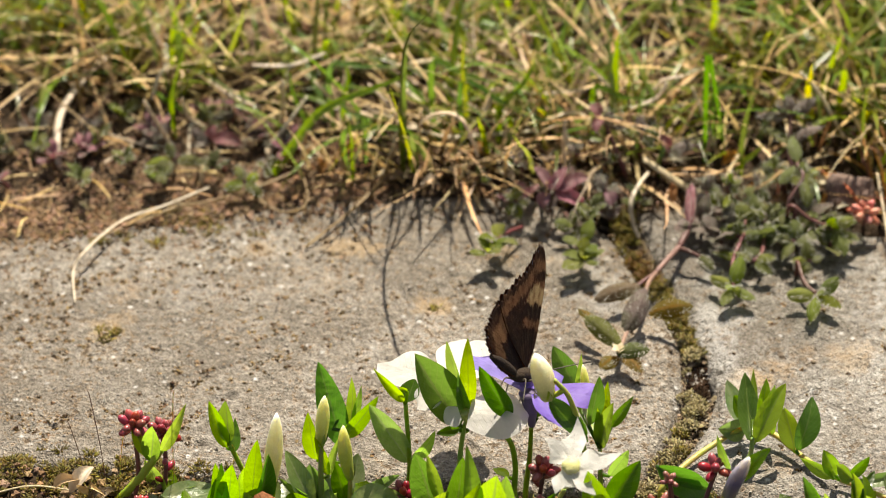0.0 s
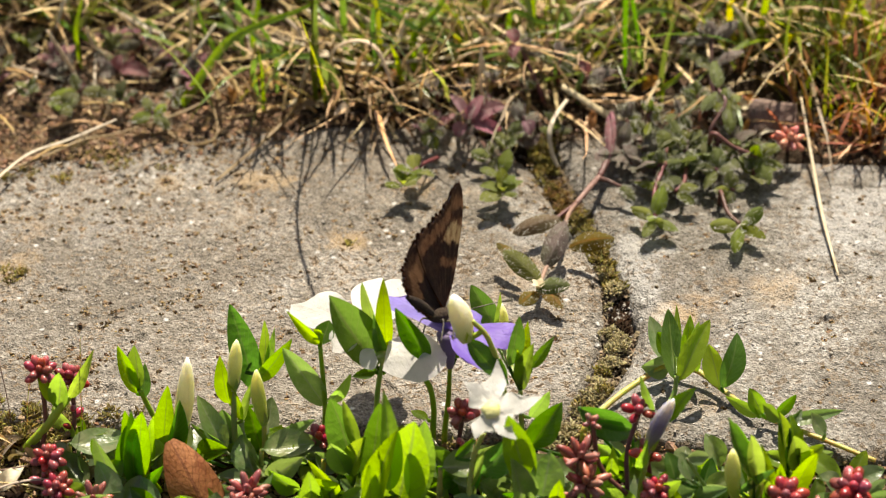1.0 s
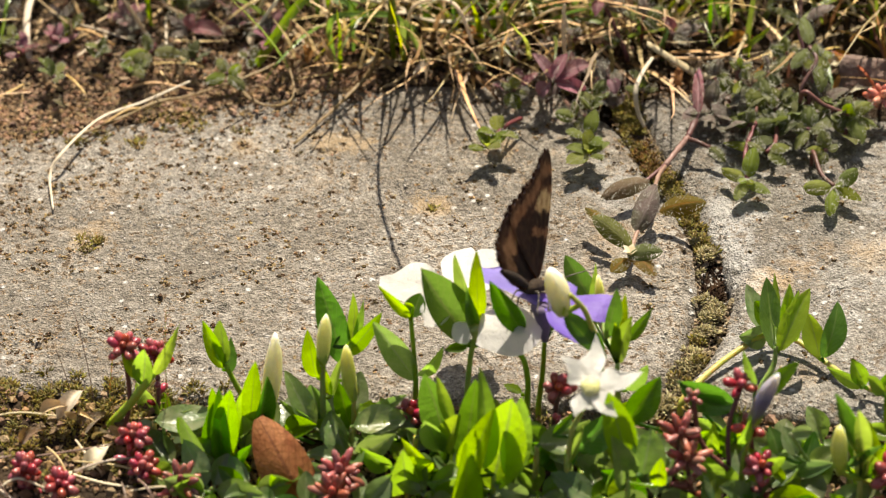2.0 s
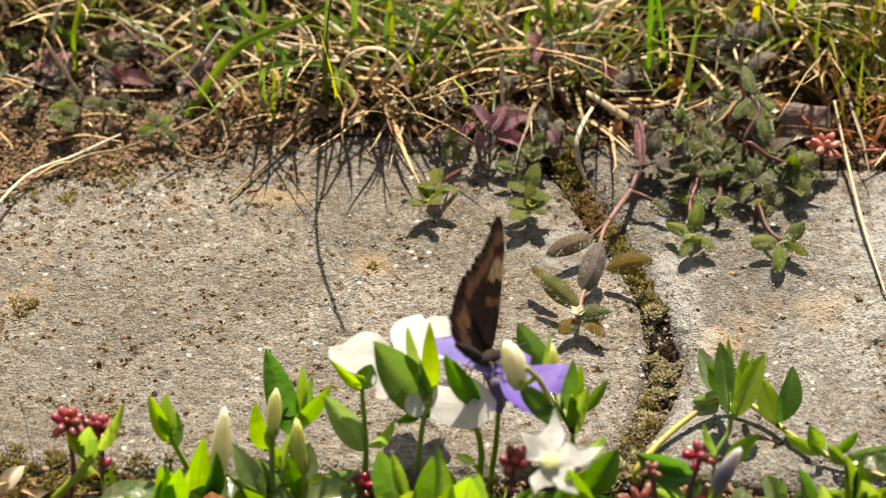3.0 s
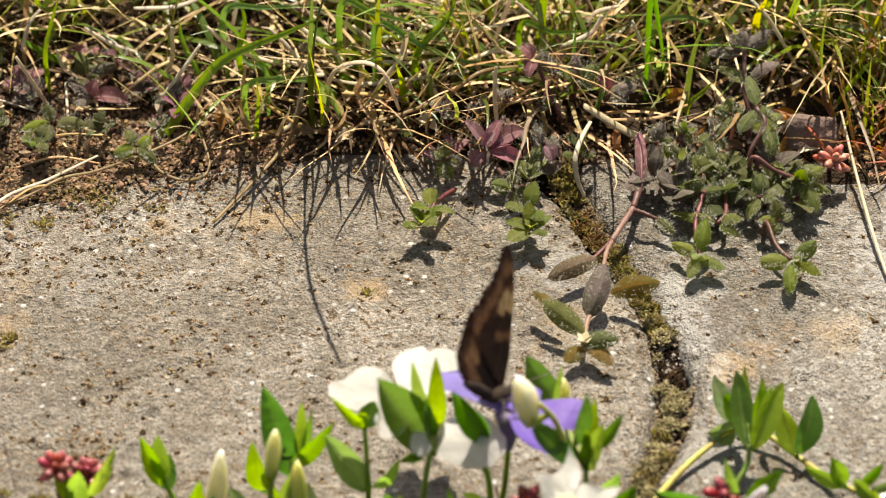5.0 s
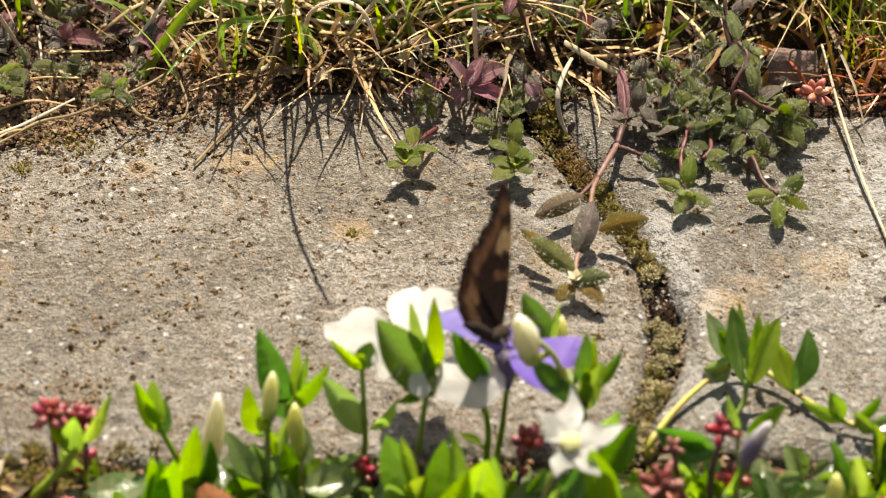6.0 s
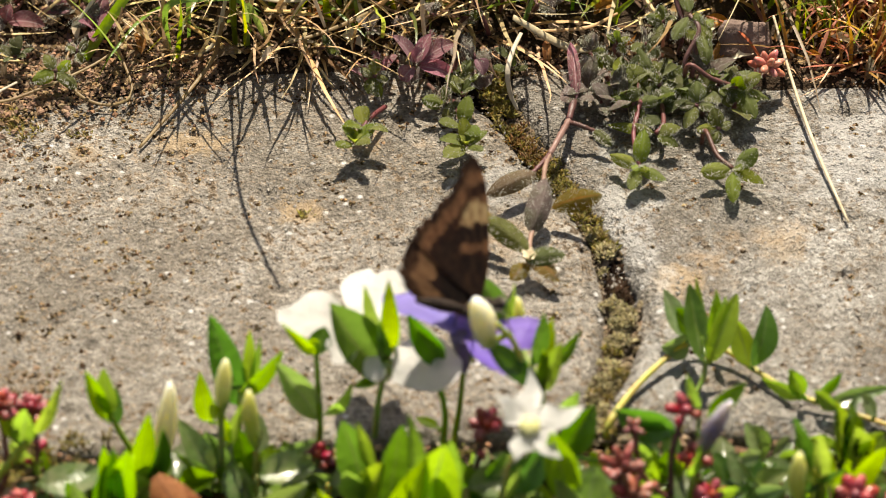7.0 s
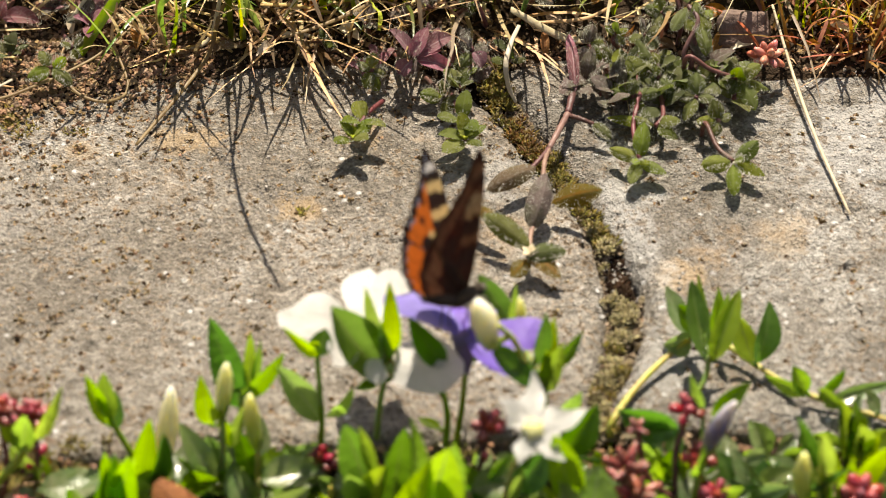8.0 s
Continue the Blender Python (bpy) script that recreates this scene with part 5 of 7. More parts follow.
strand("straw", "pale dry straw tangled at the lawn edge", "straw", [(40.6, 42.0, 10.7), (49.9, 43.5, 3.2), (55.6, 45.0, 0.8)], 1.6, STRAW_PALE, group=STRAWS)
strand("straw", "pale dry straw tangled at the lawn edge", "straw", [(49.8, 56.0, 19.9), (52.9, 57.5, 10.6), (56.0, 59.0, 0.8)], 0.8, STRAW_PALE, group=STRAWS)
strand("straw", "pale dry straw tangled at the lawn edge", "straw", [(71.8, 60.0, 21.9), (76.0, 61.5, 15.9), (81.8, 63.0, 4.5)], 0.9, STRAW_PALE, group=STRAWS)
strand("straw", "pale dry straw tangled at the lawn edge", "straw", [(80.0, 54.0, 20.8), (85.8, 55.5, 8.3), (87.7, 57.0, 0.8)], 0.7, STRAW_GOLD, group=STRAWS)
strand("straw", "pale dry straw tangled at the lawn edge", "straw", [(-1.7, 60.0, 16.3), (4.7, 61.5, 10.2), (13.3, 63.0, 8.0)], 0.9, STRAW_PALE, group=STRAWS)
strand("straw", "pale dry straw tangled at the lawn edge", "straw", [(-17.1, 66.0, 16.2), (-4.1, 67.5, 17.9), (2.4, 69.0, 15.7)], 0.9, STRAW_PALE, group=STRAWS)
strand("straw", "pale dry straw tangled at the lawn edge", "straw", [(-28.4, 58.0, 17.4), (-23.4, 59.5, 11.3), (-13.9, 61.0, 6.5)], 0.9, STRAW_PALE, group=STRAWS)
strand("straw", "pale dry straw tangled at the lawn edge", "straw", [(5.0, 46.0, 3.8), (0.6, 47.5, 3.4), (-0.5, 49.0, 1.3)], 0.8, STRAW_PALE, group=STRAWS)
strand("straw", "pale dry straw tangled at the lawn edge", "straw", [(-51.6, 62.0, 14.7), (-46.6, 63.5, 9.9), (-40.4, 65.0, 6.3)], 0.8, STRAW_PALE, group=STRAWS)
strand("straw", "pale dry straw tangled at the lawn edge", "straw", [(-34.7, 56.0, 18.7), (-35.4, 57.5, 10.0), (-38.9, 59.0, 3.8)], 0.9, STRAW_PALE, group=STRAWS)
strand("straw", "pale dry straw tangled at the lawn edge", "straw", [(11.2, 62.0, 15.1), (17.7, 63.5, 12.9), (27.5, 65.0, 13.3)], 0.9, STRAW_PALE, group=STRAWS)
strand("straw", "pale dry straw tangled at the lawn edge", "straw", [(1.5, 58.0, 9.9), (10.1, 59.5, 8.3), (17.7, 61.0, 9.3)], 0.8, STRAW_PALE, group=STRAWS)
strand("straw", "pale dry straw tangled at the lawn edge", "straw", [(28.5, 62.0, 20.3), (32.9, 63.5, 14.3), (33.6, 65.0, 6.8)], 0.8, STRAW_PALE, group=STRAWS)
ribbon("green grass blade rising from the lawn edge", [(-36.0, 46.0, 2.0), (-31.2, 47.0, 9.3), (-26.2, 48.0, 15.8), (-20.3, 49.0, 18.9), (-12.9, 50.0, 21.7), (-6.0, 51.0, 24.7)], 1.9)
ribbon("green grass blade rising from the lawn edge", [(-9.3, 52.0, 9.7), (-9.2, 53.0, 18.3), (-8.4, 54.0, 31.5)], 1.2)
ribbon("green grass blade rising from the lawn edge", [(-25.3, 60.0, 19.4), (-17.8, 61.0, 19.7), (-8.2, 62.0, 19.3)], 1.2)
ribbon("green grass blade rising from the lawn edge", [(-20.8, 46.0, 12.4), (-13.0, 47.0, 13.3), (-7.8, 48.0, 11.7), (-6.3, 49.0, 5.6), (-7.1, 50.0, 0.8)], 1.2)
ribbon("green grass blade rising from the lawn edge", [(-6.8, 46.0, 12.1), (-4.1, 47.0, 5.6), (-2.5, 48.0, 0.8)], 1.3)
ribbon("green grass blade rising from the lawn edge", [(10.2, 56.0, 12.6), (15.6, 57.0, 19.7), (17.7, 58.0, 24.1)], 1.4)
ribbon("green grass blade rising from the lawn edge", [(-3.7, 58.0, 22.1), (2.7, 59.0, 19.6), (11.3, 60.0, 16.4)], 1.3)
ribbon("green grass blade rising from the lawn edge", [(2.8, 54.0, 20.3), (11.3, 55.0, 15.2), (18.8, 56.0, 11.1), (27.5, 57.0, 9.2)], 1.1)
ribbon("green grass blade rising from the lawn edge", [(-58.5, 56.0, 11.9), (-57.3, 57.0, 17.9), (-55.0, 58.0, 24.9)], 0.9)
ribbon("green grass blade rising from the lawn edge", [(52.8, 54.0, 27.5), (54.5, 55.0, 19.9), (57.1, 56.0, 3.8)], 1.1)
ribbon("green grass blade rising from the lawn edge", [(59.9, 52.0, 3.9), (61.1, 53.0, 14.9), (63.0, 54.0, 20.6)], 1.2)
ribbon("green grass blade rising from the lawn edge", [(60.3, 50.0, 5.3), (62.9, 51.0, 7.3), (65.0, 52.0, 9.2)], 1.1)
ribbon("green grass blade rising from the lawn edge", [(43.5, 48.0, 6.6), (45.0, 49.0, 11.1), (44.7, 50.0, 13.0)], 0.9)
ribbon("green grass blade rising from the lawn edge", [(38.9, 54.0, 2.4), (39.0, 55.0, 12.2), (39.7, 56.0, 19.2)], 1.0)
ribbon("green grass blade rising from the lawn edge", [(54.4, 60.0, 15.9), (59.8, 61.0, 17.4), (65.3, 62.0, 14.8)], 1.2)
ribbon("green grass blade rising from the lawn edge", [(29.6, 60.0, 16.5), (36.1, 61.0, 14.0), (44.8, 62.0, 14.0)], 1.1)
ribbon("green grass blade rising from the lawn edge", [(-30.0, 58.0, 5.8), (-33.0, 59.0, 12.9), (-33.9, 60.0, 18.7)], 1.1)
ribbon("green grass blade rising from the lawn edge", [(-22.9, 60.0, 11.0), (-21.7, 61.0, 16.8), (-23.1, 62.0, 22.5)], 1.1)
ribbon("green grass blade rising from the lawn edge", [(-17.4, 50.0, 12.6), (-20.6, 51.0, 14.4), (-22.7, 52.0, 16.9)], 0.9)
ribbon("green grass blade rising from the lawn edge", [(13.1, 48.0, 7.4), (12.7, 49.0, 10.9), (13.5, 50.0, 12.8)], 0.8)
ribbon("green grass blade rising from the lawn edge", [(88.9, 52.0, 5.4), (92.9, 53.0, 11.3), (96.1, 54.0, 13.2)], 1.0)
ribbon("green grass blade rising from the lawn edge", [(86.4, 54.0, 0.8), (84.9, 55.0, 12.5), (85.4, 56.0, 22.0)], 0.9)


# Filler tips; the darker leaf colour paints the shade deep in the patch.
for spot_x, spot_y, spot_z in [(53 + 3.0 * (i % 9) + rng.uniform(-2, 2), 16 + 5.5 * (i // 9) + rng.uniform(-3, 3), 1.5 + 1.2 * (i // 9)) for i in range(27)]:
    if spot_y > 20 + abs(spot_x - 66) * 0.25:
        weed("small downy weed tip deep in the weed patch, some painted as shaded", (spot_x, spot_y, spot_z + rng.uniform(-0.5, 1.5)), rng.choice((HAIRY_SHADE, HAIRY_SHADE, HAIRY, HAIRY, HAIRY_GREY)), rng.uniform(5.4, 7.4), rng.choice((3, 4)), 0.6, rng.uniform(0, 6), 2,
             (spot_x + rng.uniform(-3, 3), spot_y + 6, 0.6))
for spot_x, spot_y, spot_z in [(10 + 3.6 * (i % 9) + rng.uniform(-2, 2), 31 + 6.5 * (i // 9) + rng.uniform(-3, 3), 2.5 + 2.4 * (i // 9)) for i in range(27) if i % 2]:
    weed("small dusky weed tip at the lawn edge", (spot_x, spot_y, spot_z + rng.uniform(-1, 2)), rng.choice((HAIRY_SHADE, PURPLE, HAIRY_GREY, HAIRY_SHADE)), rng.uniform(3.0, 4.2), rng.choice((3, 4, 5)), 0.8, rng.uniform(0, 6), 2,
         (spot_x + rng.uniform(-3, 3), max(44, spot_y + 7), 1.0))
for spot_x, spot_y in ((-82, 44), (-74, 50), (-64, 56), (-52, 60), (-40, 56), (-88, 56), (-34, 50), (-70, 62)):
    weed("dusky purple weed tip in the loose soil", (spot_x, spot_y, 5.0), rng.choice((PURPLE, HAIRY_GREY, HAIRY)), rng.uniform(4, 5.5), 5, 0.5, rng.uniform(0, 6), 2, (spot_x + 2, spot_y + 6, 1.5))


def withered_weed():
    ob = thing("trailing_weed", "withering brown-green weed trailing across the mossy joint", "weed", (48.5, 19.4, 4.0))
    for points, girth, material, text in (
            ([(53, 40, 0.5), (51.6, 36, 4), (50.9, 29, 4.6), (48.6, 19.8, 4)], (0.95, 0.58), STEM_RED, "dark red flattened old stem"),
            ([(48.6, 19.8, 4), (46.6, 15, 4.4), (44.3, 10, 4.2)], (0.60, 0.48), STEM_PINK, "pinkish tan bare stem"),
            ([(44.3, 10, 4.2), (43, 5, 4.8), (41.6, -4, 4.6), (39.4, -10.5, 3.4), (38.2, -17.6, 3.2)], (0.42, 0.4), STEM_PINK, "thin pink stem"),
            ([(44.3, 10, 4.2), (42.6, 7, 4.6), (40.6, 4.6, 4.2)], (0.45, 0.36), STEM_RED, "purple side stem"),
            ([(48.4, 19.4, 4), (50.4, 17.6, 4.6), (53.2, 16.8, 3.6)], (0.5, 0.34), STEM_RED, "purple side stem")):
        line = curve(points, 8)
        bm = bmesh.new()
        tube(bm, line, [(girth[0] + (girth[1] - girth[0]) * i / len(line)) * (1 + 0.12 * math.sin(i * 1.9)) for i in range(len(line))], 9, 0.06)
        part("stem", bm, material, ob, text)
    fuzz = bmesh.new()
    for b, t, w, m in (((41.6, 5.0, 4.4), (32.7, -0.4, 4), 3.6, WITHERED), ((39.2, -10.3, 3.6), (42.8, -0.6, 7.4), 4.4, HAIRY_GREY), ((43.4, -4.2, 4), (52.0, -3.6, 5.8), 4.0, OLIVE),
                       ((38.6, -15.2, 3.8), (31.4, -9.6, 6.6), 3.8, HAIRY), ((37.8, -17.3, 3.8), (44.2, -19.4, 6), 3.2, HAIRY), ((38.2, -17.5, 3), (35.0, -22.0, 3.2), 3.0, OLIVE),
                       ((35.2, -11.6, 4), (30.0, -5.6, 5.6), 2.4, OLIVE), ((38.6, -16.5, 3), (43.0, -22.6, 3), 3.0, OLIVE), ((52.6, 17, 4), (55.6, 14.0, 2.6), 2.2, HAIRY), ((50.4, 24.8, 5), (50.5, 37.6, 8), 2.2, PURPLE)):
        bm = bmesh.new()
        b, t = Vector(b), Vector(t)
        blade(bm, b, t, w, (rng.uniform(-0.3, 0.3), -0.5, 0.9), oval, 0.16, rng.uniform(-0.7, -0.35), 8, 12, 0.05, rng.uniform(-0.3, 0.3))
        part("leaf", bm, m, ob)
        hairs(fuzz, b, (t - b).normalized(), Vector((0, -0.5, 0.9)), (t - b).length, w, 130, 0.16)
    bm = bmesh.new()
    for k in range(5):
        a = k * 1.26
        blade(bm, (38.4, -18, 4), (38.4 + 1.6 * math.cos(a), -18 + 1.6 * math.sin(a), 5.6), 1.4, (-math.cos(a), -math.sin(a), 1), ovate, 0.1, 0.3, 2, 4)
    part("bud_cluster", bm, STRAW_PALE, ob, "pale dry bud cluster")
    tagged(part("hairs", fuzz, HAIR, ob, "fine white hairs", False), kind="stuff")


withered_weed()


def stone_chip():
    bm = bmesh.new()
    bmesh.ops.create_cube(bm, size=2)
    bmesh.ops.subdivide_edges(bm, edges=bm.edges, cuts=9, use_grid_fill=True)
    for v in bm.verts:
        round_off = v.co.normalized() * 1.25
        v.co = v.co.lerp(round_off, 0.45)
        n = noise.noise(v.co * 1.3 + Vector((3, 1, 2))) * 0.22 + noise.noise(v.co * 5) * 0.05
        v.co = Vector((v.co.x * 4.4, v.co.y * 1.6, v.co.z * 3.2)) * (1 + n)
        v.co = pose(0, 0, 0, -30, 14, 12) @ v.co + Vector((82.2, 41.0, 5.2))
    ob = part("stone_chip", bm, PEBBLE, None)
    tagged(ob, "brown stone chip standing at the lawn edge", "pebble")


stone_chip()


def edge_litter():
    """Curled dead leaf scraps along the lawn edge."""
    for i in range(46):
        x = rng.uniform(30, 125) if i % 3 else rng.uniform(-80, 30)
        y = back_edge(x) + abs(rng.gauss(4, 8))
        z = ground_height(x, y) + 1.2
        s = rng.uniform(2.5, 5.5)
        a = rng.uniform(0, 6.28)
        ob = thing("dead_leaf_scrap", "curled brown dead leaf scrap at the lawn edge", "dead leaf", (x, y, z), "dead leaf scraps")
        bm = bmesh.new()
        blade(bm, (x, y, z), (x + math.cos(a) * s, y + math.sin(a) * s, z + rng.uniform(0, 3)), s * rng.uniform(0.35, 0.6), (rng.uniform(-0.4, 0.4), -0.4, 0.8), ovate, 0.2, 0.7, 4, 8, 0.08, rng.uniform(-1, 1))
        part("blade", bm, rng.choice((WITHERED, STRAW_PALE, DEAD, WITHERED)), ob)


edge_litter()


def soil_litter():
    """Thin straws lying on the bare soil beside the lawn."""
    for i in range(28):
        x = rng.uniform(-118, -26)
        y = back_edge(x) + rng.uniform(-4, 26)
        a, ln = rng.uniform(0, 3.14), rng.uniform(3, 8)
        dx, dy = math.cos(a) * ln, math.sin(a) * ln * 0.6
        z = (ground_height(x, y) if y > back_edge(x) - 3 else 0.3) + 0.9
        strand("straw", "thin dry straw lying on the loose soil", "straw", [(x - dx, y - dy, z), (x, y, z + rng.uniform(0.3, 2.5)), (x + dx, y + dy, z + rng.uniform(-0.3, 2.0))], rng.uniform(0.3, 0.55), rng.choice((STRAW_PALE, STRAW_GOLD, STRAW_GOLD)), group="thin straws on the soil")
    for i in range(16):
        x = rng.uniform(-120, -24)
        y = back_edge(x) + rng.uniform(6, 34)
        weed("dusky purple weed tip in the loose soil", (x, y, 5.0), rng.choice((PURPLE, HAIRY_GREY, HAIRY, HAIRY_SHADE)), rng.uniform(3.5, 5), rng.choice((4, 5)), 0.5, rng.uniform(0, 6), 2, (x + 2, y + 5, 1.5))


soil_litter()


# ---- stonecrop ----
def bean_mesh(girth=0.46, flare=180):
    bm = bmesh.new()
    bmesh.ops.create_icosphere(bm, subdivisions=2, radius=0.5)
    for v in bm.verts:
        v.co = Vector((v.co.x * girth, v.co.y * girth, v.co.z + 0.45)) * MM
        v.co.x *= 1 + flare * v.co.z
        v.co.y *= 1 + flare * v.co.z
    me = bpy.data.meshes.new("stonecrop_leaf")
    bm.to_mesh(me)
    bm.free()
    me.polygons.foreach_set("use_smooth", [True] * len(me.polygons))
    return me


BEAN = bean_mesh(0.56, 120)
FINGER = bean_mesh(0.36, -60)
EGG = bean_mesh(0.56, 40)
PLUMP = bean_mesh(0.46, -30)


def bean(parent, base, at, way, size, material_mesh):
    ob = new("leaf", material_mesh)
    ob.parent = parent
    m = Vector(way).to_track_quat("Z", "Y").to_matrix().to_4x4()
    ob.matrix_basis = Matrix.Translation((Vector(at) - Vector(base)) * MM) @ m @ Matrix.Scale(size, 4)
    return ob


BEANS = {}
for key, material in (("red", SEDUM), ("rust", SEDUM_RUST), ("pink", SEDUM_PINK)):
    BEANS[key] = {"rust": FINGER, "pink": PLUMP, "red": EGG}[key].copy()
    BEANS[key].materials.append(material)
BEANS["bead"] = BEAN.copy()
BEANS["bead"].materials.append(SEDUM_RUST)
BEANS["dark_bead"] = BEAN.copy()
BEANS["dark_bead"].materials.append(SEDUM)


def stonecrop(label, top, tone, radius=2.4, leaf=3.0, count=12, root=None, bend=(0, 0, 0), below=0, stem_r=0.42):
    """A stonecrop sprig: bead-like leaves round the tip of a bare stem."""
    top = Vector(top)
    root = Vector(root) if root else Vector((top.x + rng.uniform(-3, 3), top.y + rng.uniform(-1, 3), BED - 1))
    ob = thing("stonecrop", label, "stonecrop", root, "stonecrop sprigs")
    line = curve([root, root.lerp(top, 0.5) + Vector(bend), top], 8)
    bm = bmesh.new()
    tube(bm, line, stem_r, 7)
    part("stem", bm, STEM_RED, ob, "bare reddish stem")
    for i in range(count):
        el = 1.35 - 1.75 * (i / max(1, count - 1)) ** 0.85
        a = i * 2.39996 + rng.uniform(-0.2, 0.2)
        way = Vector((math.cos(a) * math.cos(el), math.sin(a) * math.cos(el), math.sin(el)))
        bean(ob, root, top + way * (radius * 0.25) + Vector((0, 0, 0.3)), way, leaf * rng.uniform(0.8, 1.15), BEANS[tone])
    for i in range(below):
        p = line[max(1, len(line) - 2 - i * 2 % (len(line) - 2))]
        a = i * 2.39996
        way = Vector((math.cos(a), math.sin(a), 0.35))
        bean(ob, root, p, way, leaf * rng.uniform(0.7, 1.0), BEANS[tone])
    return ob


stonecrop("red stonecrop tip on a long bare stem", (-45.9, -60.0, 13.2), "red", 2.6, 2.7, 15, (-48, -64, BED - 1), (1.5, 0, 0))
stonecrop("dark red stonecrop tip on a long bare stem", (-41.1, -58.0, 10.4), "red", 2.6, 2.7, 15, (-43, -60, BED - 1), (1, 0, 0), 5)
stonecrop("red stonecrop clump close to the soil", (-43.3, -72.0, 4.0), "red", 2.6, 2.7, 16, below=8)
stonecrop("red stonecrop clump close to the soil", (-41.3, -76.0, 0.6), "red", 2.6, 2.7, 16, below=8)
stonecrop("red stonecrop clump close to the soil", (-34.9, -78.0, -0.6), "rust", 2.2, 3.9, 14, below=8)
stonecrop("red stonecrop clump close to the soil", (-55.0, -79.0, -1.0), "red", 2.6, 2.7, 16, below=8)
stonecrop("red stonecrop clump close to the soil", (-61.0, -77.0, 0.5), "red", 2.6, 2.7, 16, below=8)
stonecrop("russet stonecrop clump beside a dead leaf", (-8.2, -78.0, 2.6), "rust", 2.2, 3.9, 14, below=6)
stonecrop("red stonecrop clump under a white flower", (27.4, -66.0, 11.4), "dark_bead", 2.4, 2.6, 10, (25, -66, BED), below=6)
stonecrop("red stonecrop clump behind the stems", (1.9, -60.0, 0.2), "red", 2.6, 2.7, 16, below=8)
stonecrop("russet stonecrop rosette on a curved bare stem", (57.2, -68.0, 14.6), "dark_bead", 2.6, 2.6, 9, (55.5, -72, 1), (-1, 0, 0))
stonecrop("small russet stonecrop bud cluster on a bent stem", (49.4, -70.0, 13.2), "bead", 1.6, 1.7, 7, (55.5, -73, 1), (-1.5, 0, -1.6))
stonecrop("russet stonecrop with finger-like leaves", (47.4, -74.0, 9.0), "rust", 2.2, 3.9, 12, below=9)
stonecrop("russet stonecrop with finger-like leaves", (48.6, -76.0, 5.0), "rust", 2.2, 3.9, 14, below=6)
stonecrop("dark red stonecrop clump below the purple bud", (58.7, -72.0, 8.8), "dark_bead", 2.4, 2.6, 8, below=8)
stonecrop("dark red stonecrop clump below the purple bud", (60.6, -76.0, 4.0), "red", 2.6, 2.7, 16, below=6)
stonecrop("dusky red stonecrop clump near the stone", (81.7, -79.0, 5.6), "red", 2.4, 3.6, 15, below=6)
stonecrop("dusky red stonecrop clump near the stone", (92.9, -77.0, 6.2), "red", 2.4, 3.6, 15, below=6)
stonecrop("dusky red stonecrop clump near the stone", (87.5, -82.0, 4.0), "rust", 2.4, 3.6, 15, below=4)
stonecrop("red stonecrop under the leaves", (13.4, -64.0, -3.3), "red", 2.6, 2.7, 16, below=4)
stonecrop("russet stonecrop clump close to the soil", (-9.2, -82.0, 1.0), "rust", 2.2, 3.9, 14, below=4)
stonecrop("salmon-pink stonecrop rosette against the stone chip", (85.2, 31.5, 5.5), "pink", 1.8, 3.1, 14, (85.2, 36, 0))


def dead_leaf():
    ob = thing("dead_leaf", "curled orange-brown dead leaf lying in the bed", "dead leaf", (-20, -72, BED))
    bm = bmesh.new()
    blade(bm, (-13.5, -78, -8.5), (-22.6, -69, 6.6), 9.0, (0.25, -0.75, 0.62), lambda t: max(0.05, math.sin(math.pi * min(1, 0.12 + 0.86 * t)) ** 0.6), 0.16, -0.45, 8, 16, 0.05)
    part("blade", bm, DEAD, ob)
    bm = bmesh.new()
    tube(bm, curve([(-13.8, -77.8, -8), (-12, -79, -9), (-10, -80, -9.5)], 4), 0.4, 6)
    part("stalk", bm, STEM_RED, ob)


dead_leaf()


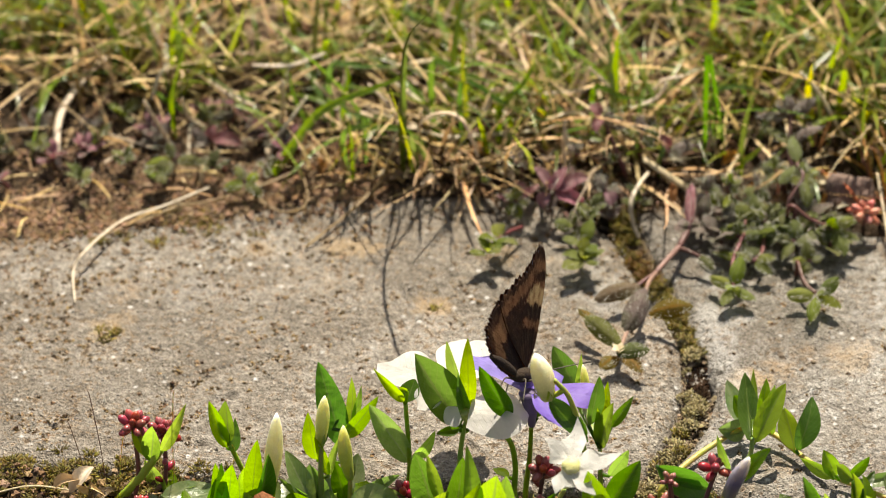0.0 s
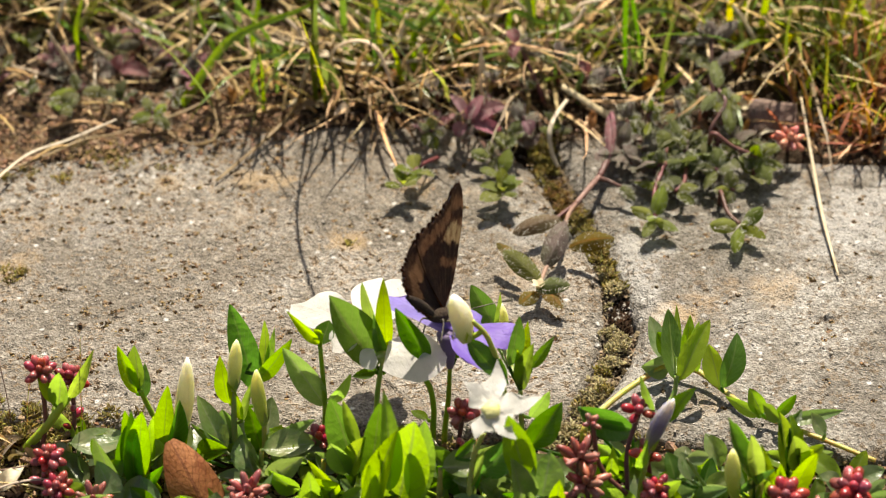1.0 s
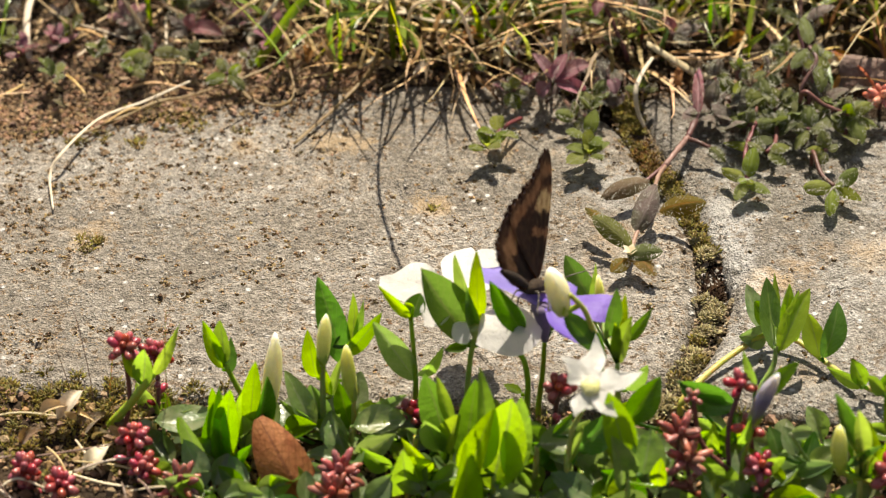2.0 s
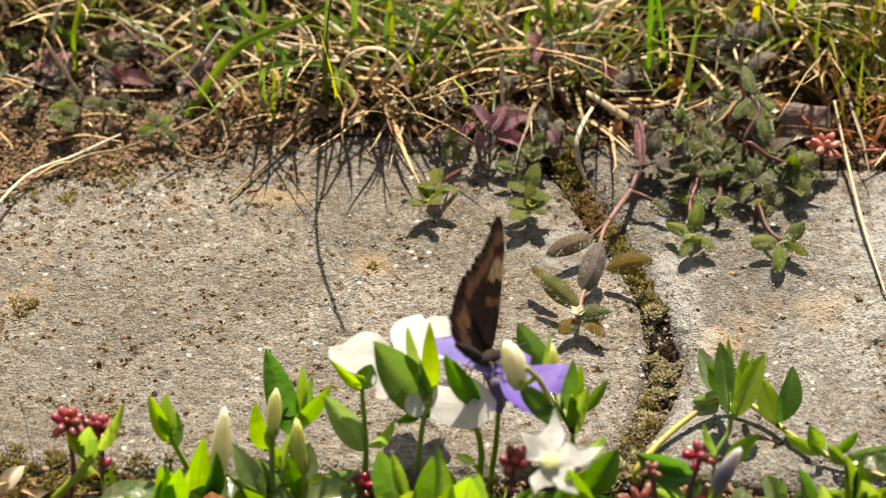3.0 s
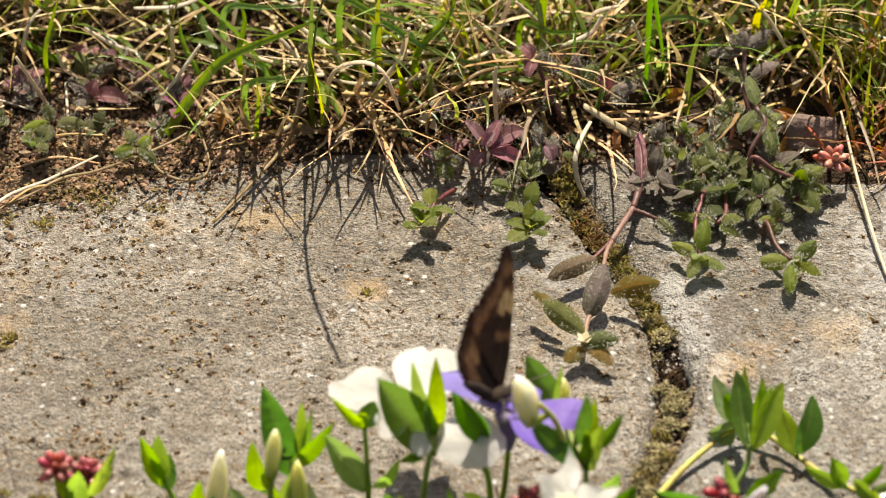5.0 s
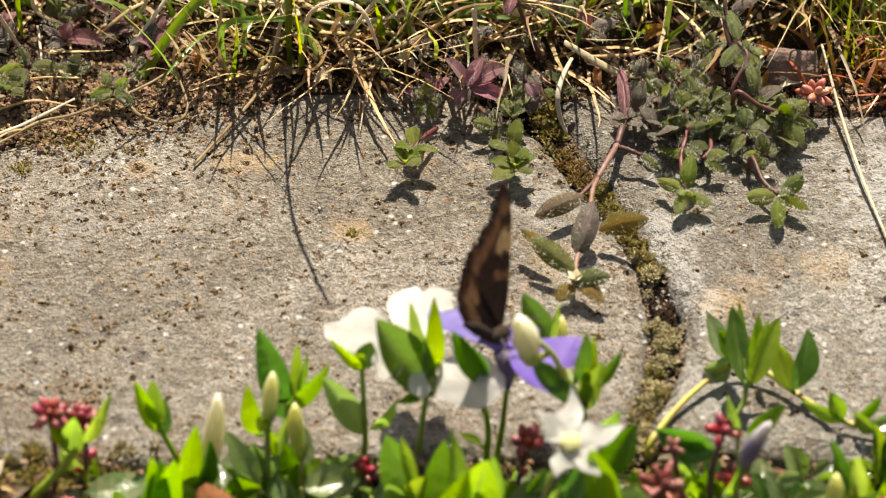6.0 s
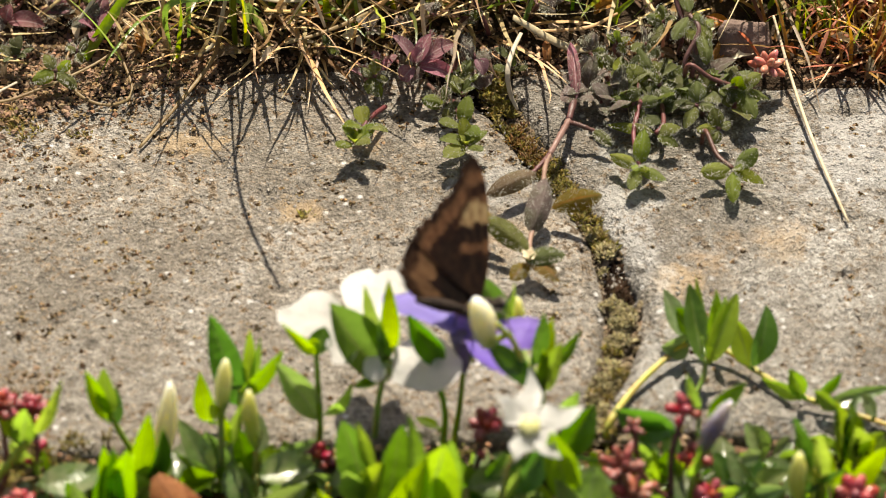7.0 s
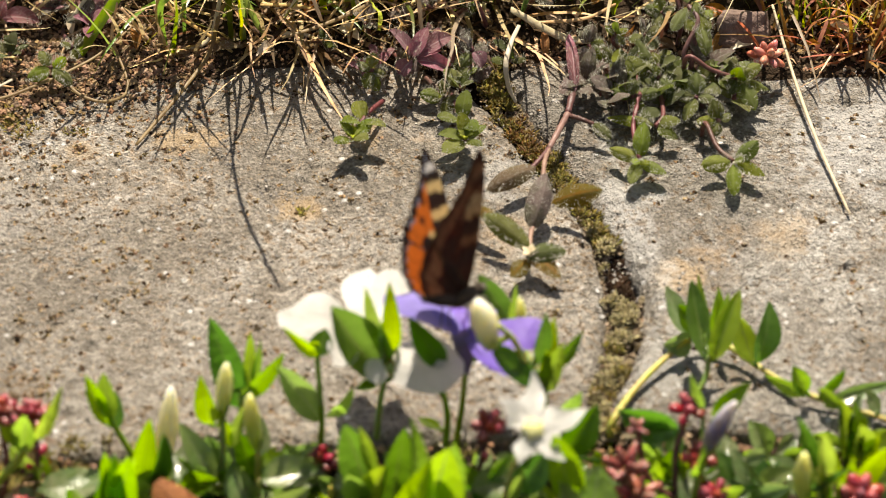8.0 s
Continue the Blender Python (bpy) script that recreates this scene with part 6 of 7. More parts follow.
def bed_litter():
    """Shrivelled pale leaves and short straws in the bed."""
    for x, y, z, s in ((-58, -61, 0.5, 4.5), (-44, -66, -2, 5), (-61, -66, -1, 4), (-56, -60, 1.2, 4.5), (-53, -63, 0, 3.5), (-49, -66, -1, 3), (-50, -70, -2, 4.5), (-56, -75, -4, 5), (-37, -66, -4, 4), (-52, -60, -3, 5), (-47, -62, -5, 4.5), (-38, -60, -5, 4), (-6, -66, -4, 4), (20, -70, -4, 4.5), (-33, -58, -3.5, 3.6)):
        ob = thing("shrivelled_leaf", "shrivelled pale tan leaf lying on the bed soil", "dead leaf", (x, y, z - 2), "shrivelled leaves in the bed")
        s *= 1.5
        bm = bmesh.new()
        a = rng.uniform(-0.9, 0.9)
        blade(bm, (x - s * 0.5 * math.cos(a), y - s * 0.5 * math.sin(a), z - 1), (x + s * 0.5 * math.cos(a), y + s * 0.5 * math.sin(a), z + 1.2), s * 0.55, (0.2, -0.5, 0.8), ovate, 0.35, 0.9, 6, 10, 0.16, 1.4)
        part("blade", bm, rng.choice((STRAW_GOLD, WITHERED, STRAW_PALE)), ob)
    for i in range(28):
        x, y = (rng.uniform(-70, 60) if i < 14 else rng.uniform(-72, -34)), rng.uniform(-84, -58)
        a = rng.uniform(0, 3.14)
        z = ground_height(x, y) + 1.2
        dx, dy = math.cos(a) * rng.uniform(4, 9), math.sin(a) * rng.uniform(2, 4)
        strand("straw", "short dry straw lying among the bed plants", "straw", [(x - dx, y - dy, z), (x, y, z + rng.uniform(0, 3)), (x + dx, y + dy, z + rng.uniform(-0.5, 3))], rng.uniform(0.3, 0.5), rng.choice((STRAW_PALE, STRAW_GOLD, STEM_PINK)), group="short straws in the bed")
    for x, y, h, lx in ((-52.5, -57, 22, -1.5), (-50, -58, 17, 2), (-39.2, -62, 26, 1.2), (-56, -57, 15, -2)):
        strand("thin_stalk", "hair-thin upright dry seed stalk in the bed", "stalk", [(x, y, BED), (x + lx * 0.3, y, BED + h * 0.5), (x + lx, y, BED + h), (x + lx * 1.3, y, BED + h + 2)], 0.18, STEM_PINK if lx < 1.1 else STEM, 0.9)


bed_litter()


# ---- periwinkle ----
def low_tuft(x, y, count, reach):
    """Low leaves spreading over the bed soil."""
    leaves = []
    for i in range(count):
        a = 6.283 * i / count + rng.uniform(-0.5, 0.5)
        ln = reach * rng.uniform(0.7, 1.1)
        el = rng.uniform(0.05, 0.75)
        b0 = (x + math.cos(a) * 1.2, y + math.sin(a) * 1.2, BED + 3.0)
        t0 = (x + math.cos(a) * ln * math.cos(el), y + math.sin(a) * ln * math.cos(el), BED + 3.0 + ln * math.sin(el))
        leaves.append((b0, t0, ln * rng.uniform(0.42, 0.58), rng.choice("pplldyyy")))
    shoot("low spreading periwinkle tuft covering the bed soil", [(x, y, BED - 1), (x, y, BED + 2), (x + 0.5, y, BED + 3.5)], leaves)


for k in range(9, 54):
    low_tuft(-66 + 3.1 * k + rng.uniform(-2, 2), (-63, -71, -80)[k % 3] + rng.uniform(-3, 3), rng.choice((4, 5, 6)), rng.uniform(6.5, 10))
shoot('periwinkle shoot with tall glossy upright leaves',
      [(-11.6, -52.0, -16.7), (-10.2, -52.0, -3.2), (-9.5, -52.0, 8.7)],
      [((-9.7, -52.0, 4.6), (-13.8, -50.0, 22.0), 5.1, 'd'),
       ((-8.5, -52.0, 8.6), (-7.8, -51.0, 19.5), 2.1, 'y'),
       ((-7.8, -52.0, 9.8), (-6.2, -50.0, 17.2), 1.4, 'y'),
       ((-9.6, -52.0, 6.9), (-2.7, -54.0, 17.8), 3.1, 'y'),
       ((-14.7, -52.0, 1.7), (-15.6, -53.0, 13.0), 3.5, 'y'),
       ((-11.5, -52.0, 8.8), (-13.6, -48.0, 12.6), 3.5, 'd')])
shoot('periwinkle stem carrying a slim closed cream-green bud',
      [(-13.1, -60.0, -12.4), (-12.7, -60.0, 5.7), (-12.4, -60.0, 11.0)],
      [((-11.4, -60.0, 4.2), (-13.3, -62.0, 14.2), 1.9, 'y'),
       ((-11.2, -60.0, 4.4), (-8.7, -60.0, 13.4), 1.9, 'y'),
       ((-12.6, -60.0, -2.9), (-9.6, -63.0, 2.9), 2.1, 'y'),
       ((-13.8, -60.0, -2.3), (-20.1, -62.0, 5.0), 1.9, 'd'),
       ((-13.2, -60.0, -2.6), (-15.0, -58.0, 5.2), 5.2, 'p')],
      buds=[((-12.5, -60.0, 11.0), (-11.4, -60.0, 21.6), 2.8, 'cream')])
shoot('periwinkle stem carrying a short pale green bud',
      [(-8.1, -61.0, -11.8), (-7.6, -61.0, -0.8), (-7.4, -61.0, 4.6)],
      [((-6.6, -61.0, 0.1), (1.9, -64.0, 8.1), 2.4, 'p'),
       ((-7.3, -61.0, -1.1), (-4.7, -58.0, 2.1), 2.6, 'y'),
       ((-8.2, -61.0, -2.0), (-10.4, -59.0, 7.0), 3.0, 'd'),
       ((-7.2, -61.0, -4.5), (-3.7, -55.0, -2.0), 3.5, 'd')],
      buds=[((-7.4, -61.0, 4.6), (-8.2, -61.0, 16.1), 2.9, 'green')])
shoot('periwinkle stem with a tall ivory bud among leaves',
      [(-23.8, -61.0, -10.7), (-22.7, -61.0, -2.2), (-22.3, -61.0, 0.4)],
      [((-25.5, -61.0, -2.0), (-23.3, -63.0, 13.8), 3.5, 'y'),
       ((-24.5, -61.0, -2.3), (-21.3, -64.0, 11.5), 3.3, 'd'),
       ((-22.6, -61.0, -4.7), (-20.6, -62.0, 5.8), 1.2, 'y'),
       ((-27.9, -61.0, -5.5), (-29.2, -65.0, 8.0), 2.6, 'y')],
      buds=[((-22.5, -61.0, -0.4), (-19.9, -61.0, 18.3), 3.6, 'ivory')])
shoot('low periwinkle tuft with dark upright leaves',
      [(-28.9, -66.0, -9.0), (-28.5, -66.0, -1.8)],
      [((-30.0, -66.0, -2.3), (-30.1, -68.0, 12.1), 2.6, 'y'),
       ((-27.4, -66.0, -2.4), (-28.2, -68.0, 10.3), 2.9, 'y'),
       ((-26.3, -66.0, -0.7), (-25.3, -67.0, 10.5), 1.7, 'y'),
       ((-30.4, -66.0, -5.3), (-29.9, -69.0, 9.6), 4.3, 'd'),
       ((-34.1, -66.0, -2.0), (-35.9, -70.0, 7.2), 2.6, 'd')])
shoot('small periwinkle tip with folded young leaves',
      [(-23.1, -57.0, -6.1), (-26.9, -57.0, 1.4), (-29.4, -57.0, 8.1)],
      [((-30.0, -57.0, 7.3), (-32.8, -56.0, 16.8), 2.7, 'y'),
       ((-29.6, -57.0, 8.5), (-30.1, -55.0, 16.2), 3.4, 'y'),
       ((-28.9, -57.0, 6.3), (-28.5, -55.0, 12.6), 2.1, 'd')])
shoot('thick green periwinkle runner tip with a rolled young leaf',
      [(-55.4, -62.0, -8.8), (-46.7, -62.0, 1.6), (-42.9, -62.0, 7.0), (-40.8, -62.0, 10.0)],
      [((-40.8, -62.0, 9.7), (-35.9, -61.0, 19.7), 2.2, 'y'),
       ((-43.0, -62.0, 7.2), (-41.6, -64.0, 16.6), 3.7, 'y'),
       ((-43.6, -62.0, 8.5), (-46.0, -61.0, 15.2), 2.5, 'y')])
shoot('upright periwinkle stem with variegated leaves',
      [(1.8, -55.0, -18.5), (2.3, -55.0, -2.4), (2.6, -55.0, 4.8), (2.2, -55.0, 17.1)],
      [((2.6, -55.0, 4.2), (-3.9, -58.0, 18.7), 4.7, 'p'),
       ((2.8, -55.0, 5.0), (7.6, -57.0, 12.9), 2.4, 'y'),
       ((2.0, -55.0, 17.5), (-3.0, -57.0, 25.8), 1.9, 'y'),
       ((2.4, -55.0, 17.4), (3.7, -52.0, 20.4), 3.4, 'd'),
       ((2.6, -55.0, 19.7), (1.1, -55.0, 20.7), 1.2, 'y'),
       ((2.6, -55.0, -1.2), (5.9, -59.0, -4.9), 1.9, 'd')])
shoot('periwinkle shoot with an open white flower above leaves',
      [(9.9, -54.0, -20.0), (10.9, -54.0, -3.9), (11.9, -54.0, 8.0), (13.2, -54.0, 14.9)],
      [((11.8, -54.0, 12.2), (4.3, -57.0, 29.3), 6.9, 'd'),
       ((13.0, -54.0, 15.0), (9.7, -54.0, 30.1), 2.6, 'y'),
       ((13.5, -54.0, 16.1), (13.3, -53.0, 30.3), 2.8, 'y'),
       ((12.7, -54.0, 15.0), (11.7, -56.0, 24.8), 2.2, 'd'),
       ((11.6, -54.0, 11.3), (7.7, -57.0, 12.2), 1.9, 'd'),
       ((13.4, -54.0, 11.2), (9.0, -51.0, 9.2), 1.7, 'd')],
      flowers=[((9.1, -51.0, 18.5), 'white', (10.7, -51.0, 10.1), [((-2.2, -46.8, 20.2), 8.8), ((11.9, -37.5, 18.8), 9.4), ((16.8, -38.8, 18.1), 7.6), ((4.5, -56.5, 17.7), 5.2)])])
shoot('periwinkle stems with a wide white flower and a blue flower',
      [(22.2, -58.0, -18.1), (21.6, -58.0, -0.8), (21.8, -58.0, 7.0), (20.6, -58.0, 12.5), (16.5, -58.0, 15.4), (13.6, -58.0, 15.6)],
      [((21.0, -58.0, 17.3), (15.8, -60.0, 29.2), 4.0, 'd'),
       ((25.2, -58.0, -10.8), (26.0, -60.0, 0.8), 2.3, 'y'),
       ((20.7, -58.0, 4.1), (17.5, -54.0, 2.9), 1.7, 'y')],
      flowers=[((12.9, -58.2, 18.4), 'side', (13.6, -58.0, 15.4), [((24.2, -59.2, 17.8), 9.4), ((9.4, -59.0, 16.6), 4.2)])])
shoot('periwinkle stem with an open violet-blue flower',
      [(23.9, -56.0, -20.3), (23.4, -56.0, -2.8), (24.2, -56.0, 6.7), (24.6, -56.6, 14.2)],
      [((25.6, -56.0, 16.0), (26.9, -54.0, 20.4), 1.7, 'd')],
      flowers=[((24.4, -56.0, 21.6), 'blue', (24.7, -56.8, 14.6), [((14.2, -47.5, 22.6), 7.4), ((29.8, -63.2, 19.4), 4.6), ((36.8, -55.4, 20.0), 6.8), ((29.8, -51.0, 20.8), 6.0), ((21.7, -49.5, 21.6), 6.0)])])
shoot('periwinkle stem with a plump ivory flower bud',
      [(34.8, -62.0, 2.1), (34.0, -62.0, 15.1), (31.7, -62.0, 24.4), (28.9, -62.0, 28.4)],
      [((28.1, -62.0, 24.4), (35.1, -65.0, 17.6), 4.1, 'd'),
       ((34.4, -62.0, 16.3), (33.5, -62.0, 20.9), 1.2, 'd')],
      buds=[((27.8, -62.0, 24.3), (25.7, -62.0, 33.6), 4.5, 'ivory')])
shoot('bushy periwinkle shoot with narrow upright leaves',
      [(37.6, -58.0, -14.2), (37.0, -58.0, 3.0), (36.8, -58.0, 11.3)],
      [((34.8, -58.0, 16.1), (36.5, -57.0, 26.1), 2.8, 'd'),
       ((37.2, -58.0, 15.9), (38.0, -56.0, 24.4), 2.2, 'y'),
       ((36.9, -58.0, 11.3), (39.2, -60.0, 22.6), 3.5, 'y'),
       ((38.7, -58.0, 15.8), (42.5, -56.0, 21.3), 2.1, 'd'),
       ((36.4, -58.0, 11.3), (36.4, -61.0, 22.1), 2.1, 'y'),
       ((38.6, -58.0, 5.3), (41.9, -61.0, 13.3), 2.6, 'y'),
       ((32.5, -46.0, 13.6), (27.6, -44.0, 23.0), 4.4, 'd'),
       ((32.4, -48.0, 13.1), (32.9, -48.0, 24.5), 1.7, 'y')],
      buds=[((33.3, -50.0, 14.8), (33.3, -50.0, 23.4), 1.9, 'green')])
shoot('periwinkle stem with a star-shaped white flower',
      [(28.5, -75.0, -3.9), (29.6, -75.0, 9.1), (31.5, -75.0, 14.8)],
      [((28.8, -75.0, 3.2), (31.8, -77.0, 13.2), 2.2, 'y'),
       ((26.6, -75.0, 9.3), (30.2, -72.0, 12.0), 1.7, 'd')],
      flowers=[((32.8, -77.0, 21.1), 'star', (31.6, -76.0, 16.1), [((32.9, -70.4, 24.7), 4.6), ((39.4, -74.4, 22.3), 5.0), ((36.7, -80.2, 19.2), 4.6), ((31.2, -81.0, 19.0), 4.4), ((28.6, -73.6, 23.1), 4.0)])])
shoot('periwinkle stem with a furled purple-blue bud',
      [(57.7, -75.0, -6.0), (57.7, -75.0, 3.7), (58.4, -75.0, 8.9)],
      [((58.9, -75.0, 0.6), (64.4, -78.0, 8.3), 2.6, 'y'),
       ((61.2, -67.0, 12.0), (66.5, -67.0, 19.3), 3.0, 'd'),
       ((57.1, -75.0, 8.4), (58.7, -76.0, 15.1), 1.9, 'y'),
       ((59.6, -67.0, 14.4), (57.2, -67.0, 21.7), 1.5, 'y')],
      buds=[((58.7, -75.0, 12.1), (62.8, -75.0, 23.0), 3.1, 'purple')])
shoot('periwinkle tuft with an upright pale bud',
      [(79.6, -74.0, -8.5), (79.6, -74.0, -0.0)],
      [((79.2, -74.0, -1.8), (73.2, -73.0, 16.8), 3.5, 'd'),
       ((80.4, -74.0, 1.1), (77.4, -74.0, 13.7), 2.4, 'y'),
       ((81.1, -74.0, 4.7), (80.9, -76.0, 10.7), 1.4, 'y'),
       ((81.1, -74.0, -0.7), (80.8, -77.0, 11.7), 2.6, 'y'),
       ((82.0, -74.0, -0.2), (86.8, -76.0, 13.3), 3.5, 'y')],
      buds=[((76.9, -77.0, 2.5), (75.9, -77.0, 11.7), 3.0, 'green')])
shoot('young periwinkle rosette with bright folded leaves',
      [(85.2, -68.0, -15.0), (84.3, -68.0, -0.2), (84.2, -68.0, 4.6)],
      [((83.5, -68.0, 7.0), (82.4, -66.0, 13.7), 2.4, 'y'),
       ((84.3, -68.0, 8.2), (84.8, -67.0, 11.3), 1.6, 'y'),
       ((84.7, -68.0, 3.6), (83.0, -70.0, 12.2), 4.4, 'y'),
       ((83.9, -68.0, 4.7), (82.1, -67.0, 7.4), 2.6, 'd'),
       ((85.2, -68.0, 4.6), (88.5, -67.0, 8.1), 2.6, 'y')])
shoot('broad bright periwinkle leaves close to the soil',
      [(16.2, -77.0, -11.5), (17.0, -77.0, 2.2)],
      [((16.4, -77.0, -0.9), (20.3, -79.0, 20.1), 8.5, 'y'),
       ((15.6, -77.0, 3.4), (14.9, -76.0, 24.1), 3.8, 'y'),
       ((11.7, -77.0, 2.0), (14.2, -75.0, 20.7), 4.0, 'd'),
       ((19.8, -77.0, 1.1), (21.5, -74.0, 16.3), 5.4, 'y'),
       ((13.4, -77.0, -0.4), (17.7, -81.0, 19.8), 4.8, 'y'),
       ((10.5, -77.0, -6.7), (13.0, -83.0, 14.1), 5.8, 'y')])
shoot('glossy periwinkle tuft with cupped young leaves',
      [(8.4, -72.0, -12.2), (8.8, -72.0, 0.3)],
      [((9.2, -72.0, 2.2), (5.5, -71.0, 18.2), 5.6, 'd'),
       ((10.1, -72.0, 7.7), (7.6, -72.0, 18.7), 2.5, 'y'),
       ((8.6, -72.0, 3.4), (11.7, -75.0, 13.1), 4.4, 'y'),
       ((7.9, -72.0, 2.7), (5.6, -75.0, 11.7), 4.3, 'y'),
       ((6.3, -72.0, -2.2), (0.7, -76.0, 4.5), 3.9, 'y'),
       ((2.1, -72.0, -12.4), (2.3, -80.0, 9.5), 5.1, 'y'),
       ((5.6, -72.0, -1.0), (1.6, -74.0, 7.2), 2.1, 'y')])
shoot('pair of tall periwinkle leaves beside a white flower',
      [(39.0, -80.0, -8.0), (39.0, -80.0, 5.5)],
      [((39.0, -80.0, 7.9), (35.7, -79.0, 21.8), 5.3, 'y'),
       ((41.4, -80.0, 5.6), (42.7, -78.0, 13.6), 5.7, 'p'),
       ((38.1, -80.0, 3.0), (36.3, -82.0, 15.1), 4.7, 'p'),
       ((43.8, -80.0, 3.2), (44.4, -82.0, 10.9), 2.8, 'y')])
shoot('low spreading periwinkle leaves in shade',
      [(27.4, -70.0, -13.1), (28.4, -70.0, -5.5)],
      [((25.6, -70.0, 1.2), (21.6, -67.0, 4.2), 4.8, 'd'),
       ((29.0, -70.0, -1.8), (23.0, -71.0, 4.3), 4.5, 'd'),
       ((30.4, -70.0, 2.0), (36.6, -68.0, 8.6), 5.8, 'd'),
       ((35.7, -70.0, -3.4), (30.6, -73.0, 2.6), 5.8, 'p'),
       ((28.5, -70.0, 0.7), (25.9, -74.0, 3.8), 3.9, 'p'),
       ((9.9, -70.0, -6.9), (2.8, -74.0, 1.7), 2.9, 'd')])
shoot('large rounded glossy periwinkle leaf on a short stem',
      [(57.5, -66.0, -11.5), (56.8, -66.0, -0.2)],
      [((47.0, -66.0, 13.8), (56.6, -64.0, 7.4), 5.3, 'd'),
       ((56.0, -66.0, 9.5), (48.0, -68.0, 12.6), 1.9, 'd'),
       ((38.9, -66.0, 5.2), (44.1, -64.0, 13.3), 5.0, 'd'),
       ((52.0, -66.0, -2.9), (52.9, -68.0, 7.3), 2.5, 'y'),
       ((54.4, -66.0, -1.6), (56.2, -66.0, 5.9), 2.7, 'd')])
shoot('flat old periwinkle leaves lying over the bed',
      [(-7.1, -62.0, -17.3), (-5.7, -62.0, -8.3)],
      [((-5.4, -62.0, -0.7), (3.3, -62.0, 0.6), 5.9, 'p'),
       ((-5.1, -62.0, -7.0), (2.3, -65.0, -0.6), 4.4, 'd'),
       ((-14.3, -62.0, -1.1), (-19.2, -58.0, 8.0), 4.0, 'p'),
       ((-21.2, -62.0, -1.3), (-30.0, -61.0, 1.6), 5.0, 'd'),
       ((-30.1, -62.0, -1.6), (-38.4, -64.0, 2.1), 5.4, 'p'),
       ((-32.1, -62.0, -8.0), (-41.5, -66.0, -3.3), 4.0, 'd'),
       ((-34.1, -62.0, -14.5), (-42.2, -68.0, -3.6), 5.0, 'p'),
       ((-6.1, -62.0, 4.2), (-1.9, -66.0, 2.5), 3.9, 'y')])
shoot('weak periwinkle shoot with leaves in a low tuft',
      [(-30.4, -70.0, -15.4), (-29.2, -70.0, -5.2)],
      [((-29.1, -70.0, -4.0), (-28.6, -70.0, 13.8), 3.4, 'd'),
       ((-29.2, -70.0, -2.7), (-26.4, -72.0, 14.9), 4.5, 'y'),
       ((-31.8, -70.0, -6.6), (-34.9, -73.0, 9.9), 3.6, 'p'),
       ((-28.1, -70.0, -3.9), (-23.3, -73.0, 4.2), 2.0, 'd'),
       ((-27.1, -70.0, -6.4), (-26.0, -69.0, 4.0), 2.0, 'y')])
shoot('pale trailing periwinkle leaves at the bed edge',
      [(69.2, -72.0, -9.8), (69.3, -72.0, 1.4)],
      [((65.3, -72.0, 8.3), (69.1, -70.0, 7.3), 2.5, 'p'),
       ((66.3, -72.0, 3.7), (64.3, -69.0, 7.3), 3.2, 'p'),
       ((66.5, -72.0, 0.0), (72.5, -74.0, 3.7), 2.7, 'p'),
       ((65.1, -72.0, -2.5), (57.3, -73.0, 6.6), 2.1, 'y'),
       ((71.2, -72.0, 0.2), (72.5, -74.0, 3.7), 1.5, 'y'),
       ((63.5, -72.0, 3.6), (62.0, -69.0, 7.2), 3.2, 'd')])
shoot('periwinkle tuft beside a pale bud at the edge',
      [(76.7, -78.0, -8.2), (76.7, -78.0, 4.1)],
      [((76.5, -78.0, 8.9), (71.8, -77.0, 21.0), 3.5, 'd'),
       ((77.5, -78.0, 7.7), (75.6, -78.0, 18.4), 3.0, 'y'),
       ((74.2, -78.0, 6.4), (80.0, -80.0, 13.0), 2.1, 'd'),
       ((79.0, -78.0, 5.4), (77.7, -81.0, 11.3), 2.8, 'y')],
      buds=[((73.3, -80.0, 6.8), (72.7, -80.0, 16.8), 3.0, 'green')])
shoot('bright periwinkle tip with upturned leaves',
      [(83.3, -66.0, -10.5), (82.5, -66.0, -0.5)],
      [((83.0, -66.0, 1.3), (80.8, -65.0, 13.2), 4.2, 'y'),
       ((80.8, -66.0, 12.2), (78.0, -62.0, 12.6), 3.0, 'y'),
       ((82.8, -66.0, 10.5), (84.7, -62.0, 11.7), 1.7, 'd'),
       ((84.2, -66.0, 0.8), (86.6, -69.0, 8.7), 3.8, 'y'),
       ((83.4, -66.0, 6.9), (82.7, -65.0, 9.7), 2.1, 'y')])
shoot('old pale periwinkle leaf lying over the bed on a short runner',
      [(-8.1, -65.0, BED - 1), (-7.4, -65.7, 2.4)],
      [((-7.1, -66.0, 2.8), (1.6, -64.0, 2.9), 5.6, 'l')])
shoot('old pale periwinkle leaf lying over the bed on a short runner',
      [(-41.5, -65.0, BED - 1), (-40.8, -65.7, 2.5)],
      [((-40.5, -66.0, 2.9), (-29.0, -64.0, 3.7), 5.8, 'l')])
shoot('old pale periwinkle leaf lying over the bed on a short runner',
      [(38.9, -71.0, BED - 1), (39.6, -71.7, 2.9)],
      [((39.9, -72.0, 3.3), (47.4, -70.0, 3.0), 4.6, 'l')])
shoot('old pale periwinkle leaf lying over the bed on a short runner',
      [(63.7, -65.0, BED - 1), (64.4, -65.7, -2.6)],
      [((64.7, -66.0, -2.2), (77.3, -64.0, -6.7), 4.2, 'l')])
shoot('old pale periwinkle leaf lying over the bed on a short runner',
      [(23.3, -73.0, BED - 1), (24.0, -73.7, 5.9)],
      [((24.3, -74.0, 6.3), (31.2, -72.0, 5.8), 5.0, 'l')])
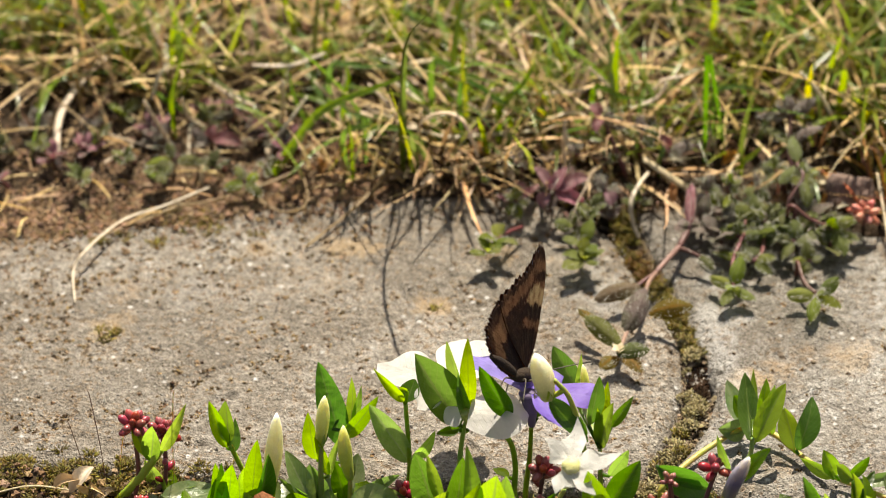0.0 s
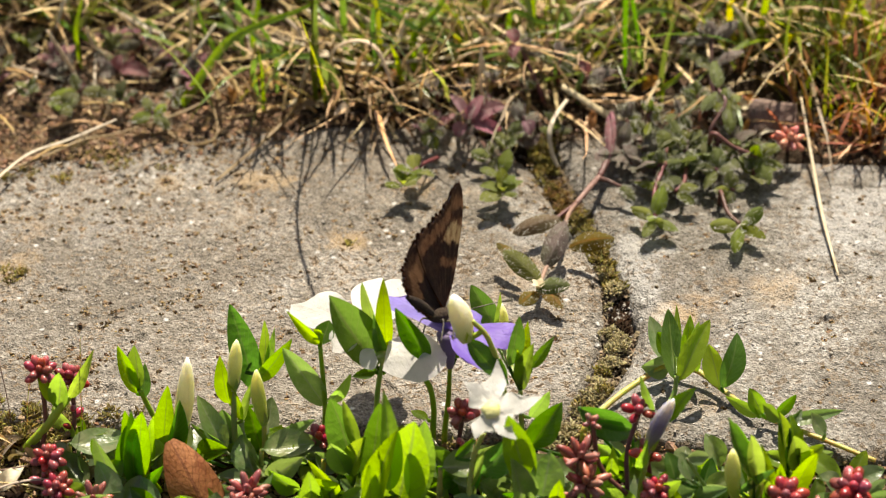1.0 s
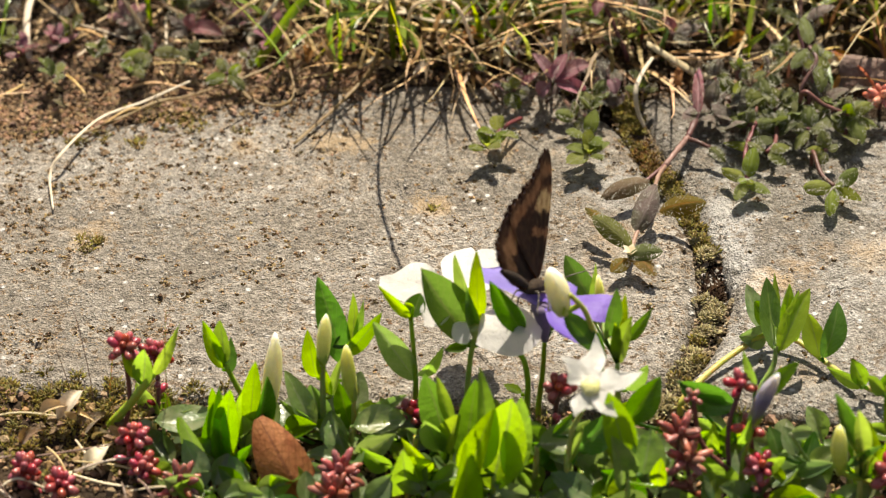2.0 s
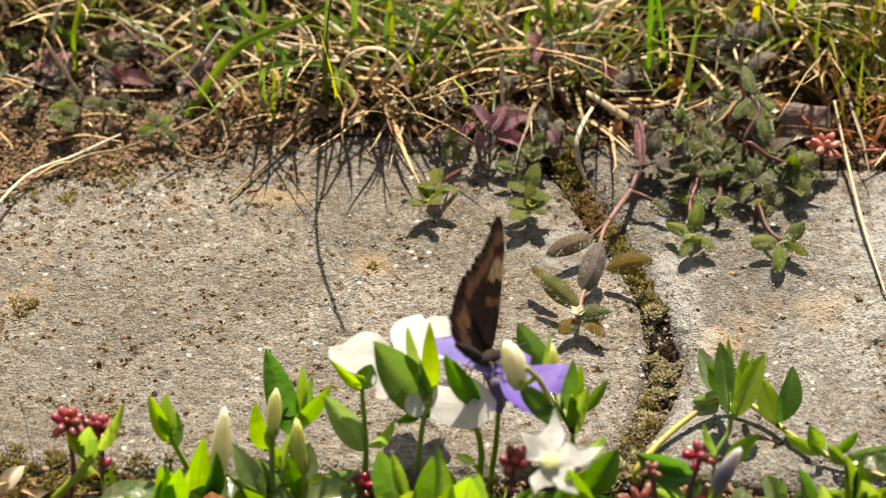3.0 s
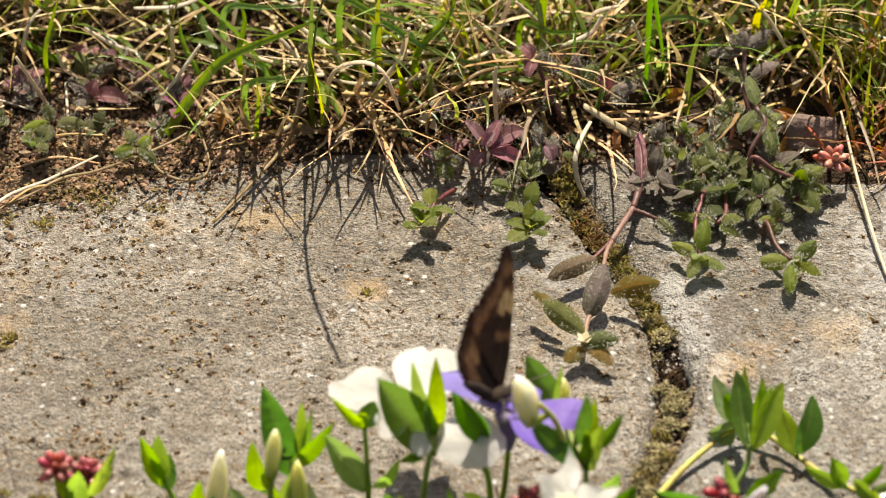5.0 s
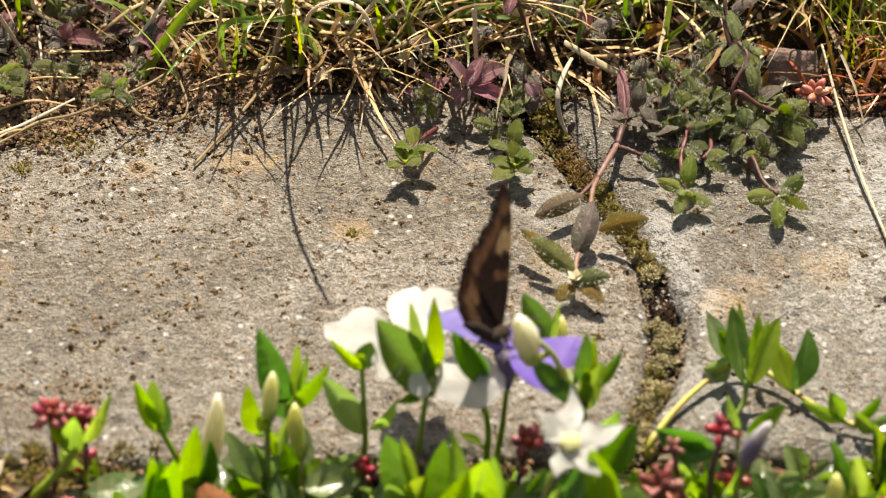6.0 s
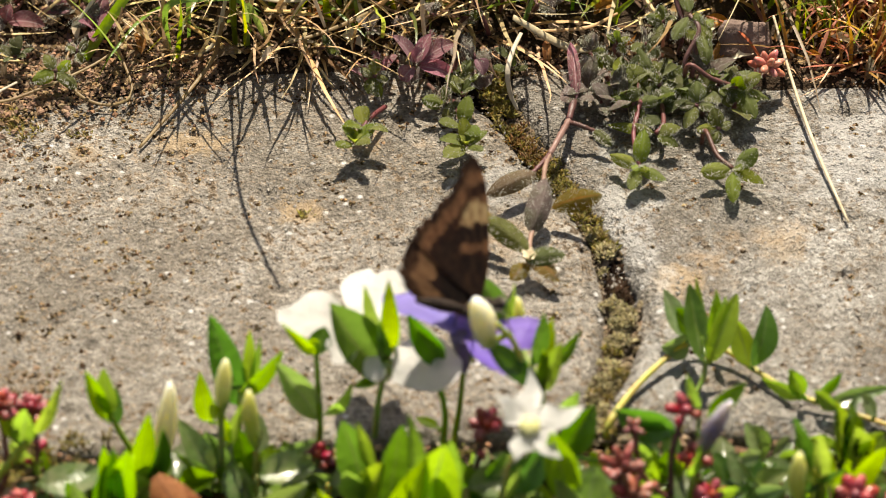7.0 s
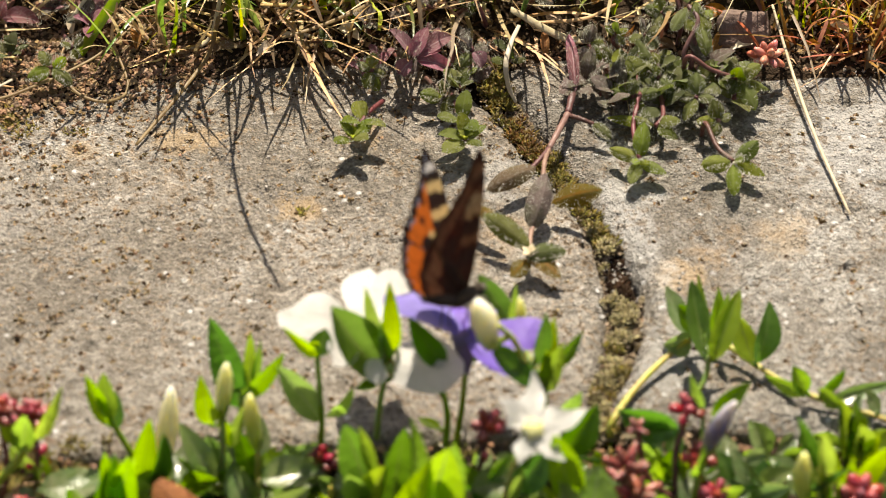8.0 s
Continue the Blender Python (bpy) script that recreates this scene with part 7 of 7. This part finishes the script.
shoot('old pale periwinkle leaf lying over the bed on a short runner',
      [(2.8, -67.0, BED - 1), (3.5, -67.7, 2.2)],
      [((3.8, -68.0, 2.6), (9.4, -66.0, 2.2), 4.6, 'l')])
shoot('periwinkle sprout leaning over the paving stone',
      [(58.8, -53.1, -4.0), (61.1, -51.0, 1.0), (63.2, -48.7, 4.0), (63.6, -47.2, 7.0)],
      [((63.5, -47.5, 6.0), (61.9, -37.0, 14.0), 3.8, 'd'),
       ((64.1, -47.5, 6.0), (69.2, -40.0, 14.0), 3.8, 'y'),
       ((64.6, -43.3, 8.0), (65.7, -40.0, 15.0), 2.4, 'y'),
       ((65.2, -43.3, 8.0), (67.3, -40.6, 14.0), 2.2, 'y'),
       ((63.5, -43.3, 8.0), (63.4, -34.3, 13.0), 1.8, 'y'),
       ((61.7, -37.7, 3.0), (58.7, -32.4, 9.0), 3.9, 'p'),
       ((62.3, -38.6, 3.0), (57.4, -41.0, 4.0), 4.1, 'p'),
       ((62.6, -39.0, 5.0), (60.0, -37.2, 9.0), 4.3, 'd')])
shoot('pale periwinkle runner trailing across the paving stone',
      [(47.8, -54.8, 0.5), (51.3, -49.2, 1.2), (56.2, -43.6, 2.0), (62.6, -38.6, 3.0), (67.3, -40.3, 3.0), (72.2, -44.9, 2.0), (78.3, -51.3, 2.0), (89.0, -56.4, 1.0), (97.9, -60.7, 0.0)],
      [((71.6, -45.3, 3.0), (74.1, -39.5, 11.0), 4.3, 'd'),
       ((71.2, -45.1, 3.0), (69.1, -40.4, 9.0), 3.7, 'y'),
       ((78.6, -52.4, 3.0), (76.1, -51.6, 8.0), 2.9, 'y'),
       ((80.8, -53.1, 3.0), (84.2, -52.9, 8.0), 2.4, 'd'),
       ((81.6, -54.8, 3.0), (92.5, -53.3, 5.0), 2.5, 'p'),
       ((78.0, -53.1, 3.0), (72.1, -50.1, 5.0), 2.2, 'y'),
       ((89.2, -57.5, 3.0), (86.6, -56.9, 7.0), 3.1, 'p'),
       ((66.8, -40.3, 3.0), (67.8, -42.6, 8.0), 1.6, 'y')])


# ---- butterfly ----
def wing_outline(points, jag_from, jag_to, jag):
    """A wing's edge from its root round and back, scalloped along the outer margin."""
    line = curve([(x, 0, z) for x, z in points], 18)
    n = len(line)
    out = []
    for i, p in enumerate(line):
        s = i / (n - 1)
        k = 1.0
        if jag_from < s < jag_to:
            k += jag * (1.6 * abs(math.sin(s * 100)) - 1.0) + jag * 0.5 * math.sin(s * 67 + 1)
        out.append((p.x * k, p.z * k, s))
    return out


FORE = [(0.4, 0.0), (2.2, 5.0), (2.8, 10.6), (3.0, 16.0), (2.2, 20.0), (1.2, 21.6), (0.0, 21.2), (-1.2, 19.4), (-2.4, 17.6), (-4.4, 15.8), (-7.0, 13.8), (-10.2, 11.2), (-10.6, 9.8), (-6.0, 4.5), (0.0, 0.0)]
HIND = [(0.2, 0.5), (-4.0, 5.6), (-8.0, 9.0), (-10.4, 10.2), (-11.8, 9.4), (-12.6, 7.6), (-13.4, 6.0), (-13.0, 4.2), (-11.6, 2.0), (-9.4, 0.2), (-6.6, -1.0), (-3.4, -1.8), (-0.4, -1.4), (0.0, 0.0)]
BROWN, DARK, TAN, CREAM = (0.105, 0.052, 0.027), (0.018, 0.011, 0.008), (0.27, 0.135, 0.065), (0.66, 0.46, 0.22)
ORANGE, YELLOW, BLACK, WHITE, GREY_BLUE = (0.66, 0.155, 0.018), (0.70, 0.50, 0.22), (0.012, 0.009, 0.008), (0.75, 0.72, 0.68), (0.20, 0.22, 0.28)


def blend(a, b, k):
    k = min(1, max(0, k))
    return tuple(p + (q - p) * k for p, q in zip(a, b))


def spot(x, z, cx, cz, rx, rz):
    return ((x - cx) / rx) ** 2 + ((z - cz) / rz) ** 2 < 1


def fore_upper(x, z, r, s):
    wob = noise.noise(Vector((x * 0.9, z * 0.9, 3))) * 0.9
    if r > 0.91 and 0.36 < s < 0.86:
        return BLACK if r > 0.955 or math.sin(s * 75) > -0.2 else (GREY_BLUE if r < 0.94 else TAN)
    front = x > -2.6 + 0.14 * (z - 8) + wob * 0.4
    if s < 0.4 and r > 0.955:
        return DARK
    if front and z > 4:
        for lo, hi, c in ((4, 6.6, BLACK), (6.6, 9.0, YELLOW), (9.0, 11.0, BLACK), (11.0, 12.5, YELLOW), (12.5, 15.0, BLACK), (15.0, 16.6, YELLOW), (16.6, 18.3, BLACK), (18.3, 19.5, WHITE), (19.5, 30, BLACK)):
            if lo <= z + wob * 0.5 < hi:
                return c
    if spot(x, z, -5.0, 8.2, 1.4, 1.3) or spot(x, z, -4.6, 11.8, 0.7, 0.6) or spot(x, z, -3.2, 14.4, 0.6, 0.5):
        return BLACK
    if spot(x, z, -3.2, 8.6, 1.0, 1.3):
        return YELLOW
    vein = abs(math.sin(math.atan2(x - 1, z + 2) * 16)) < 0.12
    return blend(ORANGE, DARK, 0.5 if vein else max(0, 0.65 - r) * 1.2)


def hind_upper(x, z, r, s):
    wob = noise.noise(Vector((x * 0.8, z * 0.8, 8))) * 0.06
    if r > 0.90:
        return BLACK if math.sin(s * 80) > -0.4 or r > 0.955 else GREY_BLUE
    if r > 0.52 + wob and z > -1.5:
        vein = abs(math.sin(math.atan2(z + 1, x) * 14)) < 0.14
        return blend(ORANGE, DARK, 0.45 if vein else 0.0)
    return blend(BROWN, DARK, 0.5 + wob * 4)


def mottle(x, z, seed):
    return noise.noise(Vector((x * 0.8, z * 0.8, seed))) + 0.7 * noise.noise(Vector((x * 2.6, z * 2.6, seed + 1))) + 0.4 * noise.noise(Vector((x * 6, z * 6, seed + 2)))


def fore_under(x, z, r, s):
    wob = mottle(x, z, 1)
    streak = 0.3 * math.sin(math.atan2(x - 1, z + 3) * 60)
    if r > 0.93 and s > 0.3:
        return blend(DARK, BROWN, 0.3 + wob)
    if r > 0.80 + 0.05 * wob and 0.4 < s < 0.9:
        return blend(TAN, BROWN, 0.35 + wob + streak)
    if r > 0.74 + 0.05 * wob and 0.4 < s < 0.9:
        return blend(DARK, BROWN, 0.2 + wob)
    front = x > -2.4 + 0.10 * (z - 10) + wob * 0.8
    if front:
        for lo, hi, c, d in ((-5, 7.2, BLACK, BROWN), (7.2, 8.6, TAN, BROWN), (8.6, 11.4, BLACK, BROWN), (11.4, 14.8, CREAM, TAN), (14.8, 15.6, TAN, BROWN), (15.6, 17.4, DARK, BROWN), (17.4, 19.4, TAN, BROWN), (19.4, 40, BROWN, DARK)):
            if lo <= z + wob * 0.7 < hi:
                return blend(c, d, 0.2 + 0.7 * wob + streak)
    if z > 10.5 - 0.3 * x + wob:
        return blend(TAN, BROWN, 0.45 + 0.8 * wob + streak)
    return blend(BROWN, BLACK, 0.75 + 0.5 * wob)


def hind_under(x, z, r, s):
    wob = mottle(x, z, 4)
    streak = 0.3 * math.sin(math.atan2(z + 1, x) * 44)
    jagged = 0.05 * math.sin(math.atan2(z + 1, x) * 22) + 0.04 * wob
    if r > 0.94:
        return blend(DARK, BROWN, 0.2 + wob)
    if r > 0.86 + jagged * 0.5:
        return blend(BROWN, DARK, 0.3 + wob)
    if r > 0.60 + jagged:
        return blend((0.33, 0.18, 0.085), BROWN, 0.2 + 0.8 * wob + streak)
    return blend(BLACK, BROWN, 0.05 + 0.3 * wob + streak * 0.3)


def wing(name, points, sign, upper, under, parent, jag, layer):
    """A wing of two scaly faces with a thin body between them, standing in its own x-z plane at the hinge."""
    edge = wing_outline(points, 0.36, 0.9 if "fore" in name else 0.93, jag)
    n, rings = len(edge), 48
    bm = bmesh.new()
    colour = bm.loops.layers.float_color.new("scales")
    sheets = []
    for face, paint in ((1, upper), (-1, under)):
        grid = []
        for j in range(rings + 1):
            r = j / rings
            row = []
            for x, z, s in edge:
                px, pz = x * r, z * r
                bow = 0.25 * math.sin(r * 2.6) + 0.06 * math.sin(math.atan2(px, pz + 0.01) * 14) * r
                thick = 0.07 * (1 - r) + 0.03
                y = sign * (bow * 0.6 - face * thick + layer)
                row.append((bm.verts.new((px, y, pz)), (*paint(px, pz, r, s), 1)))
            grid.append(row)
        for j in range(rings):
            for i in range(n - 1):
                q = (grid[j][i], grid[j][i + 1], grid[j + 1][i + 1], grid[j + 1][i])
                if face * sign > 0:
                    q = q[::-1]
                f = bm.faces.new([v for v, _ in q])
                for loop, (_, c) in zip(f.loops, q):
                    loop[colour] = c
        sheets.append(grid)
    for i in range(n - 1):
        q = (sheets[0][-1][i], sheets[0][-1][i + 1], sheets[1][-1][i + 1], sheets[1][-1][i])
        f = bm.faces.new([v for v, _ in q])
        for loop in f.loops:
            loop[colour] = (*DARK, 1)
    bmesh.ops.scale(bm, vec=(MM, MM, MM), verts=bm.verts)
    me = bpy.data.meshes.new(name)
    bm.to_mesh(me)
    bm.free()
    me.polygons.foreach_set("use_smooth", [True] * len(me.polygons))
    me.materials.append(WING)
    ob = new(name, me)
    ob.parent = parent
    ob.location = (0, sign * 0.00035, 0.0012)
    return ob


def local_part(name, bm, material, parent, label=""):
    me = bpy.data.meshes.new(name)
    bmesh.ops.scale(bm, vec=(MM, MM, MM), verts=bm.verts)
    bm.to_mesh(me)
    bm.free()
    me.polygons.foreach_set("use_smooth", [True] * len(me.polygons))
    me.materials.append(material)
    ob = new(name, me)
    ob.parent = parent
    return tagged(ob, label)


def make_butterfly():
    ob = thing("butterfly", "orange and dark brown tortoiseshell butterfly on a blue flower", "butterfly", (0, 0, 0))
    bm = bmesh.new()
    tube(bm, curve([(-11, 0, 2.4), (-7, 0, 1.4), (-3, 0, 0.2)], 8), [0.2 + 0.75 * math.sin(math.pi * min(1, (i + 1) / 20)) ** 0.7 for i in range(17)], 12, 0.04)
    local_part("abdomen", bm, FUR, ob)
    bm = bmesh.new()
    tube(bm, curve([(-3.4, 0, -0.4), (0, 0, 0.2), (3.2, 0, 0.2)], 7), [0.5, 0.8, 1.05, 1.2, 1.3, 1.35, 1.4, 1.4, 1.35, 1.3, 1.2, 1.1, 1.0, 0.8, 0.6], 14, 0.05)
    local_part("thorax", bm, FUR, ob)
    bm = bmesh.new()
    bmesh.ops.create_icosphere(bm, subdivisions=3, radius=1.05)
    for v in bm.verts:
        v.co = v.co * (1 + 0.08 * noise.noise(v.co * 4)) + Vector((4.0, 0, 0.2))
    local_part("head", bm, FUR, ob)
    for s in (-1, 1):
        bm = bmesh.new()
        bmesh.ops.create_icosphere(bm, subdivisions=2, radius=0.55)
        bmesh.ops.translate(bm, vec=(4.3, s * 0.75, 0.4), verts=bm.verts)
        local_part("eye", bm, ANTENNA, ob, "dark compound eye")
        bm = bmesh.new()
        line = curve([(4.6, s * 0.4, 0.9), (8.6, s * 3.0, 2.6), (12.5, s * 6.0, 4.2)], 10)
        tube(bm, line, [0.10] * 17 + [0.13, 0.22, 0.26, 0.16], 7)
        local_part("antenna", bm, ANTENNA, ob, "thin banded antenna with a pale knob")
        for x0, x1, y1 in ((1.8, 4.2, 2.6), (0.2, -0.2, 3.2), (-1.4, -3.4, 2.8)):
            bm = bmesh.new()
            tube(bm, curve([(x0, s * 1.0, -0.8), (x0 * 0.5 + x1 * 0.5, s * (y1 * 0.8), -1.0), (x1, s * y1, -4.6)], 5), [0.2] * 5 + [0.13] * 6, 6)
            local_part("leg", bm, ANTENNA, ob)
    bm = bmesh.new()
    tube(bm, curve([(4.8, 0, -0.4), (5.6, 0, -2.0), (5.0, 0, -4.2)], 6), 0.10, 6)
    local_part("tongue", bm, FUR, ob)
    wings = []
    for s in (-1, 1):
        wings.append((s, wing("hindwing", HIND, s, hind_upper, hind_under, ob, 0.034, -0.14)))
        wings.append((s, wing("forewing", FORE, s, fore_upper, fore_under, ob, 0.026, 0.02)))
    return ob, wings


butterfly, butterfly_wings = make_butterfly()


def motions():
    """The butterfly sits with closed wings, then turns, spreads and closes them again.
    Rows: seconds, turn to the right of +y, wing opening, place in mm, lean, nose down."""
    rows = [
        (0.0, 35, -0.5, 23.0, -54.3, 23.6, -16, 34), (1.0, 35, -0.5, 23.0, -54.2, 23.6, -16, 34), (1.7, 33, -0.5, 22.9, -54.0, 23.6, -16, 33), (2.8, 33, -0.5, 22.8, -53.8, 23.5, -16, 32),
        (3.5, 33, -0.5, 22.7, -53.7, 23.5, -16, 32), (4.7, 35, -0.5, 23.0, -53.5, 23.1, -17, 31), (5.8, 36, -0.5, 23.3, -53.3, 22.7, -18, 30), (6.5, 37.5, -0.5, 23.4, -53.1, 22.5, -18, 29),
        (6.7, 40, -0.5, 23.7, -53.2, 22.7, -19, 27), (6.8, 45, -0.5, 24.5, -53.3, 23.0, -22, 25), (7.0, 63, -0.5, 26.9, -53.6, 24.5, -32, 15), (7.1, 66, 3, 26.0, -54.0, 27.0, -43, 15),
        (7.2, 64, -0.5, 23.9, -54.0, 29.0, -55, 14), (7.3, 65, 10, 25.0, -54.0, 28.5, -48, 10), (7.4, 66, 33, 26.0, -53.6, 27.5, -49, 4), (7.5, 67, 49, 26.2, -53.3, 27.4, -47, 2),
        (7.6, 66, 44, 26.5, -53.8, 28.0, -45, 0), (7.7, 62, 30, 26.5, -54.6, 29.0, -37, 0), (7.8, 41, 11, 24.6, -54.4, 28.0, -22, 16), (7.9, 40, 11, 24.5, -54.3, 27.7, -21, 19), (8.0, 39, 12, 24.5, -54.3, 27.6, -21, 20)]
    walk(butterfly, [(t, pose(x * MM, y * MM, z * MM, lean, nose, 90 - turn)) for t, turn, _, x, y, z, lean, nose in rows])
    for s, w in butterfly_wings:
        walk(w, [(row[0], pose(0, s * 0.00035, 0.0012, -s * row[2], 0, 0)) for row in rows])


motions()
